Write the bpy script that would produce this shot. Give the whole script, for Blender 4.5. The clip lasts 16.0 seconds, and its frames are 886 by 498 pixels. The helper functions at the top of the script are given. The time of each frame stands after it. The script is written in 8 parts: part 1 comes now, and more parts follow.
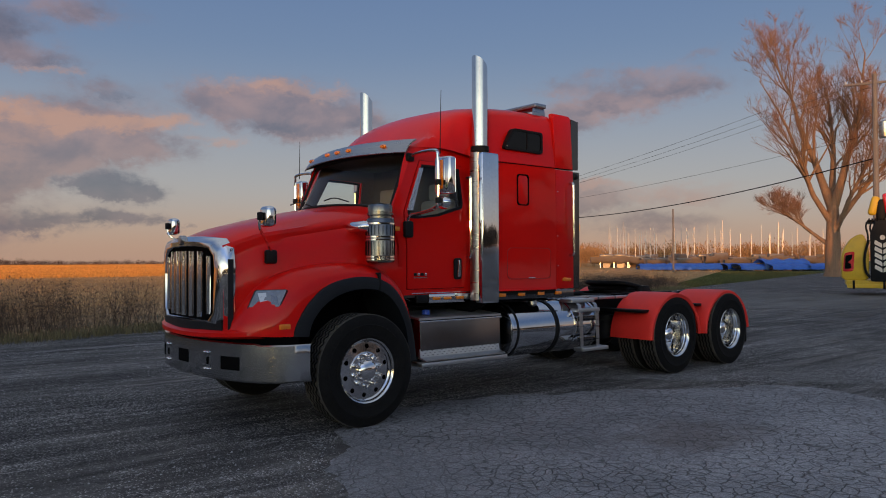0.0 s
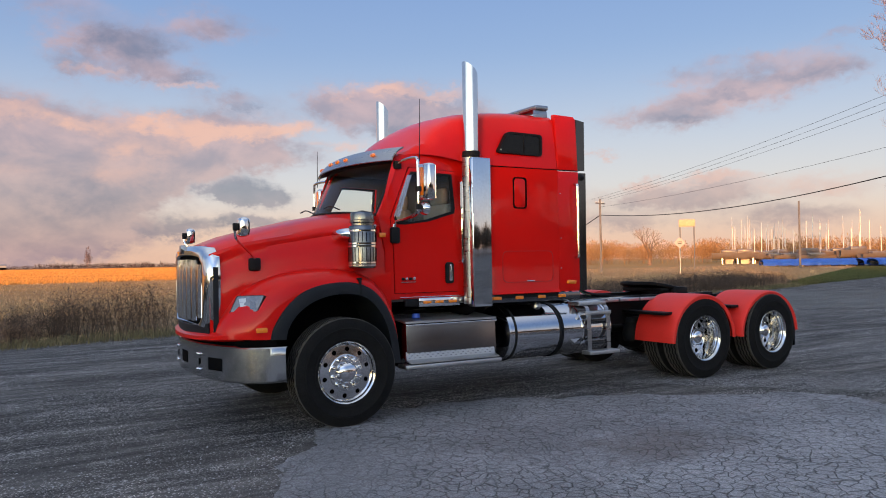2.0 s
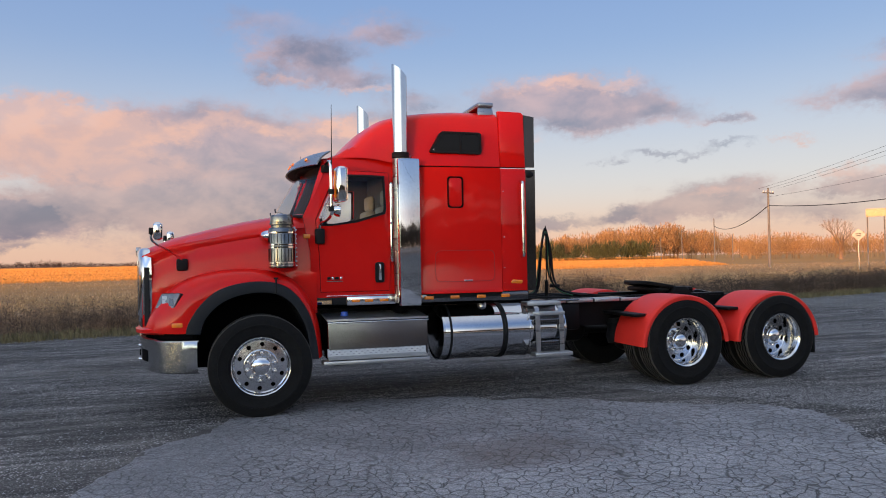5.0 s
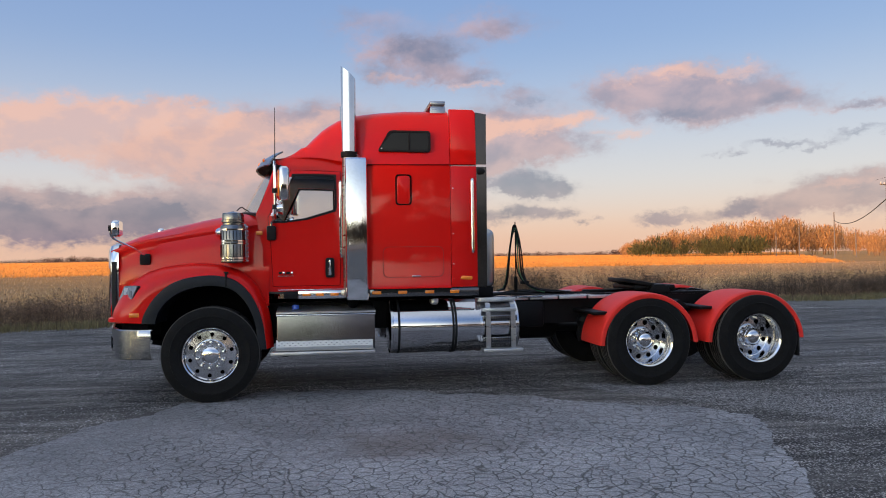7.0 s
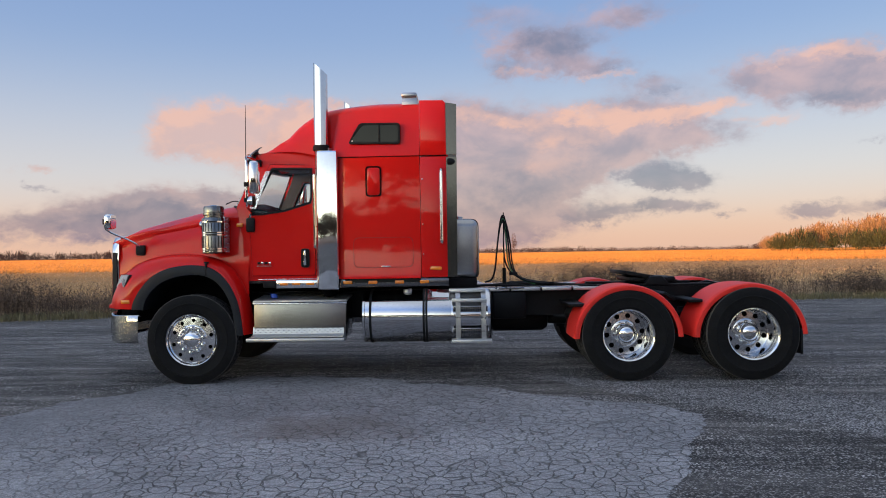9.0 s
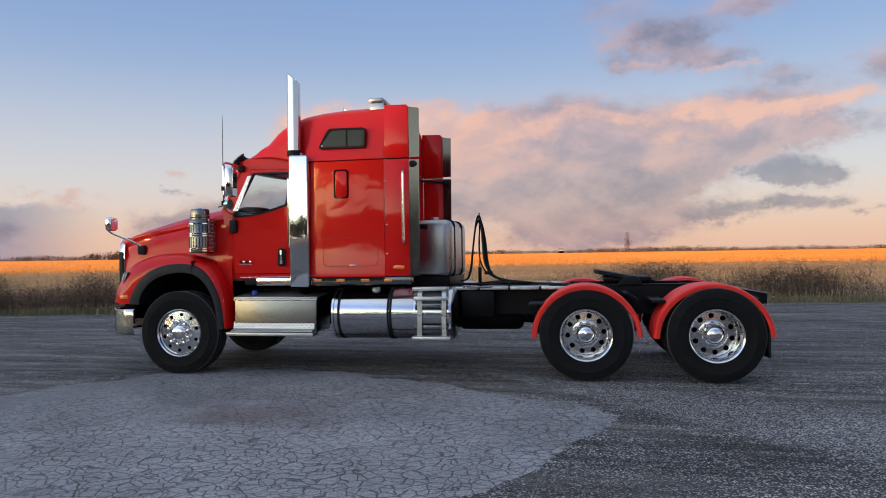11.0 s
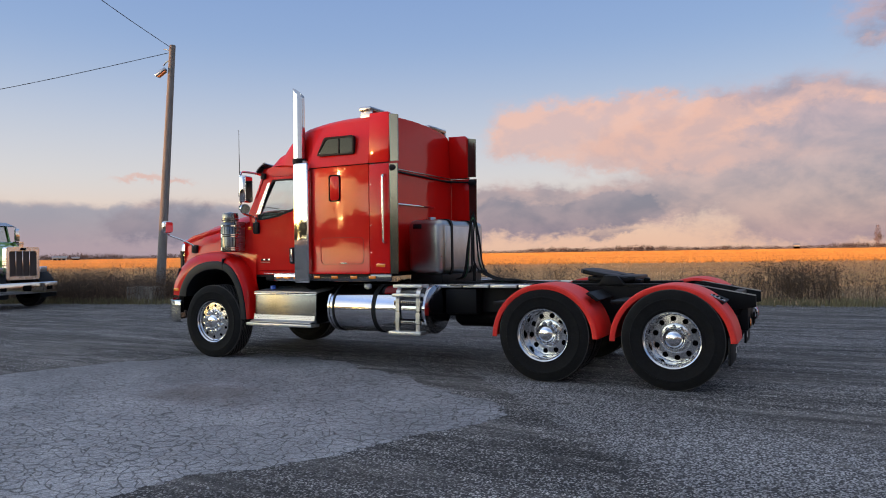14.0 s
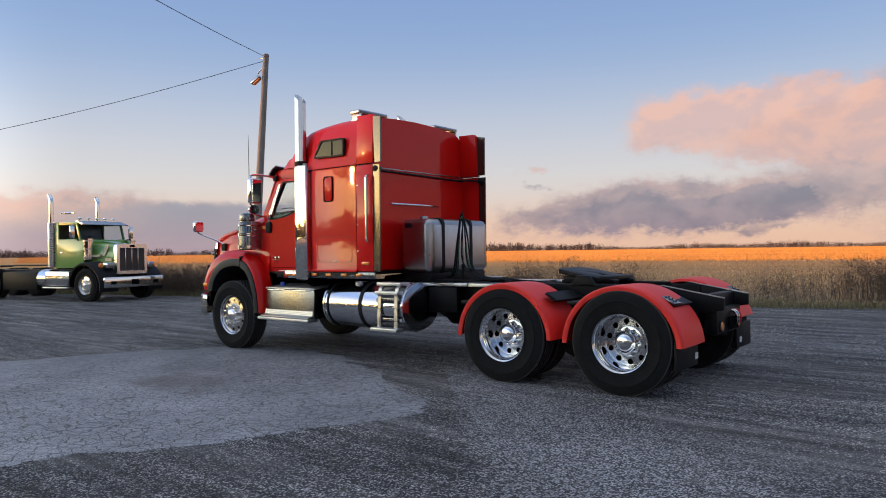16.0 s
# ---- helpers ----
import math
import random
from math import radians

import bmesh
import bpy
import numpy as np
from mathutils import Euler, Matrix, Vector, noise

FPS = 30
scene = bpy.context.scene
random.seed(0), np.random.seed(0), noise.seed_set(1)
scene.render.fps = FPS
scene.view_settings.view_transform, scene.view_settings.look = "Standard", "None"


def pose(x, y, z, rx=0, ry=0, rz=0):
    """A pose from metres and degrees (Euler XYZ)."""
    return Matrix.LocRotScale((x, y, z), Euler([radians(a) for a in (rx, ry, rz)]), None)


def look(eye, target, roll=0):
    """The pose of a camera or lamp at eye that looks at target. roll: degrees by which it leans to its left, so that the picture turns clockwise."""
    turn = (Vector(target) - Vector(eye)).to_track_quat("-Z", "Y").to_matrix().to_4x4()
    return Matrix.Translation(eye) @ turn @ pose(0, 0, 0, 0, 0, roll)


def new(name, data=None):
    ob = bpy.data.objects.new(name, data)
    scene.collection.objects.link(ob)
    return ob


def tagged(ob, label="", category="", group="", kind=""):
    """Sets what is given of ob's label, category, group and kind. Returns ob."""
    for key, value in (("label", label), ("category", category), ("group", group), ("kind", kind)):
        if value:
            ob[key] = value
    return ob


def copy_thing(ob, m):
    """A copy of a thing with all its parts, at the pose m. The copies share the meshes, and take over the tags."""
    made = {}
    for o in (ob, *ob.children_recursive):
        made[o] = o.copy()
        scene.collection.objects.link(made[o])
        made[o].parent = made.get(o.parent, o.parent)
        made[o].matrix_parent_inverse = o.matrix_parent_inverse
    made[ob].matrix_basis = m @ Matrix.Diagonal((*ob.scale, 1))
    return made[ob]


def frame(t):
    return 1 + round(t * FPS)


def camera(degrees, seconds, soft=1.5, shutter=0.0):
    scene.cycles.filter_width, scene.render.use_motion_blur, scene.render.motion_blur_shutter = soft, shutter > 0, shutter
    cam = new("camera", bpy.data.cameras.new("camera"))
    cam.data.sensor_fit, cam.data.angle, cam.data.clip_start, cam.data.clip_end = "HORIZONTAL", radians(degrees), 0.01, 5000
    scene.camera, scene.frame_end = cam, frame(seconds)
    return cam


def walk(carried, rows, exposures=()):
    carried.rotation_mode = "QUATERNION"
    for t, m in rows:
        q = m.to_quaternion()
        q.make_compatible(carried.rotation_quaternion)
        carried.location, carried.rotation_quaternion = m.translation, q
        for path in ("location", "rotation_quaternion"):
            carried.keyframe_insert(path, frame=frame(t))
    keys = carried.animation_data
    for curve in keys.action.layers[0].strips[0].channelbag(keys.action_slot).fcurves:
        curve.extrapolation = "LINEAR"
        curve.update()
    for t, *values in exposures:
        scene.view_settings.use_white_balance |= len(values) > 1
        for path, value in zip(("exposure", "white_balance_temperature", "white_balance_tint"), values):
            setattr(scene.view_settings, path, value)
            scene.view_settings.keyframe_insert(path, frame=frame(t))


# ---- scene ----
cam = camera(63.0, 16.0, soft=1.0)
PATH = [
    (0, (-3.461, -6.567, 1.45), (-2.216, -5.003, 1.486), -0.2),
    (0.5, (-3.271, -6.682, 1.437), (-2.155, -5.022, 1.474), -0.4),
    (1, (-2.993, -6.86, 1.462), (-1.97, -5.142, 1.498), -0.5),
    (1.5, (-2.743, -7.143, 1.475), (-1.74, -5.414, 1.509), -0.7),
    (2, (-2.475, -7.385, 1.497), (-1.498, -5.64, 1.532), -0.9),
    (2.5, (-2.13, -7.581, 1.495), (-1.23, -5.795, 1.53), -0.9),
    (3, (-1.75, -7.816, 1.495), (-0.947, -5.984, 1.527), -0.9),
    (3.5, (-1.364, -7.993, 1.493), (-0.632, -6.132, 1.523), -0.8),
    (4, (-0.973, -8.148, 1.508), (-0.301, -6.264, 1.538), -0.9),
    (6.5, (1.037, -8.796, 1.506), (1.357, -6.822, 1.527), -0.9),
    (7, (1.452, -8.909, 1.493), (1.701, -6.925, 1.512), -0.8),
    (7.5, (1.846, -8.983, 1.481), (2.006, -6.989, 1.498), -0.8),
    (8, (2.307, -9.008, 1.468), (2.364, -7.009, 1.483), -0.9),
    (8.5, (2.768, -9.029, 1.436), (2.729, -7.029, 1.452), -0.9),
    (9, (3.195, -8.992, 1.419), (3.088, -6.994, 1.429), -0.9),
    (11.5, (5.346, -8.989, 1.394), (4.829, -7.057, 1.408), -0.9),
    (12, (5.826, -8.873, 1.398), (5.2, -6.973, 1.411), -0.9),
    (12.5, (6.263, -8.855, 1.419), (5.551, -6.986, 1.431), -0.8),
    (13, (6.711, -8.658, 1.398), (5.923, -6.82, 1.409), -0.9),
    (13.5, (7.128, -8.514, 1.393), (6.264, -6.71, 1.404), -0.9),
    (14, (7.567, -8.331, 1.386), (6.599, -6.58, 1.397), -0.9),
    (14.5, (7.963, -8.085, 1.39), (6.908, -6.386, 1.399), -1.0),
    (15, (8.408, -7.891, 1.413), (7.273, -6.245, 1.42), -1.0),
    (15.5, (8.797, -7.604, 1.391), (7.585, -6.012, 1.398), -1.0),
    (16, (9.172, -7.363, 1.394), (7.894, -5.824, 1.399), -0.8),
]
walk(cam, [(t, look(eye, target, roll)) for t, eye, target, roll in PATH], exposures=[(0.0, -0.86), (0.25, -0.40), (0.5, 0.0), (16.0, 0.0)])

# ---- sky, sun, exposure ----
SUN_AZ, SUN_EL = 228.0, 2.7   # degrees; azimuth clockwise from +y
scene.view_settings.exposure = 0.0


class Graph:
    """Short hand for building node trees."""

    def __init__(self, tree):
        self.t = tree

    def node(self, kind, **props):
        n = self.t.nodes.new(kind)
        for k, v in props.items():
            if k == "operation":
                n.operation = v
            elif k == "blend_type":
                n.blend_type = v
            elif k == "data_type":
                n.data_type = v
            elif k == "noise_dimensions":
                n.noise_dimensions = v
            elif k == "clamp":
                n.clamp = v
        return n

    def put(self, sock, v):
        if isinstance(v, bpy.types.NodeSocket):
            self.t.links.new(v, sock)
        elif v is not None:
            sock.default_value = v

    def math(self, op, a, b=None, c=None):
        n = self.node("ShaderNodeMath", operation=op)
        for i, v in enumerate((a, b, c)):
            self.put(n.inputs[i], v)
        return n.outputs[0]

    def mix(self, f, a, b, blend="MIX"):
        n = self.node("ShaderNodeMix", data_type="RGBA", blend_type=blend)
        self.put(n.inputs[0], f)
        self.put(n.inputs[6], a if not isinstance(a, tuple) else (*a[:3], 1))
        self.put(n.inputs[7], b if not isinstance(b, tuple) else (*b[:3], 1))
        return n.outputs[2]

    def noise(self, vec, scale, detail=4.0, rough=0.55, distort=0.0):
        n = self.node("ShaderNodeTexNoise")
        self.put(n.inputs["Vector"], vec)
        n.inputs["Scale"].default_value, n.inputs["Detail"].default_value = scale, detail
        n.inputs["Roughness"].default_value, n.inputs["Distortion"].default_value = rough, distort
        return n.outputs[0]

    def ramp(self, v, a, b, lo=0.0, hi=1.0, smooth=True):
        n = self.node("ShaderNodeMapRange")
        n.interpolation_type = "SMOOTHSTEP" if smooth else "LINEAR"
        self.put(n.inputs[0], v)
        for i, x in enumerate((a, b, lo, hi)):
            n.inputs[1 + i].default_value = x
        return n.outputs[0]


world = bpy.data.worlds.new("evening_sky")
world.use_nodes = True
scene.world = world
world.node_tree.nodes.clear()
g = Graph(world.node_tree)
sky = g.node("ShaderNodeTexSky")
sky.sky_type, sky.sun_disc = "NISHITA", False
sky.sun_elevation, sky.sun_rotation = radians(SUN_EL), radians(SUN_AZ)
sky.air_density, sky.dust_density, sky.ozone_density = 1.0, 1.2, 2.0
coord = g.node("ShaderNodeTexCoord").outputs["Generated"]
sep = g.node("ShaderNodeSeparateXYZ")
g.put(sep.inputs[0], coord)
az = g.math("MULTIPLY", g.math("ARCTAN2", sep.outputs[0], sep.outputs[1]), 57.2958)
el = g.math("MULTIPLY", g.math("ARCSINE", sep.outputs[2]), 57.2958)
# stretched direction for the cloud noise
comb = g.node("ShaderNodeCombineXYZ")
g.put(comb.inputs[0], g.math("MULTIPLY", az, 0.085))
g.put(comb.inputs[1], g.math("MULTIPLY", el, 0.13))
n_fine = g.noise(comb.outputs[0], 4.2, 8.0, 0.62, 0.3)
n_wisp = g.noise(comb.outputs[0], 15.0, 6.0, 0.65, 0.5)
bend = g.node("ShaderNodeTexNoise")
g.put(bend.inputs["Vector"], comb.outputs[0])
bend.inputs["Scale"].default_value, bend.inputs["Detail"].default_value, bend.inputs["Roughness"].default_value = 3.2, 6.0, 0.60
bent = g.node("ShaderNodeSeparateXYZ")
g.put(bent.inputs[0], bend.outputs["Color"])
az_b = g.math("MULTIPLY_ADD", g.math("SUBTRACT", n_fine, 0.5), 5.0, g.math("MULTIPLY_ADD", g.math("SUBTRACT", bent.outputs[0], 0.5), 8.0, az))
el_b = g.math("MULTIPLY_ADD", g.math("SUBTRACT", n_wisp, 0.5), 1.1, g.math("MULTIPLY_ADD", g.math("SUBTRACT", bent.outputs[1], 0.5), 3.0, el))
warp = g.math("MULTIPLY_ADD", g.math("SUBTRACT", n_fine, 0.5), 2.0, g.math("MULTIPLY", g.math("SUBTRACT", n_wisp, 0.5), 0.9))
# light from the low sun: upper edges of the billows brighter than their undersides
lift = g.node("ShaderNodeVectorMath", operation="ADD")
g.put(lift.inputs[0], comb.outputs[0])
lift.inputs[1].default_value = (-0.05, 0.16, 0.0)
relief = g.ramp(g.math("SUBTRACT", g.noise(comb.outputs[0], 2.4, 5.0, 0.55, 0.3), g.noise(lift.outputs[0], 2.4, 5.0, 0.55, 0.3)), -0.22, 0.22)


def clouds(blobs, soft_lo, soft_hi):
    total = None
    for a, e, ra, re, s in blobs:
        da = g.math("DIVIDE", g.math("SUBTRACT", az_b, a), ra)
        de = g.math("DIVIDE", g.math("SUBTRACT", el_b, e), re)
        b = g.math("MULTIPLY", g.math("EXPONENT", g.math("MULTIPLY", g.math("MULTIPLY_ADD", da, da, g.math("MULTIPLY", de, de)), -1.0)), s)
        total = b if total is None else g.math("ADD", total, b)
    shaped = g.math("ADD", total, g.math("MULTIPLY", warp, g.math("ADD", g.math("MULTIPLY", total, 0.42), 0.07)))
    return g.ramp(shaped, soft_lo, soft_hi)


# clouds as soft blobs: azimuth, elevation, half width, half height (degrees), density
BANK = ((-12, 8.2, 4.8, 1.95, 1.5), (-5.6, 8.3, 5.4, 2.3, 1.8), (0.9, 8.7, 4.6, 2.25, 1.8), (6.4, 8.3, 4.2, 2.15, 1.7), (10.8, 9, 2.9, 1.85, 1.5), (-2.8, 4.4, 6, 2.55, 1.6), (3.1, 4.5, 4.1, 2.45, 1.4), (-0.8, 1.6, 6, 1.45, 1), (-9, 5, 3.4, 1.75, 1.1), (-4.4, 9.9, 4.3, 1.7, 1.3), (13.8, 10.4, 3.5, 1.3, 1), (16, 8.2, 3, 1.05, 1.1), (-0.2, 5.6, 3.7, 3.5, 1.6), (4.4, 5, 3.3, 2.45, 1.3), (8.6, 7.6, 4.7, 1.85, 1.3), (13.4, 9.4, 3.3, 1.05, 1))
HIGH = ((4.5, 15.7, 3.8, 1.45, 1.5), (8.1, 14.2, 3.5, 0.9, 1.1), (13, 12.6, 2.6, 0.7, 1), (11.7, 17.6, 3.6, 1.15, 1.1), (1.4, 18.1, 3.1, 0.9, 0.7), (3.1, 13.4, 2.2, 0.6, 0.9), (22.1, 12.1, 3.8, 1.5, 1.4), (27, 11.9, 4.3, 1.55, 1.7), (31.6, 11.3, 3, 1.25, 1.3), (26.5, 9.9, 3.6, 0.8, 1), (37.1, 10, 1.3, 0.5, 1), (34.1, 10.1, 1.8, 0.55, 0.7), (46.6, 10.7, 3.9, 0.95, 1.5), (51.4, 11.9, 3.8, 1.05, 1.6), (56.3, 12.9, 3.4, 0.9, 1.5), (47.5, 13.3, 2.8, 0.6, 0.9), (53.4, 14.2, 3.4, 0.55, 0.9), (58.1, 15.1, 2.4, 0.4, 0.8))
LOW = ((-50.3, 2.5, 4.4, 1.25, 1.6), (-45.7, 2.3, 2.9, 1.2, 1.4), (-69.2, 2.5, 3.8, 1.6, 1.5), (-63.5, 2.7, 4.1, 1.45, 1.5), (-58.4, 2.1, 2.8, 1.2, 1.2), (-31.8, 2.3, 3.9, 1.1, 1.3), (-26.6, 3.1, 3.8, 1.55, 1.5), (-20.8, 3.3, 4.8, 1.35, 1.5), (-15, 3.7, 3.3, 1.3, 1.3), (-11.5, 3.7, 2.4, 0.95, 1.1), (-22.3, 2.9, 3.7, 1.55, 1.6), (-17.4, 3.3, 4.1, 1.3, 1.4), (-13.5, 3.3, 2.7, 0.95, 1), (30.3, 3.1, 3, 0.7, 1.2), (34.7, 3.9, 3.1, 1.2, 1.5), (38.1, 4.3, 2.3, 1.15, 1.4), (44.5, 4.9, 2.5, 0.75, 1.1), (49.7, 4.6, 4.3, 1.05, 1.3), (55, 2.6, 4.7, 0.9, 0.9), (43.2, 2.8, 3.8, 0.95, 0.9))
PINK = ((-15.5, 9.4, 3.1, 0.8, 1.2), (-10.7, 10.1, 3.4, 0.75, 1.3), (-4.7, 9.7, 2.5, 0.75, 1.1), (-1.5, 10.8, 2.4, 0.65, 1.1), (2.8, 10, 2.7, 0.7, 1.2), (9.2, 10.5, 2.4, 0.8, 1.3), (5, 6.8, 2.9, 0.95, 0.9), (-4.8, 7, 4.5, 0.9, 0.8), (-21.3, 8.7, 2.4, 0.85, 1.1), (-17.3, 10, 3.4, 0.95, 1.4), (-12.3, 10.2, 3.6, 1.05, 1.4), (-15.8, 7, 3.4, 1, 1.1), (-11.1, 8, 3.6, 1.5, 1), (-7.8, 6.8, 2.5, 1.2, 0.8), (9.8, 10.3, 2.8, 0.65, 1.1), (6.6, 8.7, 3.1, 0.7, 0.9), (14.7, 10.1, 2.6, 0.55, 1), (17.3, 10.5, 2, 0.6, 1.2), (24.2, 13.4, 3.7, 0.5, 1))
PINK2 = ((29.3, 13.1, 2.7, 0.4, 0.8), (12.5, 9.6, 2.6, 0.5, 0.9), (20.7, 9, 2.6, 0.4, 0.8), (3.2, 13.7, 1.9, 0.35, 0.7), (9.9, 13.5, 1.3, 0.35, 0.8), (-50.3, 5.7, 2.8, 0.3, 1.3), (-38.7, 4.2, 1.8, 0.45, 1), (-42.1, 4.8, 1.4, 0.3, 0.7), (-19.6, 9.9, 4.3, 1.5, 1.4), (-13.9, 8.8, 4, 1.8, 1.5), (-9, 8.9, 2.6, 1.7, 1.5), (-22.4, 8.2, 3.2, 1.1, 1), (-32.2, 6.1, 1.4, 0.35, 0.9), (-67.1, 4, 4.9, 0.45, 0.9), (-69.2, 3.1, 2.1, 0.7, 0.8), (49.8, 5.7, 3.6, 0.45, 1.1), (43.6, 5.6, 1.9, 0.45, 1), (36.5, 4.6, 2.4, 0.5, 1.1), (56.8, 4.9, 3.9, 0.95, 0.9), (42.6, 8.1, 1.4, 0.25, 0.8))
GREY = ((-15.2, 3.4, 3.1, 1, 1.5), (-50.3, 2.3, 4.1, 1.1, 1.5), (-45.7, 2.1, 2.9, 1.05, 1.3), (-27.5, 2.4, 4.2, 0.95, 1.4), (-20.5, 2.7, 4.4, 0.95, 1.4), (-14.3, 3.5, 2.5, 0.65, 1), (-31.8, 4.7, 1.1, 0.25, 0.9), (-14.7, 1.4, 1.9, 0.3, 0.8), (-21.7, 2.5, 3.8, 1.1, 1.5), (-17, 3.1, 3.4, 0.9, 1.4), (-13.5, 3.6, 2.4, 0.55, 1), (24.4, 2.8, 2.5, 0.45, 1.2), (29.9, 3.2, 2.3, 0.6, 1.4), (18.1, 2.5, 0.9, 0.25, 0.9), (14.2, 5.3, 2.8, 0.75, 1.6), (14.6, 3.3, 2.2, 0.6, 1.4), (13.7, 6.3, 2.2, 0.55, 0.7), (13.4, 5.3, 2.9, 0.65, 1.3), (10.1, 3, 3.6, 0.75, 0.9))
GREY2 = ((5.4, 15.9, 3.1, 1.1, 1.2), (9.4, 14.2, 2.7, 0.6, 0.9), (13.8, 11.9, 2.2, 0.4, 1), (12.1, 17.6, 2.2, 0.8, 0.9), (26.1, 10.2, 3.7, 0.55, 1.4), (30.4, 10.8, 3, 0.7, 1.2), (27, 11.9, 3.2, 0.8, 0.8), (37.1, 10, 1.2, 0.3, 0.9), (29.2, 7.4, 1.7, 0.25, 1.3), (33.7, 7.7, 2.6, 0.25, 1.2), (37.5, 8.1, 2, 0.3, 1.1), (47.5, 10.6, 2.8, 0.35, 1.1), (51.8, 11.7, 3, 0.4, 1.1), (56.3, 12.7, 2.5, 0.35, 1), (4.3, 14.1, 3.7, 0.85, 0.9), (6.9, 16, 2.8, 0.95, 0.9), (8.4, 2.5, 2.1, 0.55, 1.2), (2.8, 5.0, 3.4, 2.4, 1.2))
BEHIND = ((110, 8, 20, 3, 0.9), (165, 7, 18, 2.5, 0.7))
HIGH = tuple(b[:4] + (0.85 * b[4],) for b in HIGH)
GREY2 = tuple(b[:4] + (0.75 * b[4],) for b in GREY2)
mauve = clouds(BANK + HIGH + LOW + BEHIND, 0.04, 1.20)
pink = clouds(PINK + PINK2, 0.06, 1.25)
grey = clouds(GREY + GREY2, 0.08, 1.30)
# clear sky: pale blue above, cream and then peach haze towards the horizon
glow = g.ramp(el, 0.0, 17.0, 1.0, 0.0)
haze = g.mix(g.ramp(el, 0.2, 6.5), (1.15, 0.75, 0.57), (1.06, 0.94, 0.89))
blue = g.mix(g.ramp(el, 5.0, 26.0), (0.53, 0.68, 0.95), (0.27, 0.43, 0.83))
# overhead, above the view, made brighter to throw more light on the ground
blue = g.mix(g.ramp(el, 24.0, 60.0), blue, (1.00, 1.11, 1.30))
clear = g.mix(glow, blue, haze)
high = g.ramp(el, 2.0, 11.0)
mauve_col = g.mix(relief, g.mix(high, (0.45, 0.355, 0.45), (0.47, 0.36, 0.45)), g.mix(high, (0.74, 0.52, 0.54), (0.82, 0.53, 0.54)))
pink_col = g.mix(g.ramp(el, 5.0, 10.5), (0.98, 0.59, 0.54), (1.26, 0.68, 0.49))
pink_col = g.mix(g.math("MULTIPLY", g.ramp(relief, 0.15, 0.85, 1.0, 0.0), 0.45), pink_col, (0.70, 0.52, 0.58))
grey_col = g.mix(relief, (0.22, 0.23, 0.37), (0.40, 0.34, 0.46))
tone = g.mix(g.math("MULTIPLY", mauve, 0.92), clear, mauve_col)
deck_top = g.math("MULTIPLY_ADD", g.math("SUBTRACT", n_fine, 0.5), 1.6, g.math("MULTIPLY_ADD", g.math("SUBTRACT", n_wisp, 0.5), 0.5, 3.75))
deck = g.math("MULTIPLY", g.ramp(g.math("SUBTRACT", el, deck_top), -0.35, 0.40, 1.0, 0.0), g.ramp(az, -36.0, -44.0))
deck_col = g.mix(g.ramp(az, -75.0, -59.0), g.mix(g.ramp(el, 1.2, 3.4), (0.50, 0.42, 0.52), (0.95, 0.64, 0.56)), g.mix(g.ramp(el, 0.3, 3.4), (0.52, 0.44, 0.56), (0.40, 0.40, 0.55)))
tone = g.mix(g.math("MULTIPLY", deck, 0.90), tone, deck_col)
tone = g.mix(g.math("MULTIPLY", pink, 0.80), tone, pink_col)
tone = g.mix(g.math("MULTIPLY", grey, 0.78), tone, grey_col)
bg_a = g.node("ShaderNodeBackground")
g.put(bg_a.inputs[0], sky.outputs[0])
bg_a.inputs[1].default_value = 0.07
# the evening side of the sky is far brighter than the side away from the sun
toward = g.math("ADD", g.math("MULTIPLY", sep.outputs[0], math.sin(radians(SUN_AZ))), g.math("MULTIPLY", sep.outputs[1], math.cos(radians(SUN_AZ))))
# gains on the unseen sunward sky, raised to fill truck and lot with light
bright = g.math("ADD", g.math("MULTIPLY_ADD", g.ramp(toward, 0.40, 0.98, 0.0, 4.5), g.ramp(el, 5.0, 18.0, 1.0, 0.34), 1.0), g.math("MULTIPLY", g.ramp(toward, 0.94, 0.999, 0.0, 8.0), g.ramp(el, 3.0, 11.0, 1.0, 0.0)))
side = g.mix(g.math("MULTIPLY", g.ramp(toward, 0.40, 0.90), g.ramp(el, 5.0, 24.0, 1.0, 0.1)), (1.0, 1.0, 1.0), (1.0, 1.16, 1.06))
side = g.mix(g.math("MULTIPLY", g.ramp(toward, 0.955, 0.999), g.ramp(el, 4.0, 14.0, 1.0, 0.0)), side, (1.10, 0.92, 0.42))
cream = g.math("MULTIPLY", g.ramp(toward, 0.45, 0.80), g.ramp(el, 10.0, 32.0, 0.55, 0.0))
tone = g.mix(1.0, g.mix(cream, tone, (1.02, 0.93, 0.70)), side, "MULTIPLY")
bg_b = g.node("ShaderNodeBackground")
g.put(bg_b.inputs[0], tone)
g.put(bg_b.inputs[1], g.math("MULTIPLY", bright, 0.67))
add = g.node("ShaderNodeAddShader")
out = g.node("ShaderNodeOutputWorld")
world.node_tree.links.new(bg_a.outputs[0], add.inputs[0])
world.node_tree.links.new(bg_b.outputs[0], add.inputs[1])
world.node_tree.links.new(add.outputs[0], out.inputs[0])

sun_data = bpy.data.lights.new("sun", "SUN")
sun_data.energy, sun_data.angle, sun_data.color = 5.0, radians(0.6), (1.0, 0.42, 0.13)
sun = new("sun", sun_data)
sun.matrix_world = look((0, 0, 0), (-math.sin(radians(SUN_AZ)) * math.cos(radians(SUN_EL)), -math.cos(radians(SUN_AZ)) * math.cos(radians(SUN_EL)), -math.sin(radians(SUN_EL))))

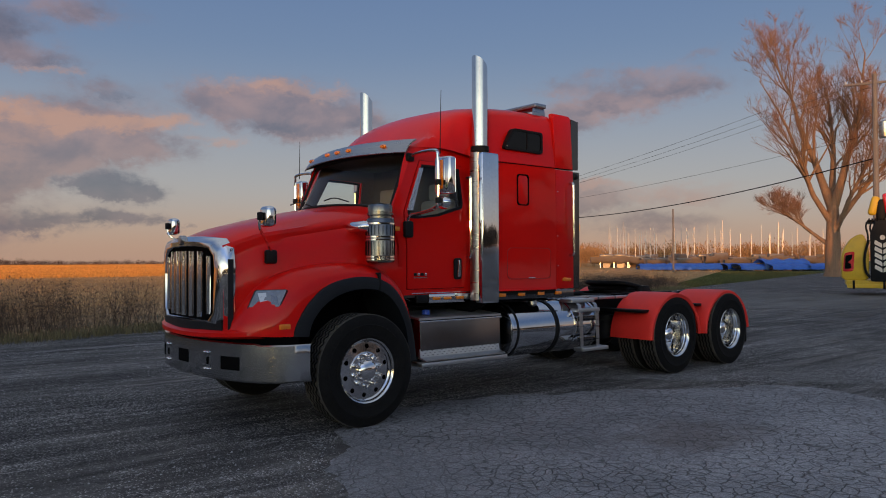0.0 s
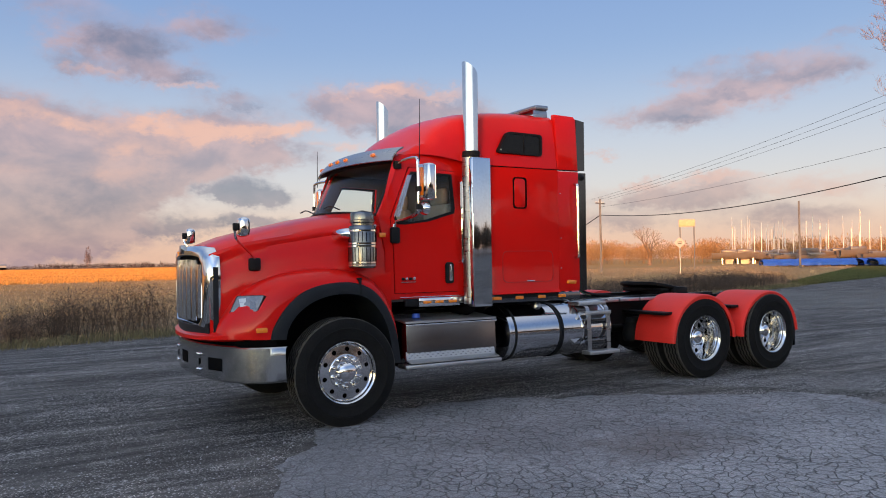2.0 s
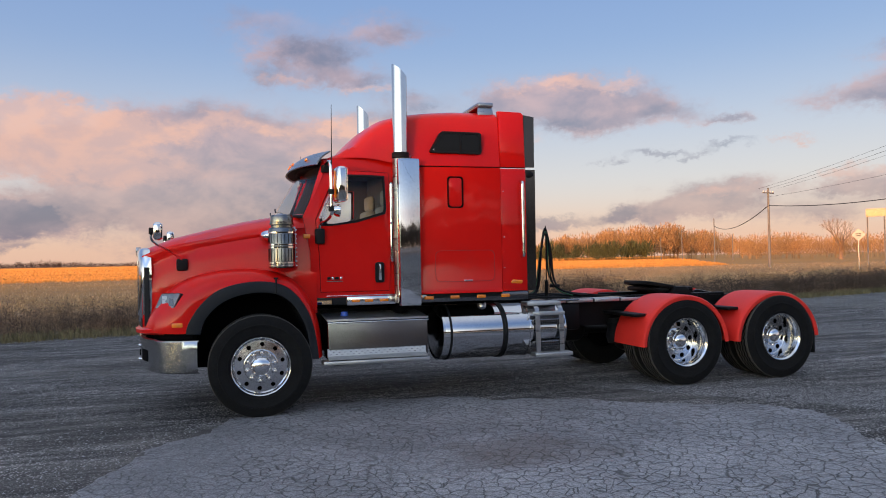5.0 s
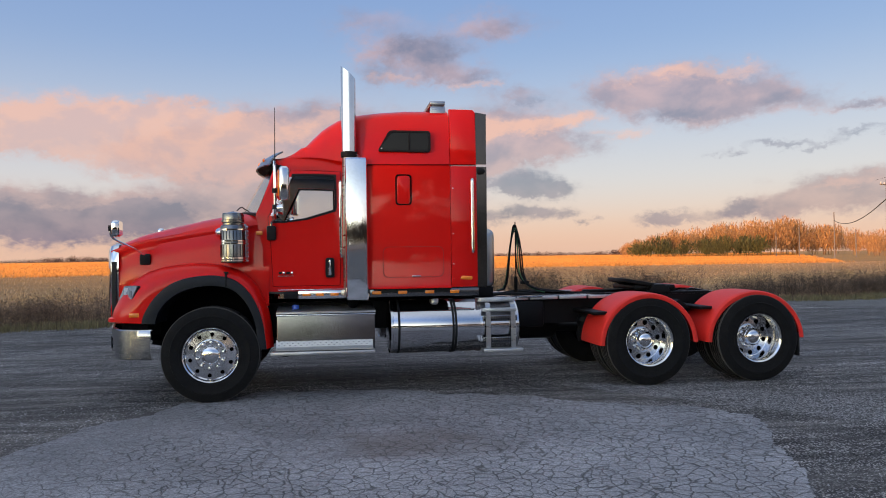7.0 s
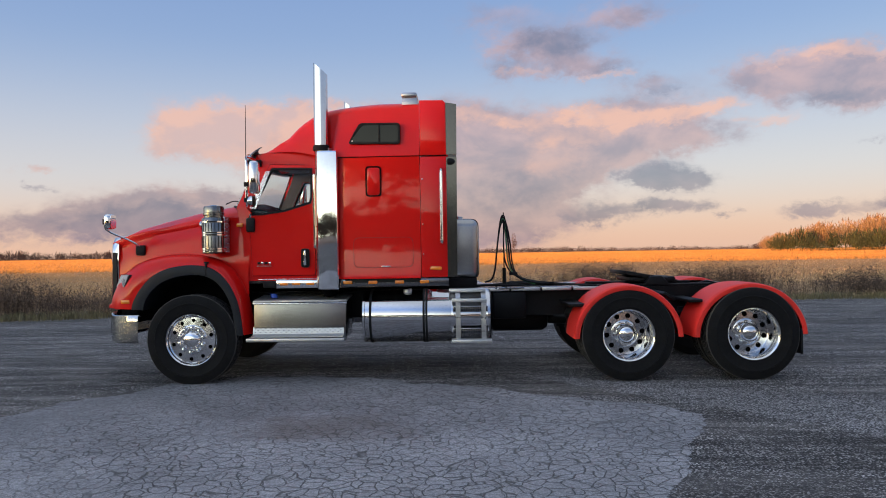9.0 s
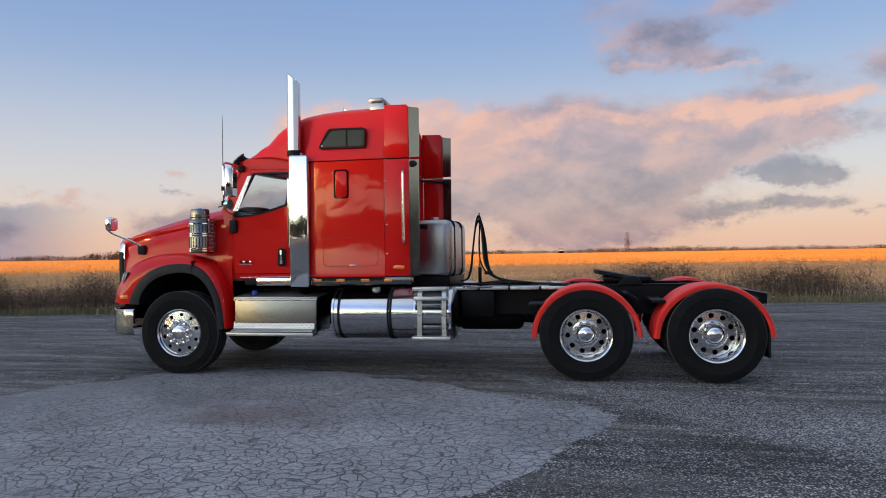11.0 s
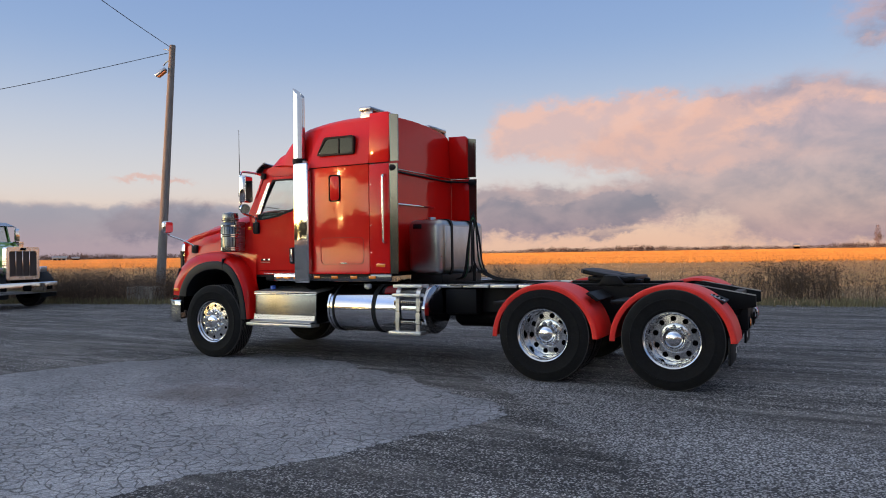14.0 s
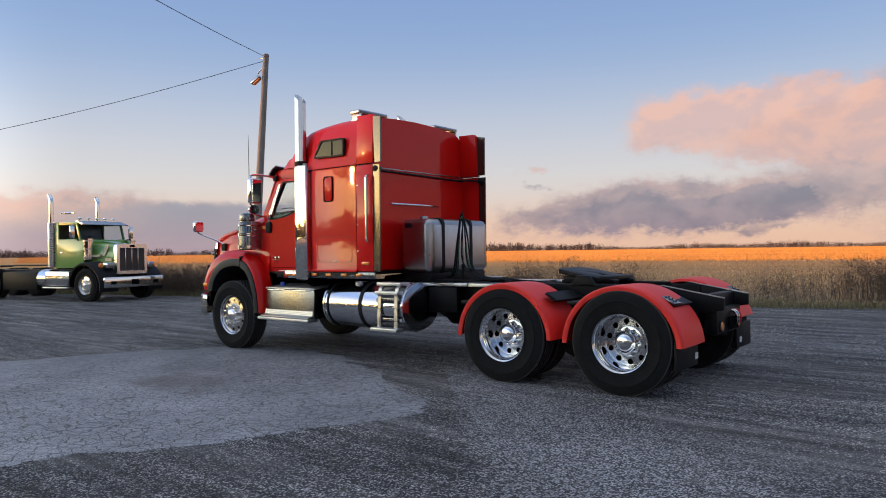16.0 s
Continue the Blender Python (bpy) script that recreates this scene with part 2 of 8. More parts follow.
# ---- materials ----
def mat(name, color, rough=0.5, metal=0.0, var=0.18, scale=5.0, fine=60.0, bump=0.0, coat=0.0, island=0.0, tint=None, rough_var=0.12, dirt=0.0, spec=0.5, stretch=None, coat_rough=0.04, ripple=0.0):
    """A surface with colour variation at two scales, uneven gloss and fine relief."""
    m = bpy.data.materials.new(name)
    m.use_nodes = True
    t = m.node_tree
    b = t.nodes["Principled BSDF"]
    k = Graph(t)
    vec = k.node("ShaderNodeTexCoord").outputs["Object"]
    if stretch:
        mp = k.node("ShaderNodeMapping")
        k.put(mp.inputs[0], vec)
        mp.inputs["Scale"].default_value = stretch
        vec = mp.outputs[0]
    big, small = k.noise(vec, scale, 4.0), k.noise(vec, fine, 3.0)
    lo = tuple(c * (1 - var) for c in color)
    hi = tuple(min(1.0, c * (1 + var)) for c in (tint or color))
    col = k.mix(k.ramp(big, 0.3, 0.7), lo, hi)
    col = k.mix(0.5, col, k.mix(k.ramp(small, 0.25, 0.75), tuple(c * (1 - var) for c in color), tuple(min(1.0, c * (1 + var)) for c in color)))
    if dirt:
        col = k.mix(k.math("MULTIPLY", k.ramp(k.noise(vec, scale * 0.6, 6.0, 0.7), 0.5, 0.85), dirt), col, (0.16, 0.13, 0.11))
    if island:
        rnd = k.node("ShaderNodeNewGeometry").outputs["Random Per Island"]
        col = k.mix(1.0, col, k.mix(rnd, (1 - island,) * 3, (1 + island,) * 3), "MULTIPLY")
    k.put(b.inputs["Base Color"], col)
    b.inputs["Metallic"].default_value = metal
    k.put(b.inputs["Roughness"], k.ramp(big, 0.2, 0.8, max(0.02, rough - rough_var * rough), min(1.0, rough + rough_var * rough), False))
    b.inputs["Coat Weight"].default_value, b.inputs["Coat Roughness"].default_value = coat, coat_rough
    b.inputs["Specular IOR Level"].default_value = spec
    if bump:
        bp = k.node("ShaderNodeBump")
        bp.inputs["Strength"].default_value, bp.inputs["Distance"].default_value = 0.6, bump
        k.put(bp.inputs["Height"], k.math("ADD", small, k.math("MULTIPLY", big, 0.6)))
        k.put(b.inputs["Normal"], bp.outputs[0])
    if ripple:
        soft_bp = k.node("ShaderNodeBump")
        soft_bp.inputs["Strength"].default_value, soft_bp.inputs["Distance"].default_value = 1.0, ripple
        k.put(soft_bp.inputs["Height"], k.noise(vec, 4.5, 2.0, 0.4))
        k.put(b.inputs["Coat Normal"], soft_bp.outputs[0])
    return m


def glass(name, color, rough=0.02):
    m = bpy.data.materials.new(name)
    m.use_nodes = True
    b = m.node_tree.nodes["Principled BSDF"]
    b.inputs["Base Color"].default_value = (*color, 1)
    b.inputs["Roughness"].default_value, b.inputs["Transmission Weight"].default_value, b.inputs["IOR"].default_value = rough, 1.0, 1.002
    b.inputs["Coat Weight"].default_value, b.inputs["Coat IOR"].default_value = 0.5, 1.5
    return m


RED = mat("red_truck_paint", (0.61, 0.007, 0.005), 0.38, var=0.07, scale=1.5, fine=180, coat=0.45, bump=0.0003, spec=0.06, coat_rough=0.055, ripple=0.004)
RED_SATIN = mat("faded_red_fender_plastic", (0.74, 0.034, 0.025), 0.5, spec=0.3, var=0.1, scale=3, fine=90, bump=0.0006, dirt=0.15)
CHROME = mat("chrome", (0.76, 0.76, 0.77), 0.045, 1.0, var=0.05, scale=6, fine=40, rough_var=0.5)
BUMPER_STEEL = mat("polished_bumper_steel", (0.50, 0.50, 0.50), 0.17, 1.0, var=0.06, scale=3, fine=30, rough_var=0.5, bump=0.0004)
TREAD = mat("dusty_tread_rubber", (0.062, 0.058, 0.054), 0.9, var=0.4, scale=7, fine=50, bump=0.001, spec=0.2)
POLISHED = mat("polished_aluminium", (0.66, 0.66, 0.67), 0.10, 1.0, var=0.07, scale=7, fine=120, rough_var=0.4, bump=0.0003)
STEEL = mat("brushed_stainless_steel", (0.42, 0.42, 0.43), 0.30, 1.0, var=0.08, scale=3, fine=40, bump=0.0003, stretch=(1, 1, 12), rough_var=0.3)
PLATE = mat("dull_aluminium_tread", (0.55, 0.55, 0.55), 0.42, 1.0, var=0.15, scale=6, fine=150, bump=0.002)
BLACK = mat("black_rubber", (0.009, 0.0095, 0.011), 0.6, spec=0.18, var=0.25, scale=6, fine=80, bump=0.0006)
BOX_STEEL = mat("dull_box_steel", (0.18, 0.18, 0.19), 0.20, 1.0, var=0.06, scale=3, fine=90, bump=0.0003, rough_var=0.2)
TANK_ALU = mat("polished_tank_aluminium", (0.58, 0.58, 0.60), 0.07, 1.0, var=0.06, scale=4, fine=60, rough_var=0.5)
CLEANER_STEEL = mat("air_cleaner_steel", (0.20, 0.195, 0.19), 0.2, 1.0, var=0.08, scale=4, fine=60, rough_var=0.4)
BRIGHT_STEEL = mat("bright_deflector_steel", (0.90, 0.90, 0.90), 0.22, 0.9, var=0.03)
# darker than the tank: the end's dark reflection is put into the colour
TANK_END = mat("tank_end_dark_reflection", (0.30, 0.30, 0.32), 0.16, 1.0, var=0.2, scale=5, fine=50)
FLARE = mat("dark_grey_flare_plastic", (0.012, 0.014, 0.018), 0.48, spec=0.22, var=0.2, scale=5, fine=140, bump=0.0006)
TYRE = mat("tyre_rubber", (0.010, 0.010, 0.0105), 0.75, var=0.3, scale=9, fine=70, bump=0.0008, dirt=0.05, spec=0.10)
CHASSIS = mat("black_chassis_paint", (0.005, 0.005, 0.0055), 0.5, var=0.3, scale=5, fine=60, dirt=0.03, spec=0.16)
# near-black: shade of openings put into the colour, also used for plain dark parts
DARK = mat("cavity_shade_and_dark_parts", (0.004, 0.004, 0.0045), 0.9, spec=0.03)
GLASS = glass("cab_glass", (0.78, 0.87, 0.86))
TINTED = mat("tinted_glass", (0.006, 0.007, 0.008), 0.04, var=0.1, spec=0.22)
GLOSS_BLACK = mat("glossy_black_edge", (0.012, 0.011, 0.010), 0.16, var=0.2, coat=0.9, bump=0.0006, spec=0.5, coat_rough=0.12)
MIRROR = mat("mirror_glass", (0.86, 0.86, 0.88), 0.02, 1.0, var=0.02)
AMBER = mat("amber_lens", (0.85, 0.22, 0.01), 0.15, var=0.12, fine=150, coat=1.0)
CLEAR = mat("clear_lamp_lens", (0.20, 0.20, 0.21), 0.10, 0.4, var=0.2, scale=14, fine=60, coat=1.0)
REDLENS = mat("red_lamp_lens", (0.55, 0.01, 0.02), 0.15, coat=1.0)
GREY_TRIM = mat("grey_interior_vinyl", (0.24, 0.23, 0.21), 0.65, var=0.12, fine=120, bump=0.0008)
DARK_TRIM = mat("dark_interior_vinyl", (0.05, 0.05, 0.05), 0.6, var=0.15, fine=120, bump=0.0008)
WHITE_PLASTIC = mat("off_white_plastic", (0.72, 0.70, 0.66), 0.4, var=0.07)
BLUE_CAP = mat("blue_plastic_cap", (0.02, 0.07, 0.35), 0.4)
WOOD_POLE = mat("weathered_pole_wood", (0.21, 0.185, 0.165), 0.85, var=0.35, scale=3, fine=30, bump=0.006, stretch=(4, 4, 0.4))
CONCRETE = mat("weathered_concrete", (0.30, 0.265, 0.22), 0.85, var=0.22, scale=3, fine=50, bump=0.004)
BARK = mat("pale_brown_bark", (0.27, 0.165, 0.10), 0.85, var=0.3, scale=3, fine=26, bump=0.012, stretch=(3, 3, 0.6))
TWIG = mat("bare_twigs", (0.30, 0.16, 0.10), 0.8, var=0.3, island=0.35)
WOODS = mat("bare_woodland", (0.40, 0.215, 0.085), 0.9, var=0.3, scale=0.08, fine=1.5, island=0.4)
CONIFER = mat("dark_conifer_foliage", (0.085, 0.085, 0.028), 0.9, var=0.3, scale=0.3, fine=3, island=0.35)
# brown haze of the distance is put into this colour
FARLINE = mat("hazy_far_trees", (0.085, 0.048, 0.040), 0.95, var=0.25, scale=0.02, fine=0.3, island=0.3)
WEED = mat("dry_brown_weeds", (0.18, 0.118, 0.078), 0.85, var=0.3, scale=0.35, fine=6, tint=(0.26, 0.165, 0.105), island=0.5)
VERGE = mat("dull_verge_grass", (0.20, 0.17, 0.085), 0.85, var=0.25, scale=0.4, fine=6, island=0.45)
STRAW = mat("dry_straw", (0.46, 0.31, 0.185), 0.85, var=0.25, scale=0.2, fine=5, island=0.45)
# far copy of the straw, with the low sun's orange put into its colour
FIELD_STRAW = mat("sunlit_field_straw", (0.57, 0.255, 0.058), 0.9, var=0.24, scale=0.05, fine=0.5, island=0.2, stretch=(0.25, 1, 1))
CORN = mat("corn_stubble_straw", (0.60, 0.39, 0.20), 0.85, var=0.25, scale=0.2, fine=5, island=0.4)
WHEEL_ALU = mat("polished_wheel_aluminium", (0.64, 0.64, 0.65), 0.13, 1.0, var=0.05, scale=7, fine=120, rough_var=0.4)
ALU_DULL = mat("dull_aluminium", (0.37, 0.365, 0.36), 0.30, 1.0, var=0.12, scale=5, fine=70, bump=0.001)
LAWN = mat("short_grass", (0.10, 0.11, 0.035), 0.9, var=0.3, scale=0.3, fine=8, island=0.4)


def field_ground():
    """Gravel lot near by, pale stubble field beyond its edge, in one sheet."""
    m = bpy.data.materials.new("lot_and_field_ground")
    m.use_nodes = True
    t, k = m.node_tree, Graph(m.node_tree)
    b = t.nodes["Principled BSDF"]
    pos = k.node("ShaderNodeNewGeometry").outputs["Position"]
    s = k.node("ShaderNodeSeparateXYZ")
    k.put(s.inputs[0], pos)
    px, py = s.outputs[0], s.outputs[1]
    wob = k.math("MULTIPLY", k.math("SUBTRACT", k.noise(pos, 0.5, 4.0), 0.5), 1.4)
    edge = k.math("SUBTRACT", py, k.math("MINIMUM", k.math("MULTIPLY_ADD", px, 0.25, 9.1), k.math("MULTIPLY_ADD", px, 0.03, 10.9)))
    edge = k.math("SUBTRACT", edge, k.math("MULTIPLY", k.math("MAXIMUM", k.math("SUBTRACT", px, 17.0), 0.0), 0.28))
    edge = k.math("ADD", edge, wob)
    # gravel: stones by voronoi, wheel tracks by long noise
    v1 = k.node("ShaderNodeTexVoronoi")
    k.put(v1.inputs["Vector"], pos)
    v1.inputs["Scale"].default_value = 74.0
    v2 = k.node("ShaderNodeTexVoronoi")
    k.put(v2.inputs["Vector"], pos)
    v2.inputs["Scale"].default_value = 92.0
    track = k.node("ShaderNodeMapping")
    k.put(track.inputs[0], pos)
    track.inputs["Rotation"].default_value = (0, 0, radians(-8))
    track.inputs["Scale"].default_value = (0.10, 0.85, 1)
    lanes = k.noise(track.outputs[0], 1.0, 5.0, 0.6, 0.4)
    spread = k.noise(pos, 0.45, 5.0, 0.6)
    loose = k.ramp(k.math("ADD", lanes, k.math("MULTIPLY", k.math("SUBTRACT", spread, 0.5), 0.9)), 0.36, 0.58)
    stone = k.mix(k.ramp(v1.outputs["Color"], 0.40, 0.80), (0.045, 0.045, 0.05), (0.48, 0.48, 0.51))
    stone = k.mix(k.ramp(v1.outputs["Distance"], 0.35, 0.75), stone, (0.045, 0.045, 0.05))
    fines = k.mix(k.ramp(k.noise(pos, 9.0, 6.0, 0.7), 0.3, 0.75), (0.052, 0.050, 0.053), (0.10, 0.098, 0.102))
    fines = k.mix(k.math("MULTIPLY", k.ramp(v2.outputs["Color"], 0.76, 0.84), k.ramp(k.noise(pos, 1.3, 4.0, 0.6), 0.35, 0.65, 0.15, 0.95)), fines, (0.46, 0.45, 0.47))
    fines_dark = k.mix(1.0, fines, (0.72, 0.71, 0.72), "MULTIPLY")
    lot = k.mix(k.math("MULTIPLY", loose, k.ramp(k.noise(pos, 6.0, 4.0), 0.2, 0.5)), fines, stone)
    streak = k.node("ShaderNodeMapping")
    k.put(streak.inputs[0], pos)
    streak.inputs["Rotation"].default_value = (0, 0, radians(-4))
    streak.inputs["Scale"].default_value = (0.30, 1.7, 1)
    tone = k.ramp(k.noise(streak.outputs[0], 1.0, 7.0, 0.72, 1.2), 0.32, 0.68, 0.52, 1.50)
    fine_streak = k.node("ShaderNodeMapping")
    k.put(fine_streak.inputs[0], pos)
    fine_streak.inputs["Rotation"].default_value = (0, 0, radians(5))
    fine_streak.inputs["Scale"].default_value = (0.35, 5.5, 1)
    tone = k.math("MULTIPLY", tone, k.ramp(k.noise(fine_streak.outputs[0], 1.0, 5.0, 0.65, 0.8), 0.34, 0.66, 0.70, 1.56))
    lot = k.mix(k.math("MULTIPLY", k.ramp(k.noise(pos, 22.0, 5.0, 0.75), 0.56, 0.72), 0.45), lot, (0.30, 0.295, 0.30))
    lot = k.mix(1.0, lot, tone, "MULTIPLY")
    # a spill of fresh pale gravel beside the asphalt
    spill = k.math("ADD", k.math("MULTIPLY", k.math("SUBTRACT", px, 5.3), 0.743), k.math("MULTIPLY", k.math("ADD", py, 2.58), 0.669))
    down = k.math("SUBTRACT", k.math("MULTIPLY", k.math("SUBTRACT", px, 5.3), 0.669), k.math("MULTIPLY", k.math("ADD", py, 2.58), 0.743))
    spill = k.math("ADD", spill, k.math("MULTIPLY", k.math("SUBTRACT", k.noise(pos, 1.1, 6.0, 0.7), 0.5), 0.7))
    spill = k.math("DIVIDE", spill, k.math("MAXIMUM", k.math("MULTIPLY_ADD", down, 0.30, 1.05), 0.3))
    spill = k.math("MULTIPLY", k.math("MULTIPLY", k.ramp(spill, -0.04, 0.16), k.ramp(spill, 0.75, 1.6, 1.0, 0.0)), k.ramp(py, -0.5, -1.1))
    bare = k.math("MULTIPLY", k.math("MULTIPLY", k.ramp(spill, 0.0, -0.12), k.ramp(spill, -2.6, -1.8)), k.ramp(py, -0.2, -0.9))
    lot = k.mix(k.math("MULTIPLY", bare, 0.82), lot, fines_dark)
    chips = k.mix(k.ramp(v1.outputs["Color"], 0.25, 0.75), (0.05, 0.052, 0.06), (0.52, 0.53, 0.585))
    chips = k.mix(k.ramp(v1.outputs["Distance"], 0.40, 0.80), chips, (0.06, 0.06, 0.068))
    lot = k.mix(k.math("MULTIPLY", k.math("MULTIPLY", spill, k.ramp(k.noise(pos, 5.0, 5.0, 0.7), 0.25, 0.5)), 0.95), lot, chips)
    # pale worn pavement where the lot meets the road
    apron = k.math("ADD", k.math("MULTIPLY", px, 0.75), k.math("MULTIPLY", py, 0.66))
    apron = k.math("ADD", apron, k.math("MULTIPLY", k.math("SUBTRACT", k.noise(streak.outputs[0], 0.6, 6.0, 0.7), 0.5), 3.0))
    apron = k.math("MULTIPLY", k.ramp(apron, 16.6, 17.6), k.ramp(apron, 26.6, 28.2, 1.0, 0.0))
    paved = k.mix(k.ramp(k.noise(streak.outputs[0], 1.4, 6.0, 0.65), 0.3, 0.7), (0.125, 0.127, 0.134), (0.195, 0.197, 0.204))
    lot = k.mix(k.math("MULTIPLY", apron, 0.88), lot, paved)
    lot = k.mix(1.0, lot, (1.05, 1.0, 0.92), "MULTIPLY")
    # stubble: rows of straw over soil, the low sun's orange put into the colour
    row = k.node("ShaderNodeMapping")
    k.put(row.inputs[0], pos)
    row.inputs["Rotation"].default_value = (0, 0, radians(-14))
    row.inputs["Scale"].default_value = (0.02, 0.25, 1)
    straw = k.mix(k.ramp(k.noise(row.outputs[0], 1.0, 6.0, 0.65), 0.3, 0.7), (0.42, 0.20, 0.055), (0.62, 0.29, 0.07))
    straw = k.mix(k.math("MULTIPLY", k.ramp(k.noise(pos, 2.2, 6.0, 0.7), 0.35, 0.7, 1.0, 0.0), k.ramp(edge, 25.0, 70.0, 1.0, 0.15)), straw, (0.32, 0.205, 0.10))
    verge = k.mix(k.ramp(k.noise(pos, 3.0, 4.0), 0.3, 0.7), (0.07, 0.06, 0.035), (0.15, 0.12, 0.06))
    land = k.mix(k.ramp(edge, 3.0, 9.0), verge, straw)
    lawn = k.mix(k.ramp(k.noise(pos, 1.2, 5.0, 0.65), 0.3, 0.7), (0.060, 0.068, 0.024), (0.115, 0.115, 0.042))
    land = k.mix(k.ramp(k.math("SUBTRACT", edge, k.math("MULTIPLY", k.math("SUBTRACT", px, 26.0), 0.22)), -1.0, 2.0, 1.0, 0.0), land, lawn)
    k.put(b.inputs["Base Color"], k.mix(k.ramp(edge, -0.15, 0.35), lot, land))
    b.inputs["Roughness"].default_value = 0.86
    b.inputs["Specular IOR Level"].default_value = 0.35
    h = k.math("ADD", k.math("MULTIPLY", k.math("MULTIPLY", v1.outputs["Distance"], -1.0), k.math("ADD", loose, 0.25)), k.math("MULTIPLY", k.noise(pos, 3.0, 6.0, 0.7), 0.8))
    h = k.math("ADD", h, k.math("MULTIPLY", v2.outputs["Distance"], -0.4))
    bp = k.node("ShaderNodeBump")
    bp.inputs["Strength"].default_value, bp.inputs["Distance"].default_value = 1.0, 0.022
    k.put(bp.inputs["Height"], h)
    k.put(b.inputs["Normal"], bp.outputs[0])
    return m


def cracked_asphalt():
    m = bpy.data.materials.new("pale_cracked_asphalt")
    m.use_nodes = True
    t, k = m.node_tree, Graph(m.node_tree)
    b = t.nodes["Principled BSDF"]
    pos = k.node("ShaderNodeNewGeometry").outputs["Position"]
    off = k.node("ShaderNodeVectorMath", operation="MULTIPLY_ADD")
    nz = k.node("ShaderNodeTexNoise")
    k.put(nz.inputs["Vector"], pos)
    nz.inputs["Scale"].default_value, nz.inputs["Detail"].default_value = 3.0, 4.0
    k.put(off.inputs[0], nz.outputs["Color"])
    off.inputs[1].default_value = (0.22, 0.22, 0.0)
    k.put(off.inputs[2], pos)
    v = k.node("ShaderNodeTexVoronoi")
    v.feature = "DISTANCE_TO_EDGE"
    k.put(v.inputs["Vector"], off.outputs[0])
    v.inputs["Scale"].default_value = 10.5
    v2 = k.node("ShaderNodeTexVoronoi")
    v2.feature = "DISTANCE_TO_EDGE"
    k.put(v2.inputs["Vector"], off.outputs[0])
    v2.inputs["Scale"].default_value = 1.7
    where = k.ramp(k.noise(pos, 0.55, 4.0, 0.6), 0.30, 0.55, 0.35, 1.0)
    crack = k.math("MULTIPLY", k.ramp(v.outputs["Distance"], 0.0, 0.060, 1.0, 0.0), where)
    crack = k.math("MAXIMUM", crack, k.ramp(v2.outputs["Distance"], 0.0, 0.010, 0.5, 0.0))
    grit = k.noise(pos, 70.0, 4.0, 0.75)
    col = k.mix(k.ramp(k.noise(pos, 0.7, 6.0, 0.65), 0.3, 0.72), (0.27, 0.268, 0.282), (0.47, 0.464, 0.482))
    col = k.mix(k.ramp(grit, 0.35, 0.72), k.mix(0.72, col, (0.07, 0.07, 0.072)), col)
    s = k.node("ShaderNodeSeparateXYZ")
    k.put(s.inputs[0], pos)
    # broad tone ramp: paler towards -y, slightly darker towards +y
    graded = k.ramp(k.math("ADD", s.outputs[1], k.math("MULTIPLY", k.math("SUBTRACT", k.noise(pos, 0.6, 5.0, 0.65), 0.5), 2.0)), -4.9, -2.6)
    col = k.mix(1.0, col, k.mix(graded, (1.22, 1.21, 1.21), (0.95, 0.95, 0.96)), "MULTIPLY")
    stain = k.ramp(k.noise(pos, 0.38, 5.0, 0.7), 0.60, 0.74)
    col = k.mix(k.math("MULTIPLY", stain, 0.45), col, (0.15, 0.12, 0.11))
    # one brown oil stain
    oil = k.math("ADD", k.math("POWER", k.math("DIVIDE", k.math("SUBTRACT", s.outputs[0], 1.9), 0.75), 2.0), k.math("POWER", k.math("DIVIDE", k.math("ADD", s.outputs[1], 3.2), 0.48), 2.0))
    oil = k.ramp(k.math("ADD", oil, k.math("MULTIPLY", k.math("SUBTRACT", k.noise(pos, 1.7, 6.0, 0.75), 0.5), 4.5)), -0.3, 1.5, 0.6, 0.0)
    col = k.mix(oil, col, (0.115, 0.088, 0.078))
    col = k.mix(k.math("MULTIPLY", crack, 0.78), col, (0.04, 0.038, 0.036))
    k.put(b.inputs["Base Color"], col)
    b.inputs["Roughness"].default_value = 0.8
    b.inputs["Specular IOR Level"].default_value = 0.35
    bp = k.node("ShaderNodeBump")
    bp.inputs["Strength"].default_value, bp.inputs["Distance"].default_value = 0.9, 0.012
    k.put(bp.inputs["Height"], k.math("ADD", k.math("MULTIPLY", crack, -1.0), k.math("MULTIPLY", grit, 0.35)))
    k.put(b.inputs["Normal"], bp.outputs[0])
    return m


GROUND = field_ground()
ASPHALT = cracked_asphalt()

# ---- mesh tools ----
def to_mesh(name, bm, material, smooth=35):
    bmesh.ops.recalc_face_normals(bm, faces=bm.faces[:])
    me = bpy.data.meshes.new(name)
    bm.to_mesh(me)
    bm.free()
    me.materials.append(material)
    if smooth:
        for p in me.polygons:
            p.use_smooth = True
        me.set_sharp_from_angle(angle=radians(smooth))
    return me


def part(name, bm, material, parent, label="", smooth=35):
    ob = new(name, to_mesh(name, bm, material, smooth))
    ob.parent = parent
    if label:
        tagged(ob, label)
    return ob


def thing(name, label, category, m=None, group="", kind=""):
    ob = new(name)
    ob.empty_display_size = 0.2
    if m is not None:
        ob.matrix_basis = m
    return tagged(ob, label, category, group, kind)


def bulk(name, verts, faces, material, parent=None):
    me = bpy.data.meshes.new(name)
    me.from_pydata(verts, [], faces)
    me.materials.append(material)
    ob = new(name, me)
    ob.parent = parent
    return ob


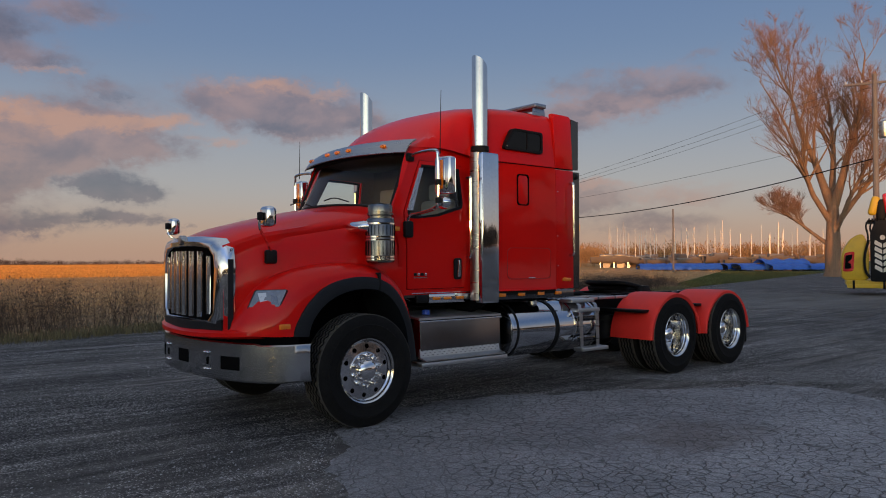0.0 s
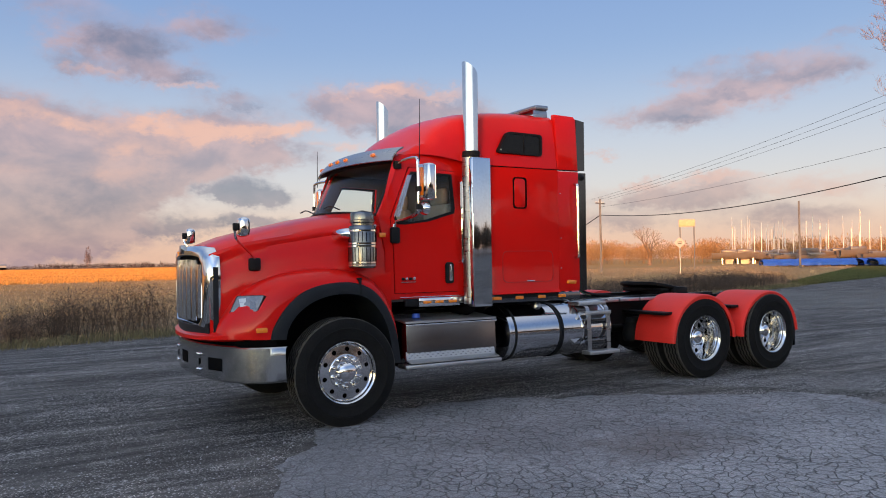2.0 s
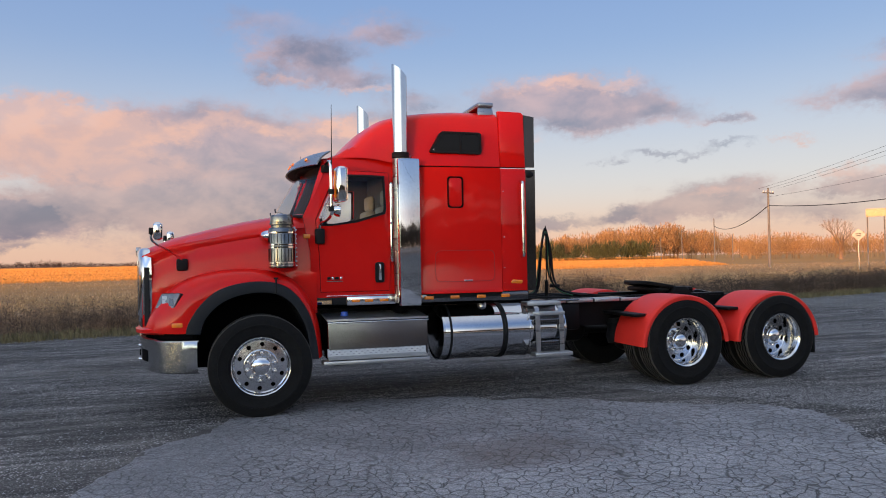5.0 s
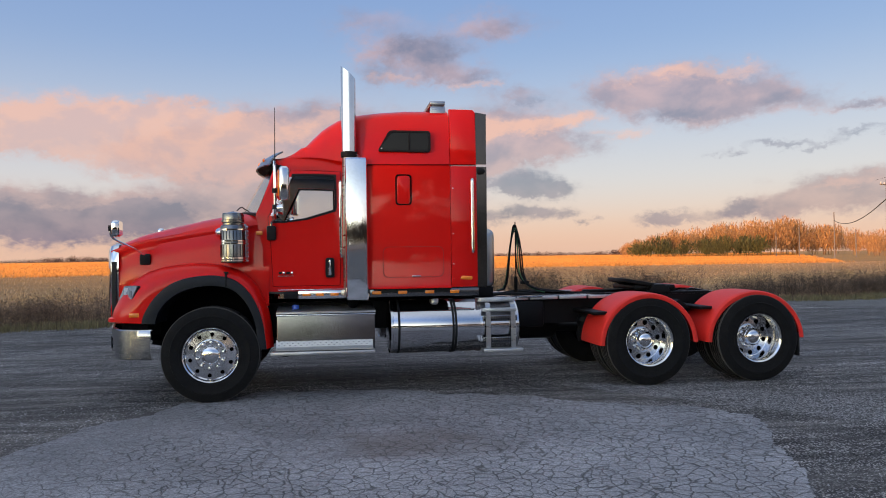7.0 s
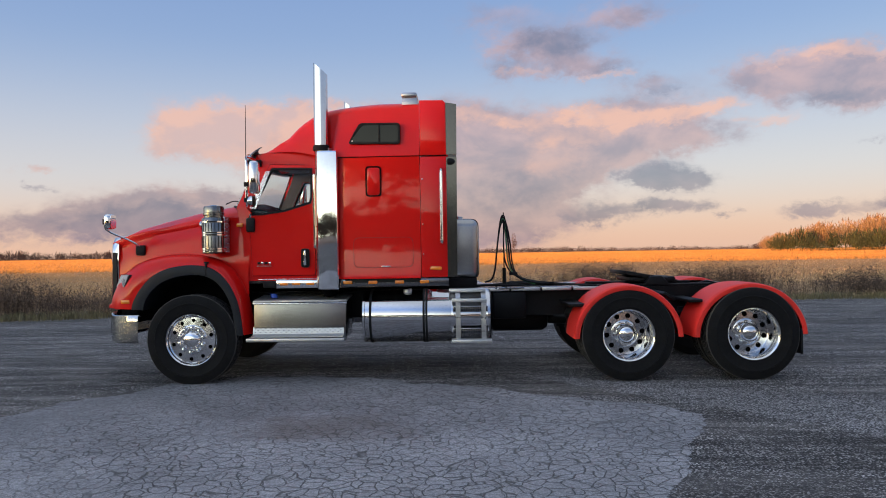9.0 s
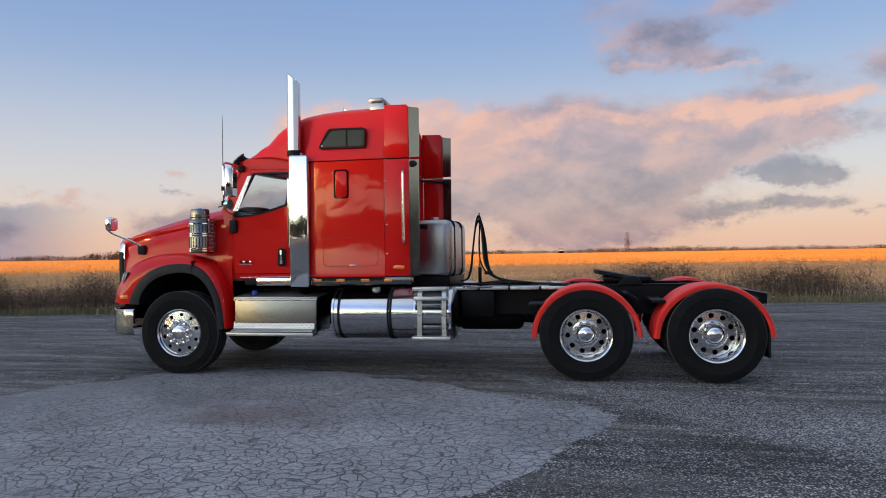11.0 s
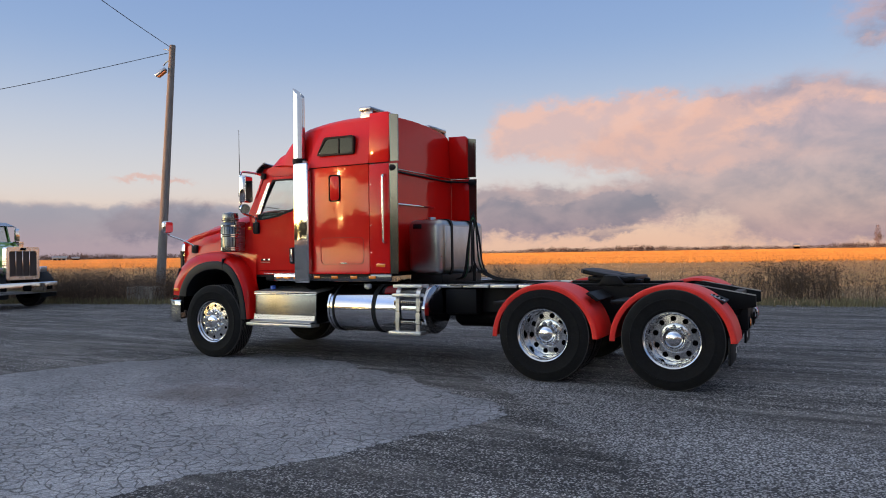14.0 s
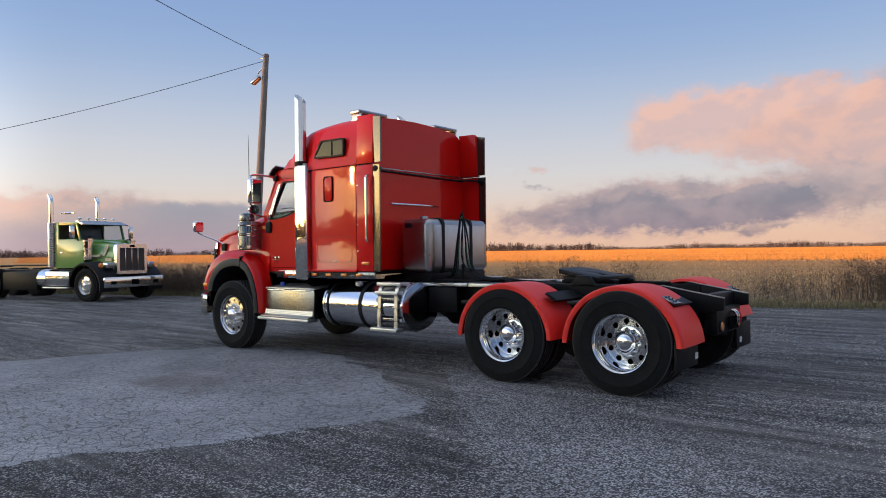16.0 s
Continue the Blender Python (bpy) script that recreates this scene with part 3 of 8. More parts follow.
def block(bm, x0, x1, y0, y1, z0, z1, bevel=0.01, seg=2):
    """A box with rounded edges."""
    r = bmesh.ops.create_cube(bm, size=1.0)
    for v in r["verts"]:
        v.co = Vector(((x0 + x1) / 2 + v.co.x * (x1 - x0), (y0 + y1) / 2 + v.co.y * (y1 - y0), (z0 + z1) / 2 + v.co.z * (z1 - z0)))
    if bevel:
        bmesh.ops.bevel(bm, geom=list({e for v in r["verts"] for e in v.link_edges}), offset=bevel, segments=seg, profile=0.5, affect="EDGES")
    return bm


def rod(bm, a, b, r, seg=12, r2=None):
    """A round bar from a to b."""
    a, b = Vector(a), Vector(b)
    q = (b - a).to_track_quat("Z", "Y").to_matrix().to_4x4()
    bmesh.ops.create_cone(bm, cap_ends=True, segments=seg, radius1=r, radius2=r if r2 is None else r2, depth=(b - a).length, matrix=Matrix.Translation((a + b) / 2) @ q)
    return bm


def pipe(bm, pts, r, seg=8, rounds=3):
    """A bent tube through the points, its corners softened."""
    pts = [Vector(p) for p in pts]
    for _ in range(rounds):
        nxt = [pts[0]]
        for p, q in zip(pts, pts[1:]):
            nxt += [p.lerp(q, 0.25), p.lerp(q, 0.75)]
        pts = nxt + [pts[-1]]
    rings, up = [], Vector((0.13, 0.31, 0.94))
    for i, p in enumerate(pts):
        d = (pts[min(i + 1, len(pts) - 1)] - pts[max(i - 1, 0)]).normalized()
        s = d.cross(up).normalized()
        u = s.cross(d)
        rings.append([bm.verts.new(p + r * (math.cos(2 * math.pi * k / seg) * s + math.sin(2 * math.pi * k / seg) * u)) for k in range(seg)])
    for A, B in zip(rings, rings[1:]):
        for k in range(seg):
            bm.faces.new((A[k], A[(k + 1) % seg], B[(k + 1) % seg], B[k]))
    bm.faces.new(rings[0][::-1]), bm.faces.new(rings[-1])
    return bm


def lathe(bm, profile, seg=48, m=None, wave=None, close=False):
    """Turns a profile of (radius, along) round the y axis; wave(i, k) shifts a point along it."""
    m = m or Matrix()
    rings = []
    for i, (r, a) in enumerate(profile):
        rings.append([bm.verts.new(m @ Vector((r * math.cos(2 * math.pi * k / seg), a + (wave(i, k) if wave else 0.0), r * math.sin(2 * math.pi * k / seg)))) for k in range(seg)])
    pairs = list(zip(rings, rings[1:])) + ([(rings[-1], rings[0])] if close else [])
    for A, B in pairs:
        for k in range(seg):
            bm.faces.new((A[k], A[(k + 1) % seg], B[(k + 1) % seg], B[k]))
    if not close:
        for R in (rings[0], rings[-1]):
            if (R[0].co - R[seg // 2].co).length > 0.004:
                bm.faces.new(R)
    return bm


def skin(bm, rows, cap=False, thick=0.0):
    """Faces between rows of points that have the same count."""
    vs = [[bm.verts.new(p) for p in row] for row in rows]
    for A, B in zip(vs, vs[1:]):
        for k in range(len(A) - 1):
            bm.faces.new((A[k], A[k + 1], B[k + 1], B[k]))
    if cap:
        bm.faces.new(vs[0]), bm.faces.new(vs[-1][::-1])
    if thick:
        bmesh.ops.recalc_face_normals(bm, faces=bm.faces[:])
        bmesh.ops.solidify(bm, geom=bm.faces[:], thickness=thick)
    return bm


def slab(bm, outline, axis, lo, hi, bevel=0.0, seg=2):
    """A flat outline, drawn across the axis, made thick from lo to hi."""
    def at(p, w):
        return Vector((w, p[0], p[1])) if axis == "x" else Vector((p[0], w, p[1])) if axis == "y" else Vector((p[0], p[1], w))
    A, B = [bm.verts.new(at(p, lo)) for p in outline], [bm.verts.new(at(p, hi)) for p in outline]
    fs = [bm.faces.new(A), bm.faces.new(B[::-1])]
    n = len(A)
    for i in range(n):
        fs.append(bm.faces.new((A[i], B[i], B[(i + 1) % n], A[(i + 1) % n])))
    if bevel:
        bmesh.ops.recalc_face_normals(bm, faces=fs)
        bmesh.ops.bevel(bm, geom=list({e for f in fs[:2] for e in f.edges}), offset=bevel, segments=seg, profile=0.5, affect="EDGES")
    return bm


def frame_ring(bm, outer, inner, axis, lo, hi):
    """A flat ring between two outlines of the same count, made thick."""
    def at(p, w):
        return Vector((w, p[0], p[1])) if axis == "x" else Vector((p[0], w, p[1]))
    n = len(outer)
    a, b = [bm.verts.new(at(p, lo)) for p in outer], [bm.verts.new(at(p, lo)) for p in inner]
    c, d = [bm.verts.new(at(p, hi)) for p in outer], [bm.verts.new(at(p, hi)) for p in inner]
    for i in range(n):
        j = (i + 1) % n
        bm.faces.new((a[i], a[j], b[j], b[i])), bm.faces.new((c[i], d[i], d[j], c[j]))
        bm.faces.new((a[i], c[i], c[j], a[j])), bm.faces.new((b[i], b[j], d[j], d[i]))
    return bm


def rounded(pts, r, n=4):
    """An outline with its corners rounded."""
    out_pts = []
    for i, p in enumerate(pts):
        a, b, c = Vector(pts[i - 1]), Vector(p), Vector(pts[(i + 1) % len(pts)])
        u, v = (a - b), (c - b)
        d = min(r, u.length * 0.45, v.length * 0.45)
        s, e = b + u.normalized() * d, b + v.normalized() * d
        for k in range(n + 1):
            t = k / n
            out_pts.append(tuple((1 - t) ** 2 * s + 2 * t * (1 - t) * b + t * t * e))
    return out_pts


def inset(pts, d):
    """The outline drawn in towards its middle by about d."""
    c = sum((Vector(p) for p in pts), Vector((0, 0))) / len(pts)
    res = []
    for p in pts:
        v = Vector(p) - c
        res.append(tuple(c + Vector((math.copysign(max(0.0, abs(v.x) - d), v.x), math.copysign(max(0.0, abs(v.y) - d), v.y)))))
    return res


def B():
    return bmesh.new()


def sm(a, b, x):
    t = min(1.0, max(0.0, (x - a) / (b - a)))
    return t * t * (3 - 2 * t)


def along(table, x):
    """Smooth reading of a table of (x, values...)."""
    xs = [r[0] for r in table]
    return [float(np.interp(x, xs, [r[i] for r in table])) for i in range(1, len(table[0]))]

# ---- the red truck: front points to -x, middle plane y = 0, front axle at x = 0 ----
def holed_disc(bm, r0, r1, a0, a1, n, rh, hole_r, depth, flip=1.0):
    """A ring with n round hand holes; a0 and a1 are its place along the axle at r0 and r1."""
    def at(r, th):
        return Vector((r * math.cos(th), a0 + (a1 - a0) * (r - r0) / (r1 - r0), r * math.sin(th)))
    for s in range(n):
        lo, hi = 2 * math.pi * s / n, 2 * math.pi * (s + 1) / n
        mid, e, c = (lo + hi) / 2, [], []
        for k in range(6):
            e.append((r1, lo + (hi - lo) * k / 6))
        for k in range(4):
            e.append((r1 + (r0 - r1) * k / 4, hi))
        for k in range(6):
            e.append((r0, hi + (lo - hi) * k / 6))
        for k in range(4):
            e.append((r0 + (r1 - r0) * k / 4, lo))
        for r, th in e:
            d = Vector((r * math.cos(th - mid) - rh, r * math.sin(th - mid)))
            d = d.normalized() * hole_r
            c.append((math.hypot(rh + d.x, d.y), mid + math.atan2(d.y, rh + d.x)))
        ov, iv = [bm.verts.new(at(*p)) for p in e], [bm.verts.new(at(*p)) for p in c]
        dv = [bm.verts.new(at(*p) + Vector((0, depth, 0))) for p in c]
        m = len(ov)
        for i in range(m):
            j = (i + 1) % m
            bm.faces.new((ov[i], ov[j], iv[j], iv[i])), bm.faces.new((iv[i], iv[j], dv[j], dv[i]))
    bmesh.ops.remove_doubles(bm, verts=bm.verts[:], dist=0.0004)
    return bm


def make_tyre(R, half, rim, zig):
    """Tyre with a ribbed tread; zig: sideways swing of the grooves."""
    bm, prof, marks = B(), [], []
    prof += [(rim, half * 0.78), (rim + 0.02, half * 0.92), (rim + 0.05, half * 0.985), (rim + 0.055, half * 0.965), (R * 0.70, half * 1.01), (R * 0.79, half * 1.015), (R * 0.80, half * 1.04), (R * 0.815, half * 1.035), (R * 0.82, half * 1.0), (R * 0.88, half * 0.975), (R * 0.955, half * 0.90), (R * 0.985, half * 0.84)]
    marks += [0] * 12
    ribs = 5
    w = half * 0.82
    for i in range(ribs):
        a, b = w - 2 * w * i / ribs, w - 2 * w * (i + 1) / ribs
        g0 = 0.012
        prof += [(R - 0.001 * (i in (0, 4)), a - (g0 if i else 0)), (R - 0.001 * (i in (0, 4)), b + (g0 if i < ribs - 1 else 0))]
        marks += [1 if i else 0, 1 if i < ribs - 1 else 0]
        if i < ribs - 1:
            prof += [(R - 0.014, b + g0 * 0.7), (R - 0.014, b - g0 * 0.7)]
            marks += [1, 1]
    prof += [(R * 0.985, -half * 0.84), (R * 0.955, -half * 0.90), (R * 0.88, -half * 0.975), (R * 0.82, -half * 1.0), (R * 0.815, -half * 1.035), (R * 0.80, -half * 1.04), (R * 0.79, -half * 1.015), (R * 0.70, -half * 1.01), (rim + 0.055, -half * 0.965), (rim + 0.05, -half * 0.985), (rim + 0.02, -half * 0.92), (rim, -half * 0.78)]
    marks += [0] * 12
    lathe(bm, prof, 160, wave=lambda i, k: marks[i] * zig * (1 if k % 4 in (1, 2) else -1))
    for f in [f for f in bm.faces if len(f.verts) > 20]:
        bm.faces.remove(f)
    for f in bm.faces:
        f.material_index = 1 if all(math.hypot(v.co.x, v.co.z) > R - 0.009 for v in f.verts) else 0
    return bm


def add_tyre(name, bm, wheel, label=""):
    ob = part(name, bm, TYRE, wheel, label)
    ob.data.materials.append(TREAD)
    return ob


def make_steer_wheel(parent):
    """Wheel at its own origin, outer face towards -y."""
    bm = B()
    lathe(bm, [(0.262, 0.16), (0.262, -0.10), (0.272, -0.125), (0.284, -0.133), (0.286, -0.127), (0.280, -0.118), (0.270, -0.100), (0.262, -0.100), (0.250, -0.090)], 64)
    for f in [f for f in bm.faces if len(f.verts) > 20]:
        bm.faces.remove(f)
    holed_disc(bm, 0.165, 0.250, -0.098, -0.090, 10, 0.214, 0.0215, 0.03)
    lathe(bm, [(0.165, -0.098), (0.160, -0.102), (0.150, -0.103), (0.105, -0.103), (0.0, -0.103)], 48)
    wheel = part("wheel", bm, WHEEL_ALU, parent, "polished aluminium front wheel with ten hand holes")
    add_tyre("tyre", make_tyre(0.498, 0.142, 0.262, 0.013), wheel, "black ribbed front tyre")
    # near-black disc puts the dark behind the hand holes into the colour
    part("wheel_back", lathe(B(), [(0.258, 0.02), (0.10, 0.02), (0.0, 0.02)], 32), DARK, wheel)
    part("hub_cap", lathe(B(), [(0.100, -0.100), (0.099, -0.122), (0.095, -0.134), (0.083, -0.148), (0.060, -0.160), (0.030, -0.166), (0.0, -0.168)], 40), CHROME, wheel, "chrome hub cap")
    for k in range(10):
        a = 2 * math.pi * (k + 0.5) / 10
        x, z = 0.134 * math.cos(a), 0.134 * math.sin(a)
        part("lug_nut", lathe(B(), [(0.025, 0), (0.025, -0.012), (0.020, -0.018), (0.0195, -0.052), (0.014, -0.060), (0.0, -0.062)], 14, Matrix.Translation((x, -0.100, z))), CHROME, wheel)
    return wheel


def make_drive_wheel(parent):
    """Twin wheel at its own origin: the deep outer dish faces -y."""
    bm = B()
    lathe(bm, [(0.258, 0.14), (0.256, -0.108), (0.268, -0.128), (0.280, -0.136), (0.283, -0.130), (0.277, -0.122), (0.268, -0.116), (0.262, -0.098), (0.254, -0.088), (0.246, -0.05), (0.243, 0.0), (0.241, 0.066), (0.238, 0.080), (0.233, 0.084)], 72)
    for f in [f for f in bm.faces if len(f.verts) > 20]:
        bm.faces.remove(f)
    holed_disc(bm, 0.150, 0.233, 0.080, 0.084, 10, 0.196, 0.0285, 0.035)
    lathe(bm, [(0.150, 0.080), (0.146, 0.078), (0.09, 0.078), (0.0, 0.078)], 48)
    wheel = part("wheel", bm, WHEEL_ALU, parent, "polished aluminium dished rear wheel with ten hand holes")
    add_tyre("tyre", make_tyre(0.498, 0.136, 0.258, 0.006), wheel, "black outer drive tyre")
    inner = make_tyre(0.498, 0.136, 0.258, 0.006)
    bmesh.ops.translate(inner, verts=inner.verts[:], vec=(0, 0.325, 0))
    add_tyre("inner_tyre", inner, wheel)
    # near-black drum stands for the shade inside the twin wheels
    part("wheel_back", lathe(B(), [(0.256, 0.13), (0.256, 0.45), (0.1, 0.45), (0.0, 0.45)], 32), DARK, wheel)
    part("hub_cap", lathe(B(), [(0.100, 0.08), (0.099, 0.015), (0.104, 0.008), (0.104, -0.004), (0.098, -0.008), (0.092, -0.022), (0.075, -0.038), (0.046, -0.049), (0.0, -0.053)], 40), CHROME, wheel, "chrome hub cap")
    for k in range(10):
        a = 2 * math.pi * (k + 0.5) / 10
        x, z = 0.117 * math.cos(a), 0.117 * math.sin(a)
        part("lug_nut", lathe(B(), [(0.0175, 0), (0.0175, -0.010), (0.0145, -0.014), (0.014, -0.052), (0.009, -0.058), (0.0, -0.059)], 12, Matrix.Translation((x, 0.079, z))), CHROME, wheel)
    return wheel


truck = thing("semi_truck", "red tractor unit with sleeper cab and twin chrome stacks", "truck", pose(-0.04, 0, 0, 0, 0, 2.06))
w = make_steer_wheel(truck)
w.matrix_basis = pose(-0.02, -1.045, 0.498, 0, 4, 0)
copy_thing(w, pose(-0.02, 1.045, 0.498, 0, 20, 180))
d = make_drive_wheel(truck)
d.matrix_basis = pose(4.760, -1.150, 0.498, 0, 12, 0)
copy_thing(d, pose(6.090, -1.170, 0.498, 0, 31, 0))
copy_thing(d, pose(4.760, 1.05, 0.498, 0, 7, 180))
copy_thing(d, pose(6.090, 1.05, 0.498, 0, 45, 180))

# frame, axles and running gear
for s in (-1, 1):
    y = 0.43 * s
    part("frame_rail", slab(B(), [(y - 0.045, 0.66), (y + 0.045, 0.66), (y + 0.045, 0.68), (y - 0.02 * s, 0.69), (y - 0.02 * s, 0.95), (y + 0.045, 0.96), (y + 0.045, 0.98), (y - 0.045, 0.98)], "x", -0.95, 6.30), CHASSIS, truck)
for x in (-0.5, 0.7, 1.8, 2.6, 3.45, 4.1, 5.37, 6.6):
    part("cross_member", block(B(), x - 0.05, x + 0.05, -0.40, 0.40, 0.68, 0.92, 0.015), CHASSIS, truck)
part("front_axle", rod(block(B(), -0.06, 0.06, -0.75, 0.75, 0.40, 0.50, 0.02), (0, -0.95, 0.50), (0, 0.95, 0.50), 0.07), CHASSIS, truck)
for x in (4.775, 6.125):
    bm = rod(B(), (x, -0.9, 0.498), (x, 0.9, 0.498), 0.10, 16)
    lathe(bm, [(0.0, -0.22), (0.14, -0.18), (0.24, -0.08), (0.26, 0.0), (0.22, 0.12), (0.08, 0.2), (0.0, 0.21)], 20, Matrix.Translation((x, 0, 0.50)) @ Euler((0, 0, math.pi / 2)).to_matrix().to_4x4())
    part("drive_axle", bm, CHASSIS, truck)
for s in (-1, 1):
    for x in (4.32, 5.12, 5.64, 6.44):
        part("air_spring", lathe(B(), [(0.0, 0.16), (0.11, 0.16), (0.135, 0.10), (0.11, 0.02), (0.135, -0.06), (0.11, -0.15), (0.0, -0.15)], 20, Matrix.Translation((x, 0.48 * s, 0.58)) @ Euler((math.pi / 2, 0, 0)).to_matrix().to_4x4()), BLACK, truck)
    part("leaf_spring", skin(B(), [[(-0.75 + 0.15 * k, 0.40 * s - 0.05, 0.60 - 0.10 * math.sin(math.pi * k / 10)) for k in range(11)], [(-0.75 + 0.15 * k, 0.40 * s + 0.05, 0.60 - 0.10 * math.sin(math.pi * k / 10)) for k in range(11)]], thick=0.05), CHASSIS, truck)
    part("air_dryer_box", block(B(), 3.33, 3.72, *sorted((s * 0.47, s * 0.66)), 0.64, 0.95, 0.02), CHASSIS, truck)
part("engine_block", block(B(), -0.8, 0.5, -0.38, 0.38, 0.55, 1.25, 0.06), DARK, truck)
part("gearbox", block(B(), 0.5, 1.6, -0.25, 0.25, 0.50, 0.95, 0.08), CHASSIS, truck)
part("drive_shaft", rod(B(), (1.6, 0, 0.68), (4.6, 0, 0.55), 0.06), CHASSIS, truck)
part("air_tank", lathe(B(), [(0.0, -0.42), (0.10, -0.40), (0.14, -0.34), (0.14, 0.34), (0.10, 0.40), (0.0, 0.42)], 24, Matrix.Translation((3.62, -0.12, 0.58)) @ Euler((0, 0, math.pi / 2)).to_matrix().to_4x4()), CHASSIS, truck)

# hood: cross sections from the grille back to the cowl: x, crown height, half width, shoulder height, lower half width
HOOD = ((-1.15, 1.655, 0.655, 1.52, 0.665), (-1.05, 1.705, 0.675, 1.56, 0.69), (-0.85, 1.785, 0.715, 1.63, 0.75), (-0.5, 1.875, 0.765, 1.69, 0.81),
        (-0.15, 1.955, 0.805, 1.75, 0.85), (0.2, 2.015, 0.85, 1.80, 0.885), (0.40, 2.04, 0.885, 1.83, 0.905), (0.56, 2.05, 0.905, 1.84, 0.92))


def hood_row(x):
    zt, wd, zs, wl = along(HOOD, x)
    half = [(0.0, zt), (0.16, zt - 0.002), (0.34, zt - 0.010), (wd * 0.66, zt - 0.030), (wd * 0.82, zt - 0.062), (wd * 0.93, zt - 0.115), (wd * 0.985, zs + 0.065), (wd * 1.003, zs + 0.025), (wd * 0.982, zs - 0.005), (wl - 0.028, zs - 0.07), (wl - 0.014, zs - 0.17), (wl, 1.36), (wl + 0.005, 1.12 + 0.22 * sm(-0.74, -0.60, x) - 0.10 * sm(0.20, 0.45, x)), (wl, 0.88 + 0.44 * sm(-0.74, -0.60, x) - 0.34 * sm(0.20, 0.45, x))]
    return [Vector((x, -y, z)) for y, z in reversed(half)] + [Vector((x, y, z)) for y, z in half[1:]]


part("hood", skin(B(), [hood_row(-1.125 + 1.685 * i / 24) for i in range(25)]), RED, truck, "red moulded hood with a raised centre", 50)
part("hood_seam", skin(B(), [[Vector((x, s * p[1], p[2])) for p in hood_row(x)[15:25]] for x in (0.555, 0.585) for s in (1,)]), DARK, truck)

# front fenders, one mesh a side, with rubber flare and inner well
JUNC = ((-1.10, 0.66, 0.855), (-1.07, 0.69, 0.97), (-0.98, 0.725, 1.12), (-0.89, 0.75, 1.24), (-0.73, 0.775, 1.345), (-0.49, 0.815, 1.415), (-0.18, 0.85, 1.445), (0.10, 0.88, 1.42), (0.30, 0.90, 1.35), (0.45, 0.915, 1.20), (0.55, 0.925, 0.98), (0.59, 0.93, 0.78), (0.605, 0.935, 0.54))
EDGE = ((-0.71, 0.84), (-0.70, 0.90), (-0.67, 0.97), (-0.59, 1.10), (-0.45, 1.23), (-0.28, 1.30), (-0.06, 1.328), (0.13, 1.312), (0.27, 1.25), (0.39, 1.12), (0.475, 0.95), (0.52, 0.77), (0.545, 0.54))
OPEN = ((-0.575, 0.83), (-0.565, 0.89), (-0.54, 0.96), (-0.47, 1.055), (-0.36, 1.14), (-0.22, 1.195), (-0.04, 1.22), (0.125, 1.205), (0.245, 1.145), (0.34, 1.035), (0.41, 0.895), (0.445, 0.75), (0.46, 0.54))
PUFF = ((-0.73, 0.68, 0.0, 0.115), (-0.73, 0.68, 0.08, 0.115), (-0.72, 0.66, 0.20, 0.115), (-0.70, 0.66, 0.26, 0.112), (-0.52, 0.62, 0.58, 0.095), (-0.22, 0.60, 0.77, 0.072), (0.0, 0.60, 0.80, 0.060), (0.1, 0.62, 0.76, 0.055), (0.3, 0.7, 0.6, 0.05), (0.4, 0.8, 0.4, 0.045), (0.4, 0.9, 0.2, 0.03), (0.35, 0.93, 0.0, 0.02), (0.35, 0.93, 0.0, 0.01))


def smooth_line(pts, n):
    t = np.linspace(0, 1, len(pts))
    u = np.linspace(0, 1, n)
    res = []
    for i in range(len(pts[0])):
        c = np.interp(u, t, [p[i] for p in pts])
        for _ in range(2):
            c[1:-1] = (c[:-2] + 2 * c[1:-1] + c[2:]) / 4
        res.append(c)
    return list(zip(*res))


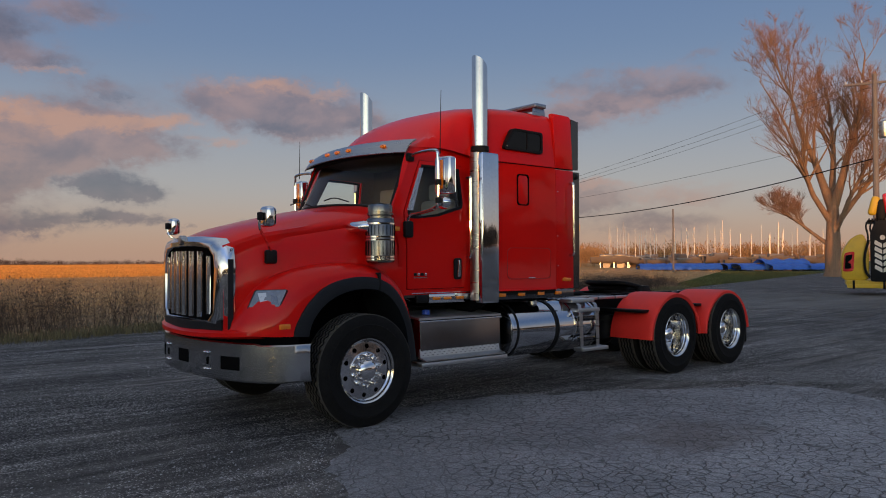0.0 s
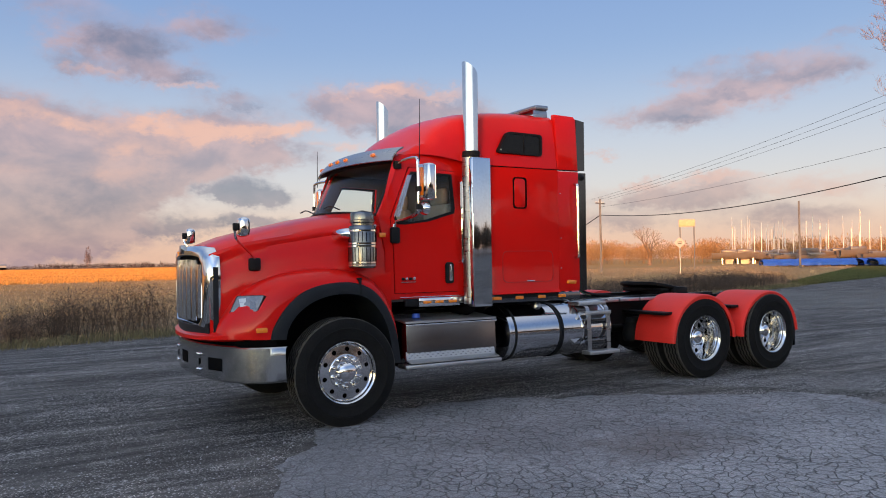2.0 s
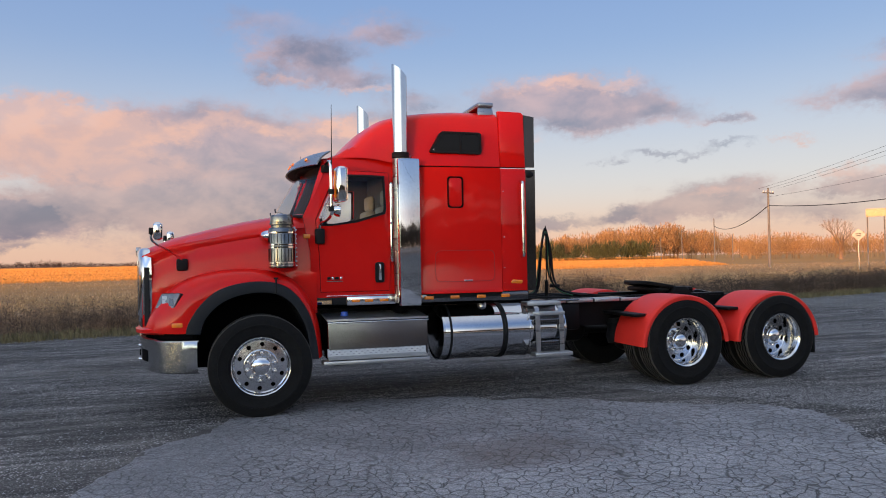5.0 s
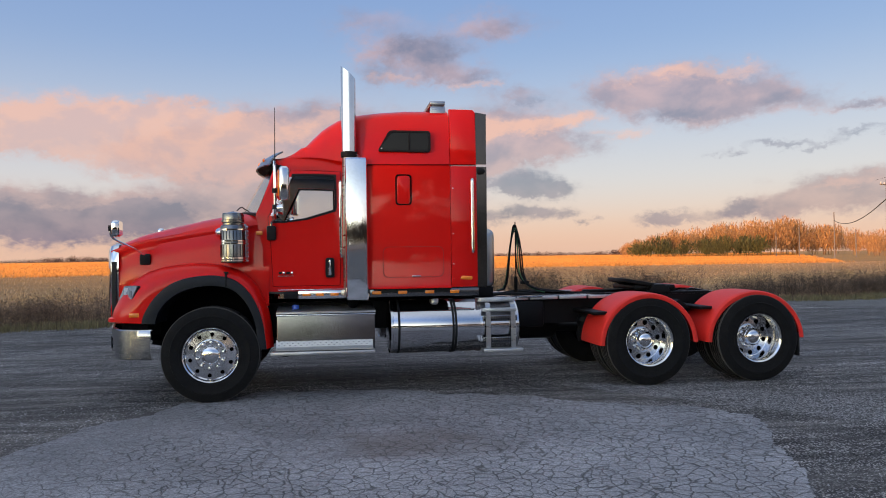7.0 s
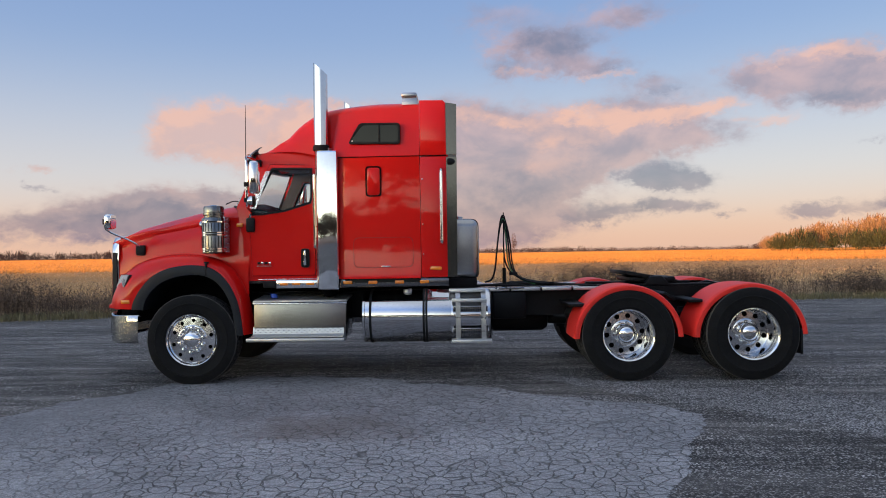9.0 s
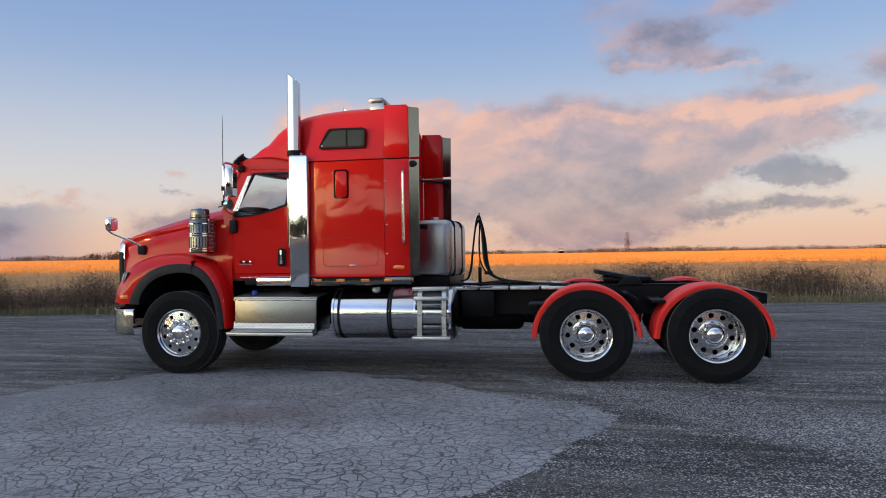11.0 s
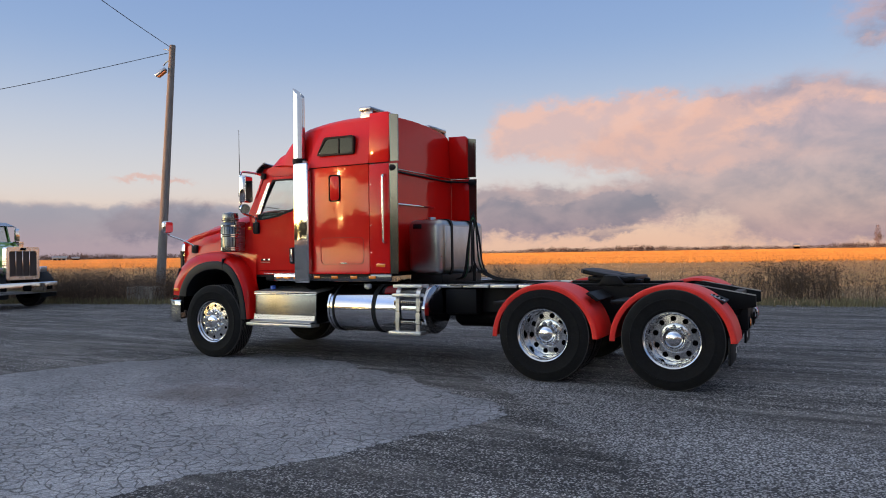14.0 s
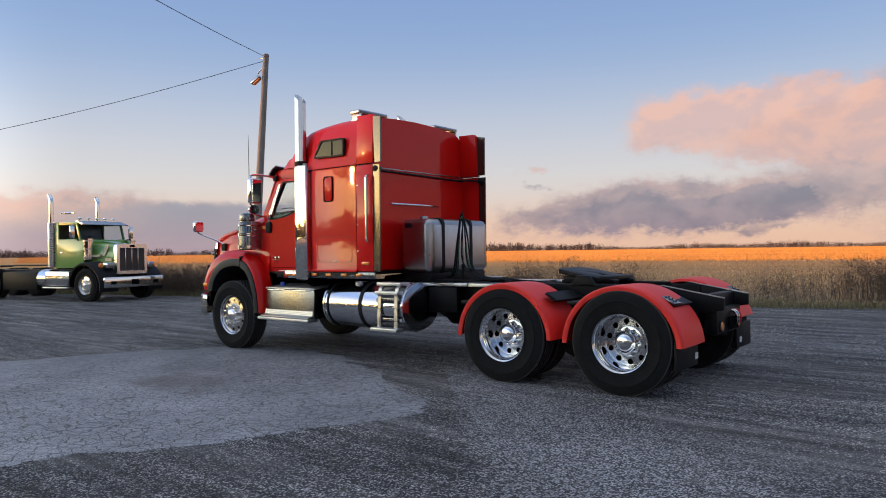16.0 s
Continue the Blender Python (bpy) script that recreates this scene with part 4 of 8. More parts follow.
N_ARC = 40
junc, edge, well, puff = (smooth_line(t, N_ARC) for t in (JUNC, EDGE, OPEN, PUFF))
for s in (-1, 1):
    rows = []
    for i in range(N_ARC):
        f = i / (N_ARC - 1)
        a, b2 = Vector(junc[i]), Vector((edge[i][0], 1.115 - 0.012 * sm(0.42, 0.0, f), edge[i][1]))
        out_v, amount = Vector(puff[i][:3]).normalized(), puff[i][3]
        row = [a + Vector((0, -0.05, -0.01))]
        for u in (0.0, 0.04, 0.10, 0.2, 0.32, 0.45, 0.58, 0.7, 0.8, 0.89, 0.96, 1.0):
            row.append(a.lerp(b2, u) + out_v * amount * (1 - abs(2 * u - 1) ** 2.6))
        row.append(b2 + Vector((0, -0.035, -0.005)))
        rows.append([Vector((v.x, s * v.y, v.z)) for v in row])
    part("front_fender", skin(B(), rows), RED, truck, "red flared front fender", 45)
    rows = []
    for i in range(N_ARC):
        f = i / (N_ARC - 1)
        wrap = sm(0.42, 0.0, f)
        (ex, ez), (wx, wz) = edge[i], well[i]
        y_out = 1.115 - 0.012 * wrap
        rows.append([Vector((ex, s * (y_out - 0.01), ez + 0.004)), Vector((ex, s * (y_out + 0.016), ez - 0.004)), Vector(((ex * 0.6 + wx * 0.4), s * (y_out + 0.030), ez * 0.6 + wz * 0.4)), Vector((wx, s * (y_out + 0.024), wz)), Vector((wx, s * (y_out - 0.03), wz)), Vector((wx * 0.98, s * 0.55, wz * 0.995))])
    part("wheel_arch_flare", skin(B(), rows), FLARE, truck, "dark grey plastic wheel arch flare", 45)
    part("hood_latch", block(block(B(), 0.128, 0.146, *sorted((s * 1.10, s * 1.146)), 1.20, 1.345, 0.005), 0.115, 0.160, *sorted((s * 1.085, s * 1.130)), 1.340, 1.358, 0.005), BLACK, truck, "black rubber hood latch")
    # near-black sheet closes the well; the dark inside is in its colour
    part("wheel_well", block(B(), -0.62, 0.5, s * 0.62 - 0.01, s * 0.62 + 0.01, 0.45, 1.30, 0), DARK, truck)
    # headlight on the fender's front
    quad = [Vector((-0.925, 0.862, 1.218)), Vector((-0.742, 1.066, 1.224)), Vector((-0.808, 1.056, 1.074)), Vector((-0.990, 0.850, 1.068))]
    c = sum(quad, Vector()) / 4
    u_ax = (quad[1] - quad[0]).normalized()
    out_n = u_ax.cross(quad[3] - quad[0]).normalized()
    out_n = -out_n if out_n.x > 0 else out_n
    v_ax = out_n.cross(u_ax)

    def lamp_slab(pts, lo, hi, dome=0.0):
        """A plate on the plane of the headlight; pts in that plane, lo and hi along its normal."""
        bm = B()
        at = [[c + u_ax * p[0] + v_ax * p[1] + out_n * h for p in pts] for h in (lo, hi)]
        ring = [[bm.verts.new((v.x, s * v.y, v.z)) for v in r] for r in at]
        m = c + u_ax * (sum(p[0] for p in pts) / len(pts)) + v_ax * (sum(p[1] for p in pts) / len(pts)) + out_n * (hi + dome)
        tip = bm.verts.new((m.x, s * m.y, m.z))
        for k in range(len(pts)):
            n = (k + 1) % len(pts)
            bm.faces.new((ring[0][k], ring[0][n], ring[1][n], ring[1][k])), bm.faces.new((ring[1][k], ring[1][n], tip))
        return bm

    flat = [((q - c).dot(u_ax), (q - c).dot(v_ax)) for q in quad]
    light = part("headlight", lamp_slab(rounded([(a * 1.03 - 0.004, b2 * 1.05) for a, b2 in flat], 0.02), -0.06, 0.008), FLARE, truck, "clear headlight in a dark surround", 30)
    part("headlight_lens", lamp_slab(rounded([(a * 0.95 + 0.004, b2 * 0.90 - 0.003) for a, b2 in flat], 0.012), -0.01, 0.017, 0.005), CLEAR, light, "clear headlight lens", 30)
    part("headlight_reflector", lamp_slab([(-0.085, -0.050), (-0.012, -0.052), (0.005, 0.048), (-0.050, 0.046)], 0.012, 0.021), STEEL, light)
    part("headlight_reflector", lamp_slab([(0.030, -0.030), (0.085, -0.020), (0.105, 0.050), (0.040, 0.048)], 0.012, 0.021), BOX_STEEL, light)
    y0, y1 = sorted((s * 1.085, s * 1.108))
    part("turn_signal", block(B(), -0.835, -0.735, y0, y1, 0.902, 0.946, 0.008), AMBER, truck, "amber turn signal")
    # hood mirror on a bent arm
    hm = 1.105 if s < 0 else 0.965
    part("mirror_bracket", block(B(), -0.80, -0.69, *sorted((s * 0.745, s * 0.80)), 1.44, 1.56, 0.02), BLACK, truck)
    bm = pipe(B(), [(-0.75, s * 0.79, 1.55), (-0.82, s * 0.86, 1.61), (-0.985, s * (hm - 0.045), 1.71), (-1.01, s * (hm - 0.015), 1.76), (-1.005, s * (hm - 0.015), 1.83)], 0.011)
    arm = part("hood_mirror_arm", bm, CHROME, truck)
    head = part("hood_mirror", block(B(), -0.985, -0.905, s * hm - 0.078, s * hm + 0.078, 1.735, 1.905, 0.034, 4), CHROME, truck, "chrome hood mirror on a bent arm")
    part("mirror_glass", slab(B(), rounded([(s * hm - 0.066, 1.748), (s * hm + 0.066, 1.748), (s * hm + 0.066, 1.892), (s * hm - 0.066, 1.892)], 0.028), "x", -0.906, -0.902), MIRROR, head, smooth=0)
    part("mirror_clamp", block(B(), -1.025, -0.985, s * (hm - 0.01) - 0.02, s * (hm - 0.01) + 0.02, 1.79, 1.855, 0.008), BLACK, head)

# lower valance below the grille, joining the fenders
rows = []
for k in range(25):
    y = -0.97 + 1.94 * k / 24
    f = abs(y) / 0.98
    x = -1.215 + 0.20 * f ** 2.4 + 0.07 * sm(0.84, 0.99, f)
    z = 0.815 + 0.035 * f ** 2
    rows.append([(x + 0.05, y, z - 0.02), (x - 0.02, y, z), (x - 0.02, y, z + 0.035), (x + 0.06, y, z + 0.085), (x + 0.16, y * 0.97, z + 0.15)])
part("lower_valance", skin(B(), rows), RED, truck, "red valance below the grille", 50)
part("radiator_core", block(B(), -1.10, -1.02, -0.62, 0.62, 0.70, 1.60, 0.01), DARK, truck)

# grille: chrome shell, dark mesh and seven upright bars
SHELL = [(-0.60, 0.93), (0.60, 0.93), (0.665, 1.02), (0.675, 1.40), (0.655, 1.56), (0.56, 1.645), (0.28, 1.668), (0.0, 1.675), (-0.28, 1.668), (-0.56, 1.645), (-0.655, 1.56), (-0.675, 1.40), (-0.665, 1.02)]
HOLE = [(-0.46, 0.965), (0.46, 0.965), (0.535, 1.03), (0.555, 1.40), (0.54, 1.50), (0.47, 1.565), (0.24, 1.585), (0.0, 1.59), (-0.24, 1.585), (-0.47, 1.565), (-0.54, 1.50), (-0.555, 1.40), (-0.535, 1.03)]


def nose_x(y):
    return -1.215 + 0.075 * (abs(y) / 0.66) ** 1.8


RIM = [(y * 1.050, z + 0.012 * sm(1.3, 1.6, z)) for y, z in SHELL]
bm = B()
steps = ((RIM, 0.095), (RIM, 0.045), ([tuple(0.5 * a + 0.5 * b for a, b in zip(p, q)) for p, q in zip(RIM, SHELL)], 0.018), ([tuple(0.6 * a + 0.4 * b for a, b in zip(p, q)) for p, q in zip(SHELL, HOLE)], -0.012), ([tuple(0.15 * a + 0.85 * b for a, b in zip(p, q)) for p, q in zip(SHELL, HOLE)], -0.006), (HOLE, 0.012), (HOLE, 0.06))
rows = [[Vector((nose_x(y) + o, y, z)) for y, z in pts + pts[:1]] for pts, o in steps]
grille = part("grille_shell", skin(bm, rows), CHROME, truck, "chrome grille surround", 40)
part("grille_mesh", skin(B(), [[(nose_x(y) + 0.055, y, z) for y in np.linspace(-0.56, 0.56, 13)] for z in (0.955, 1.60)]), DARK, grille)
lower = [(-0.63, 0.855), (0.63, 0.855), (0.675, 0.98), (0.60, 0.935), (-0.60, 0.935), (-0.675, 0.98)]
part("grille_chin", skin(B(), [[(nose_x(y) + 0.012, y, 0.85 + 0.02 * abs(y)) for y in np.linspace(-0.66, 0.66, 15)], [(nose_x(y) + 0.002, y, 0.945 + 0.03 * (abs(y) / 0.66) ** 4) for y in np.linspace(-0.66, 0.66, 15)]], thick=0.02), FLARE, grille)
for s in (-1, 1):
    part("grille_side_trim", skin(B(), [[(nose_x(0.665) + o, s * (0.700 + 0.020 * sm(0.0, 0.05, o)), z) for o in (0.035, 0.055, 0.082)] for z in np.linspace(0.88, 1.48, 8)], thick=0.012), FLARE, grille)
for k in range(7):
    y = -0.456 + 0.152 * k
    top = 1.555 - 0.06 * (abs(y) / 0.46) ** 4 * 0.5 - 0.02 * (k in (0, 6))
    bm = B()
    rows = []
    for z in np.linspace(0.985 + 0.03 * (k in (0, 6)), top, 9):
        rows.append([Vector((nose_x(y) + dx, y + dy, z)) for dx, dy in ((0.05, -0.019), (0.012, -0.019), (-0.004, -0.010), (-0.007, 0.0), (-0.004, 0.010), (0.012, 0.019), (0.05, 0.019))])
    part("grille_bar", skin(bm, rows, cap=True), CHROME, grille, smooth=50)
part("hood_emblem", slab(B(), rounded([(-0.05, 1.655), (0.0, 1.60), (0.05, 1.655), (0.03, 1.695), (-0.03, 1.695)], 0.015), "x", -1.24, -1.19, 0.006), STEEL, grille, "grey three-sided nose emblem")

# bumper: a bent steel channel with lamp openings and bolts
BUMP = ((-0.60, -1.195), (-0.75, -1.175), (-0.92, -1.10), (-1.06, -0.86), (-1.14, -0.60), (-1.185, -0.30), (-1.20, 0.0), (-1.185, 0.30), (-1.14, 0.60), (-1.06, 0.86), (-0.92, 1.10), (-0.75, 1.175), (-0.60, 1.195))
line = smooth_line(BUMP, 53)
rows = []
for x, y in line:
    top = 0.775 + 0.012 * (abs(y) < 1.0)
    n = Vector((-1.0 if abs(y) < 1.0 else -0.4, 0.5 * y, 0)).normalized() * 0.001
    rows.append([Vector((x + 0.10 * (1 - abs(y) / 1.4), y * 0.96, top - 0.012)), Vector((x + 0.012, y * 0.995, top + 0.004)), Vector((x - 0.004, y, top - 0.006)), Vector((x - 0.006, y, 0.70)), Vector((x - 0.006, y, 0.56)), Vector((x, y, 0.485)), Vector((x + 0.02, y * 0.99, 0.468)), Vector((x + 0.10 * (1 - abs(y) / 1.4), y * 0.96, 0.47))])
bumper = part("bumper", skin(B(), rows), BUMPER_STEEL, truck, "polished steel front bumper", 40)


def on_bumper(y):
    xs = sorted((p[1], p[0]) for p in line)
    return float(np.interp(y, [p[0] for p in xs], [p[1] for p in xs]))


# openings drawn as near-black plates on the steel, their shade in the colour
part("lamp_opening", skin(B(), [[(on_bumper(v) - 0.010, v, z) for v in np.linspace(-0.11, 0.11, 6)] for z in (0.575, 0.685)], thick=0.004), DARK, bumper)
for s in (-1, 1):
    for y, hw, z0, z1 in ((0.745, 0.105, 0.565, 0.675),):
        a, b2 = s * (y - hw), s * (y + hw)
        pts = [(on_bumper(v) - 0.010, v) for v in np.linspace(a, b2, 6)]
        part("lamp_opening", skin(B(), [[(x, v, z) for x, v in pts] for z in (z0, z1)], thick=0.004), DARK, bumper)
    for y, z in ((0.42, 0.69), (0.47, 0.69), (0.42, 0.55), (0.47, 0.55)):
        x = on_bumper(s * y)
        part("bumper_bolt", lathe(B(), [(0.014, 0.0), (0.014, -0.008), (0.009, -0.018), (0.0, -0.021)], 10, Matrix.Translation((x - 0.004, s * y, z)) @ Euler((0, 0, -math.pi / 2)).to_matrix().to_4x4()), CHROME, bumper)
    part("tow_slot", slab(B(), rounded([(s * 0.45 - 0.012, 0.59), (s * 0.45 + 0.012, 0.59), (s * 0.45 + 0.012, 0.65), (s * 0.45 - 0.012, 0.65)], 0.01), "x", on_bumper(0.45) - 0.012, on_bumper(0.45) + 0.02), DARK, bumper)
# near-black sheet that paints the shade between bumper and valance
part("bumper_gap", skin(B(), [[(x + 0.09, y * 0.93, z) for x, y in line[4:-4]] for z in (0.60, 0.86)]), DARK, truck)

# cab: floor, back wall, pillars, roof, doors
CAB_W = 0.925
part("cab_floor", block(B(), 0.45, 1.62, -0.88, 0.88, 1.10, 1.16, 0.02), DARK_TRIM, truck)
part("firewall", block(B(), 0.50, 0.56, -0.86, 0.86, 1.15, 1.96, 0.02), DARK_TRIM, truck)
part("cab_back_wall", block(B(), 1.465, 1.492, -0.90, 0.90, 1.15, 2.56, 0.01), DARK_TRIM, truck)


def cab_y(z):
    """Half width of the cab at a height: it leans in above the belt line."""
    return CAB_W - 0.085 * sm(1.85, 2.6, z) - 0.03 * sm(1.3, 1.1, z)


def cab_panel(bm, outer, inner, s, off=0.0, thick=0.035):
    """A side panel with an opening, following the lean of the cab."""
    n = len(outer)
    a = [bm.verts.new((x, s * (cab_y(z) + off), z)) for x, z in outer]
    b2 = [bm.verts.new((x, s * (cab_y(z) + off), z)) for x, z in inner]
    c2 = [bm.verts.new((x, s * (cab_y(z) + off - thick), z)) for x, z in outer]
    d2 = [bm.verts.new((x, s * (cab_y(z) + off - thick), z)) for x, z in inner]
    for i in range(n):
        j = (i + 1) % n
        for q in ((a[i], a[j], b2[j], b2[i]), (c2[i], d2[i], d2[j], c2[j]), (a[i], c2[i], c2[j], a[j]), (b2[i], b2[j], d2[j], d2[i])):
            bm.faces.new(q)
    return bm


DOOR_OUT = [(0.60, 1.185), (0.95, 1.185), (1.325, 1.185), (1.335, 1.50), (1.345, 2.02), (1.345, 2.44), (1.05, 2.455), (0.80, 2.46), (0.675, 2.20), (0.555, 1.935), (0.585, 1.60)]
DOOR_WIN = [(0.72, 1.872), (0.98, 1.905), (1.20, 1.970), (1.285, 1.995), (1.297, 2.05), (1.295, 2.405), (1.06, 2.415), (0.82, 2.415), (0.715, 2.19), (0.598, 1.93), (0.612, 1.872)]
SIDE_OUT = [(0.50, 1.13), (0.95, 1.13), (1.62, 1.13), (1.62, 1.50), (1.62, 2.02), (1.62, 2.60), (1.05, 2.60), (0.70, 2.585), (0.585, 2.30), (0.43, 1.97), (0.50, 1.60)]
for s in (-1, 1):
    part("cab_side", cab_panel(B(), SIDE_OUT, DOOR_OUT, s, 0.0, 0.05), RED, truck, smooth=30)
    door = part("door", cab_panel(B(), inset(DOOR_OUT, 0.006), DOOR_WIN, s, 0.010, 0.05), RED, truck, "red cab door with chrome trim", 30)
    part("door_seal", cab_panel(B(), DOOR_OUT, inset(DOOR_OUT, 0.010), s, -0.004, 0.01), DARK, door)
    part("window_seal", cab_panel(B(), [(x, z) for x, z in DOOR_WIN], inset(DOOR_WIN, 0.022), s, 0.014, 0.03), BLACK, door)
    part("door_trim", cab_panel(B(), inset(SIDE_OUT, 0.02), DOOR_WIN, s, -0.056, 0.012), DARK_TRIM, truck, smooth=30)
    bm = B()
    vs = [bm.verts.new((x, s * (cab_y(z) - 0.004), z)) for x, z in DOOR_WIN]
    bm.faces.new(vs)
    pane = part("window_pane", bm, GLASS, door, "clear door window", 0)
    pane.visible_shadow = False
    # bright deflector along the front of the window
    bm = B()
    for q in ((0.585, 1.95), (0.765, 2.375), (0.815, 2.375), (0.655, 1.95)):
        bm.verts.new((q[0], s * (cab_y(q[1]) + 0.022 + 0.02 * (q[0] > 0.74)), q[1]))
    bm.faces.new(bm.verts[:])
    bmesh.ops.solidify(bm, geom=bm.faces[:], thickness=0.006)
    part("wind_deflector", bm, BRIGHT_STEEL, door, "pale window deflector", 0)
    # recessed handle with chrome lever
    y = cab_y(1.4) + 0.010
    plate = part("handle_plate", slab(B(), rounded([(1.165, 1.275), (1.262, 1.275), (1.262, 1.49), (1.165, 1.49)], 0.03), "y", *sorted((s * (y - 0.006), s * (y + 0.014))), 0.006), BLACK, door)
    part("door_handle", slab(B(), rounded([(1.195, 1.30), (1.232, 1.30), (1.226, 1.47), (1.202, 1.47)], 0.012), "y", *sorted((s * (y + 0.014), s * (y + 0.032))), 0.006), CHROME, plate, "chrome door lever")
    for k, (x0, x1) in enumerate(((0.665, 0.70), (0.71, 0.735), (0.745, 0.785), (0.795, 0.82))):
        part("name_bar", block(B(), x0, x1, *sorted((s * (y + 0.002), s * (y + 0.009))), 1.318, 1.345, 0.003), CHROME if k % 2 else BLACK, door)
    part("name_line", block(B(), 0.66, 0.825, *sorted((s * (y + 0.002), s * (y + 0.007))), 1.295, 1.303, 0), CHROME, door)
    # grab rail behind the door
    part("grab_rail", pipe(B(), [(1.345, s * 0.93, 2.31), (1.335, s * 1.00, 2.32), (1.335, s * 1.00, 2.28), (1.335, s * 1.00, 1.56), (1.335, s * 1.00, 1.50), (1.345, s * 0.93, 1.49)], 0.016), CHROME, truck, "chrome grab rail")
    for k in range(10):
        part("cab_rivet", lathe(B(), [(0.009, 0), (0.006, -0.005), (0, -0.006)], 8, Matrix.Translation((1.372, s * (cab_y(1.3 + 0.08 * k) + 0.001), 1.30 + 0.085 * k)) @ Euler((0, 0, 0 if s < 0 else math.pi)).to_matrix().to_4x4()), RED, truck)
    # chrome kick panel with marker lamps below the door
    kick = part("kick_panel", block(B(), 0.87, 1.40, *sorted((s * 0.895, s * 0.915)), 1.045, 1.135, 0.006), CHROME, truck, "chrome kick panel with amber marker lamps")
    part("kick_cap", block(B(), 0.715, 0.866, *sorted((s * 0.88, s * 0.920)), 1.05, 1.13, 0.015), BLACK, kick, "black end cap")
    part("sill_trim", block(B(), 0.66, 1.40, *sorted((s * 0.90, s * 0.912)), 1.142, 1.150, 0.003), CHROME, kick)
    for x in (0.96, 1.10, 1.26):
        part("marker_lamp", block(B(), x - 0.045, x + 0.045, *sorted((s * 0.912, s * 0.930)), 1.075, 1.105, 0.006), AMBER, kick)
    part("fluid_cap", lathe(B(), [(0.0, 0.05), (0.035, 0.045), (0.04, 0.0), (0.0, 0.0)], 16, Matrix.Translation((0.84, s * 0.90, 0.935)) @ Euler((math.pi / 2, 0, 0)).to_matrix().to_4x4()), BLUE_CAP, truck, "blue filler cap")
    part("cab_corner_lamp", block(B(), 0.43, 0.50, *sorted((s * 0.925, s * 0.945)), 1.745, 1.79, 0.008), AMBER, truck)
    # tall door mirror on a looped arm
    arm = pipe(B(), [(0.665, s * 0.86, 2.47), (0.66, s * 1.00, 2.50), (0.655, s * 1.29, 2.50), (0.66, s * 1.315, 2.46), (0.665, s * 1.315, 2.02), (0.66, s * 1.30, 1.95), (0.64, s * 1.05, 1.91), (0.60, s * 0.95, 1.90), (0.59, s * 0.945, 1.84)], 0.015)
    part("mirror_arm", arm, CHROME, truck, "chrome looped mirror arm")
    part("mirror_foot", block(B(), 0.545, 0.645, *sorted((s * 0.92, s * 0.975)), 1.685, 1.845, 0.02), BLACK, truck)
    part("mirror_top_bracket", block(B(), 0.63, 0.71, *sorted((s * 0.85, s * 0.90)), 2.43, 2.51, 0.015), BLACK, truck)
    bm = block(B(), 0.70, 0.79, -0.10, 0.10, 2.085, 2.435, 0.028, 3)
    bmesh.ops.transform(bm, verts=bm.verts[:], matrix=Matrix.Translation((0.745, s * 1.31, 0)) @ Euler((0, 0, radians(-10 * s))).to_matrix().to_4x4() @ Matrix.Translation((-0.745, 0, 0)))
    head = part("door_mirror", bm, CHROME, truck, "tall chrome door mirror on a looped arm")
    bm = block(B(), 0.792, 0.797, -0.085, 0.085, 2.10, 2.42, 0.002, 1)
    bmesh.ops.transform(bm, verts=bm.verts[:], matrix=Matrix.Translation((0.745, s * 1.31, 0)) @ Euler((0, 0, radians(-10 * s))).to_matrix().to_4x4() @ Matrix.Translation((-0.745, 0, 0)))
    part("mirror_glass", bm, MIRROR, head, smooth=0)
    # amber strip: the sunset's reflection in the chrome, put into the colour
    part("mirror_marker", block(B(), 0.690, 0.702, *sorted((s * 1.285, s * 1.330)), 2.13, 2.40, 0.005), AMBER, head)
    part("convex_mirror", lathe(B(), [(0.0, -0.05), (0.055, -0.04), (0.08, -0.01), (0.083, 0.02), (0.0, 0.02)], 24, Matrix.Translation((0.72, s * 1.31, 2.005)) @ Euler((0, 0, radians(-90))).to_matrix().to_4x4() @ Matrix.Diagonal((1.0, 1, 0.75, 1))), CHROME, truck, "chrome convex mirror")
    for z in (2.19, 2.02):
        part("mirror_knuckle", rod(B(), (0.66, s * 1.315, z - 0.025), (0.66, s * 1.315, z + 0.025), 0.028), BLACK, truck)
    part("antenna", rod(B(), (0.665, s * (1.335 if s < 0 else 1.22), 2.45), (0.670, s * (1.345 if s < 0 else 1.22), 3.04 if s < 0 else 2.90), 0.0055, 6, 0.0025), BLACK, truck)
    # air cleaner canister with bands
    ac = Vector((0.205, s * 1.045, 0))
    up = Euler((math.pi / 2, 0, 0)).to_matrix().to_4x4()
    can = part("air_cleaner", lathe(B(), [(0.0, 1.445), (0.117, 1.447), (0.130, 1.46), (0.130, 1.83), (0.124, 1.845), (0.108, 1.85), (0.108, 1.87), (0.118, 1.88), (0.118, 1.90), (0.112, 1.905), (0.112, 1.955), (0.106, 1.975), (0.06, 1.982), (0.0, 1.996)], 40, Matrix.Translation(ac) @ up @ Matrix.Diagonal((1, 1, 1, 1))), CLEANER_STEEL, truck, "chrome cylindrical air cleaner with bands")
    for z in (1.475, 1.50, 1.655, 1.68, 1.80):
        part("band", lathe(B(), [(0.128, -0.009), (0.136, -0.007), (0.136, 0.007), (0.128, 0.009)], 40, Matrix.Translation(ac + Vector((0, 0, z))) @ up, close=True), CHROME, can)
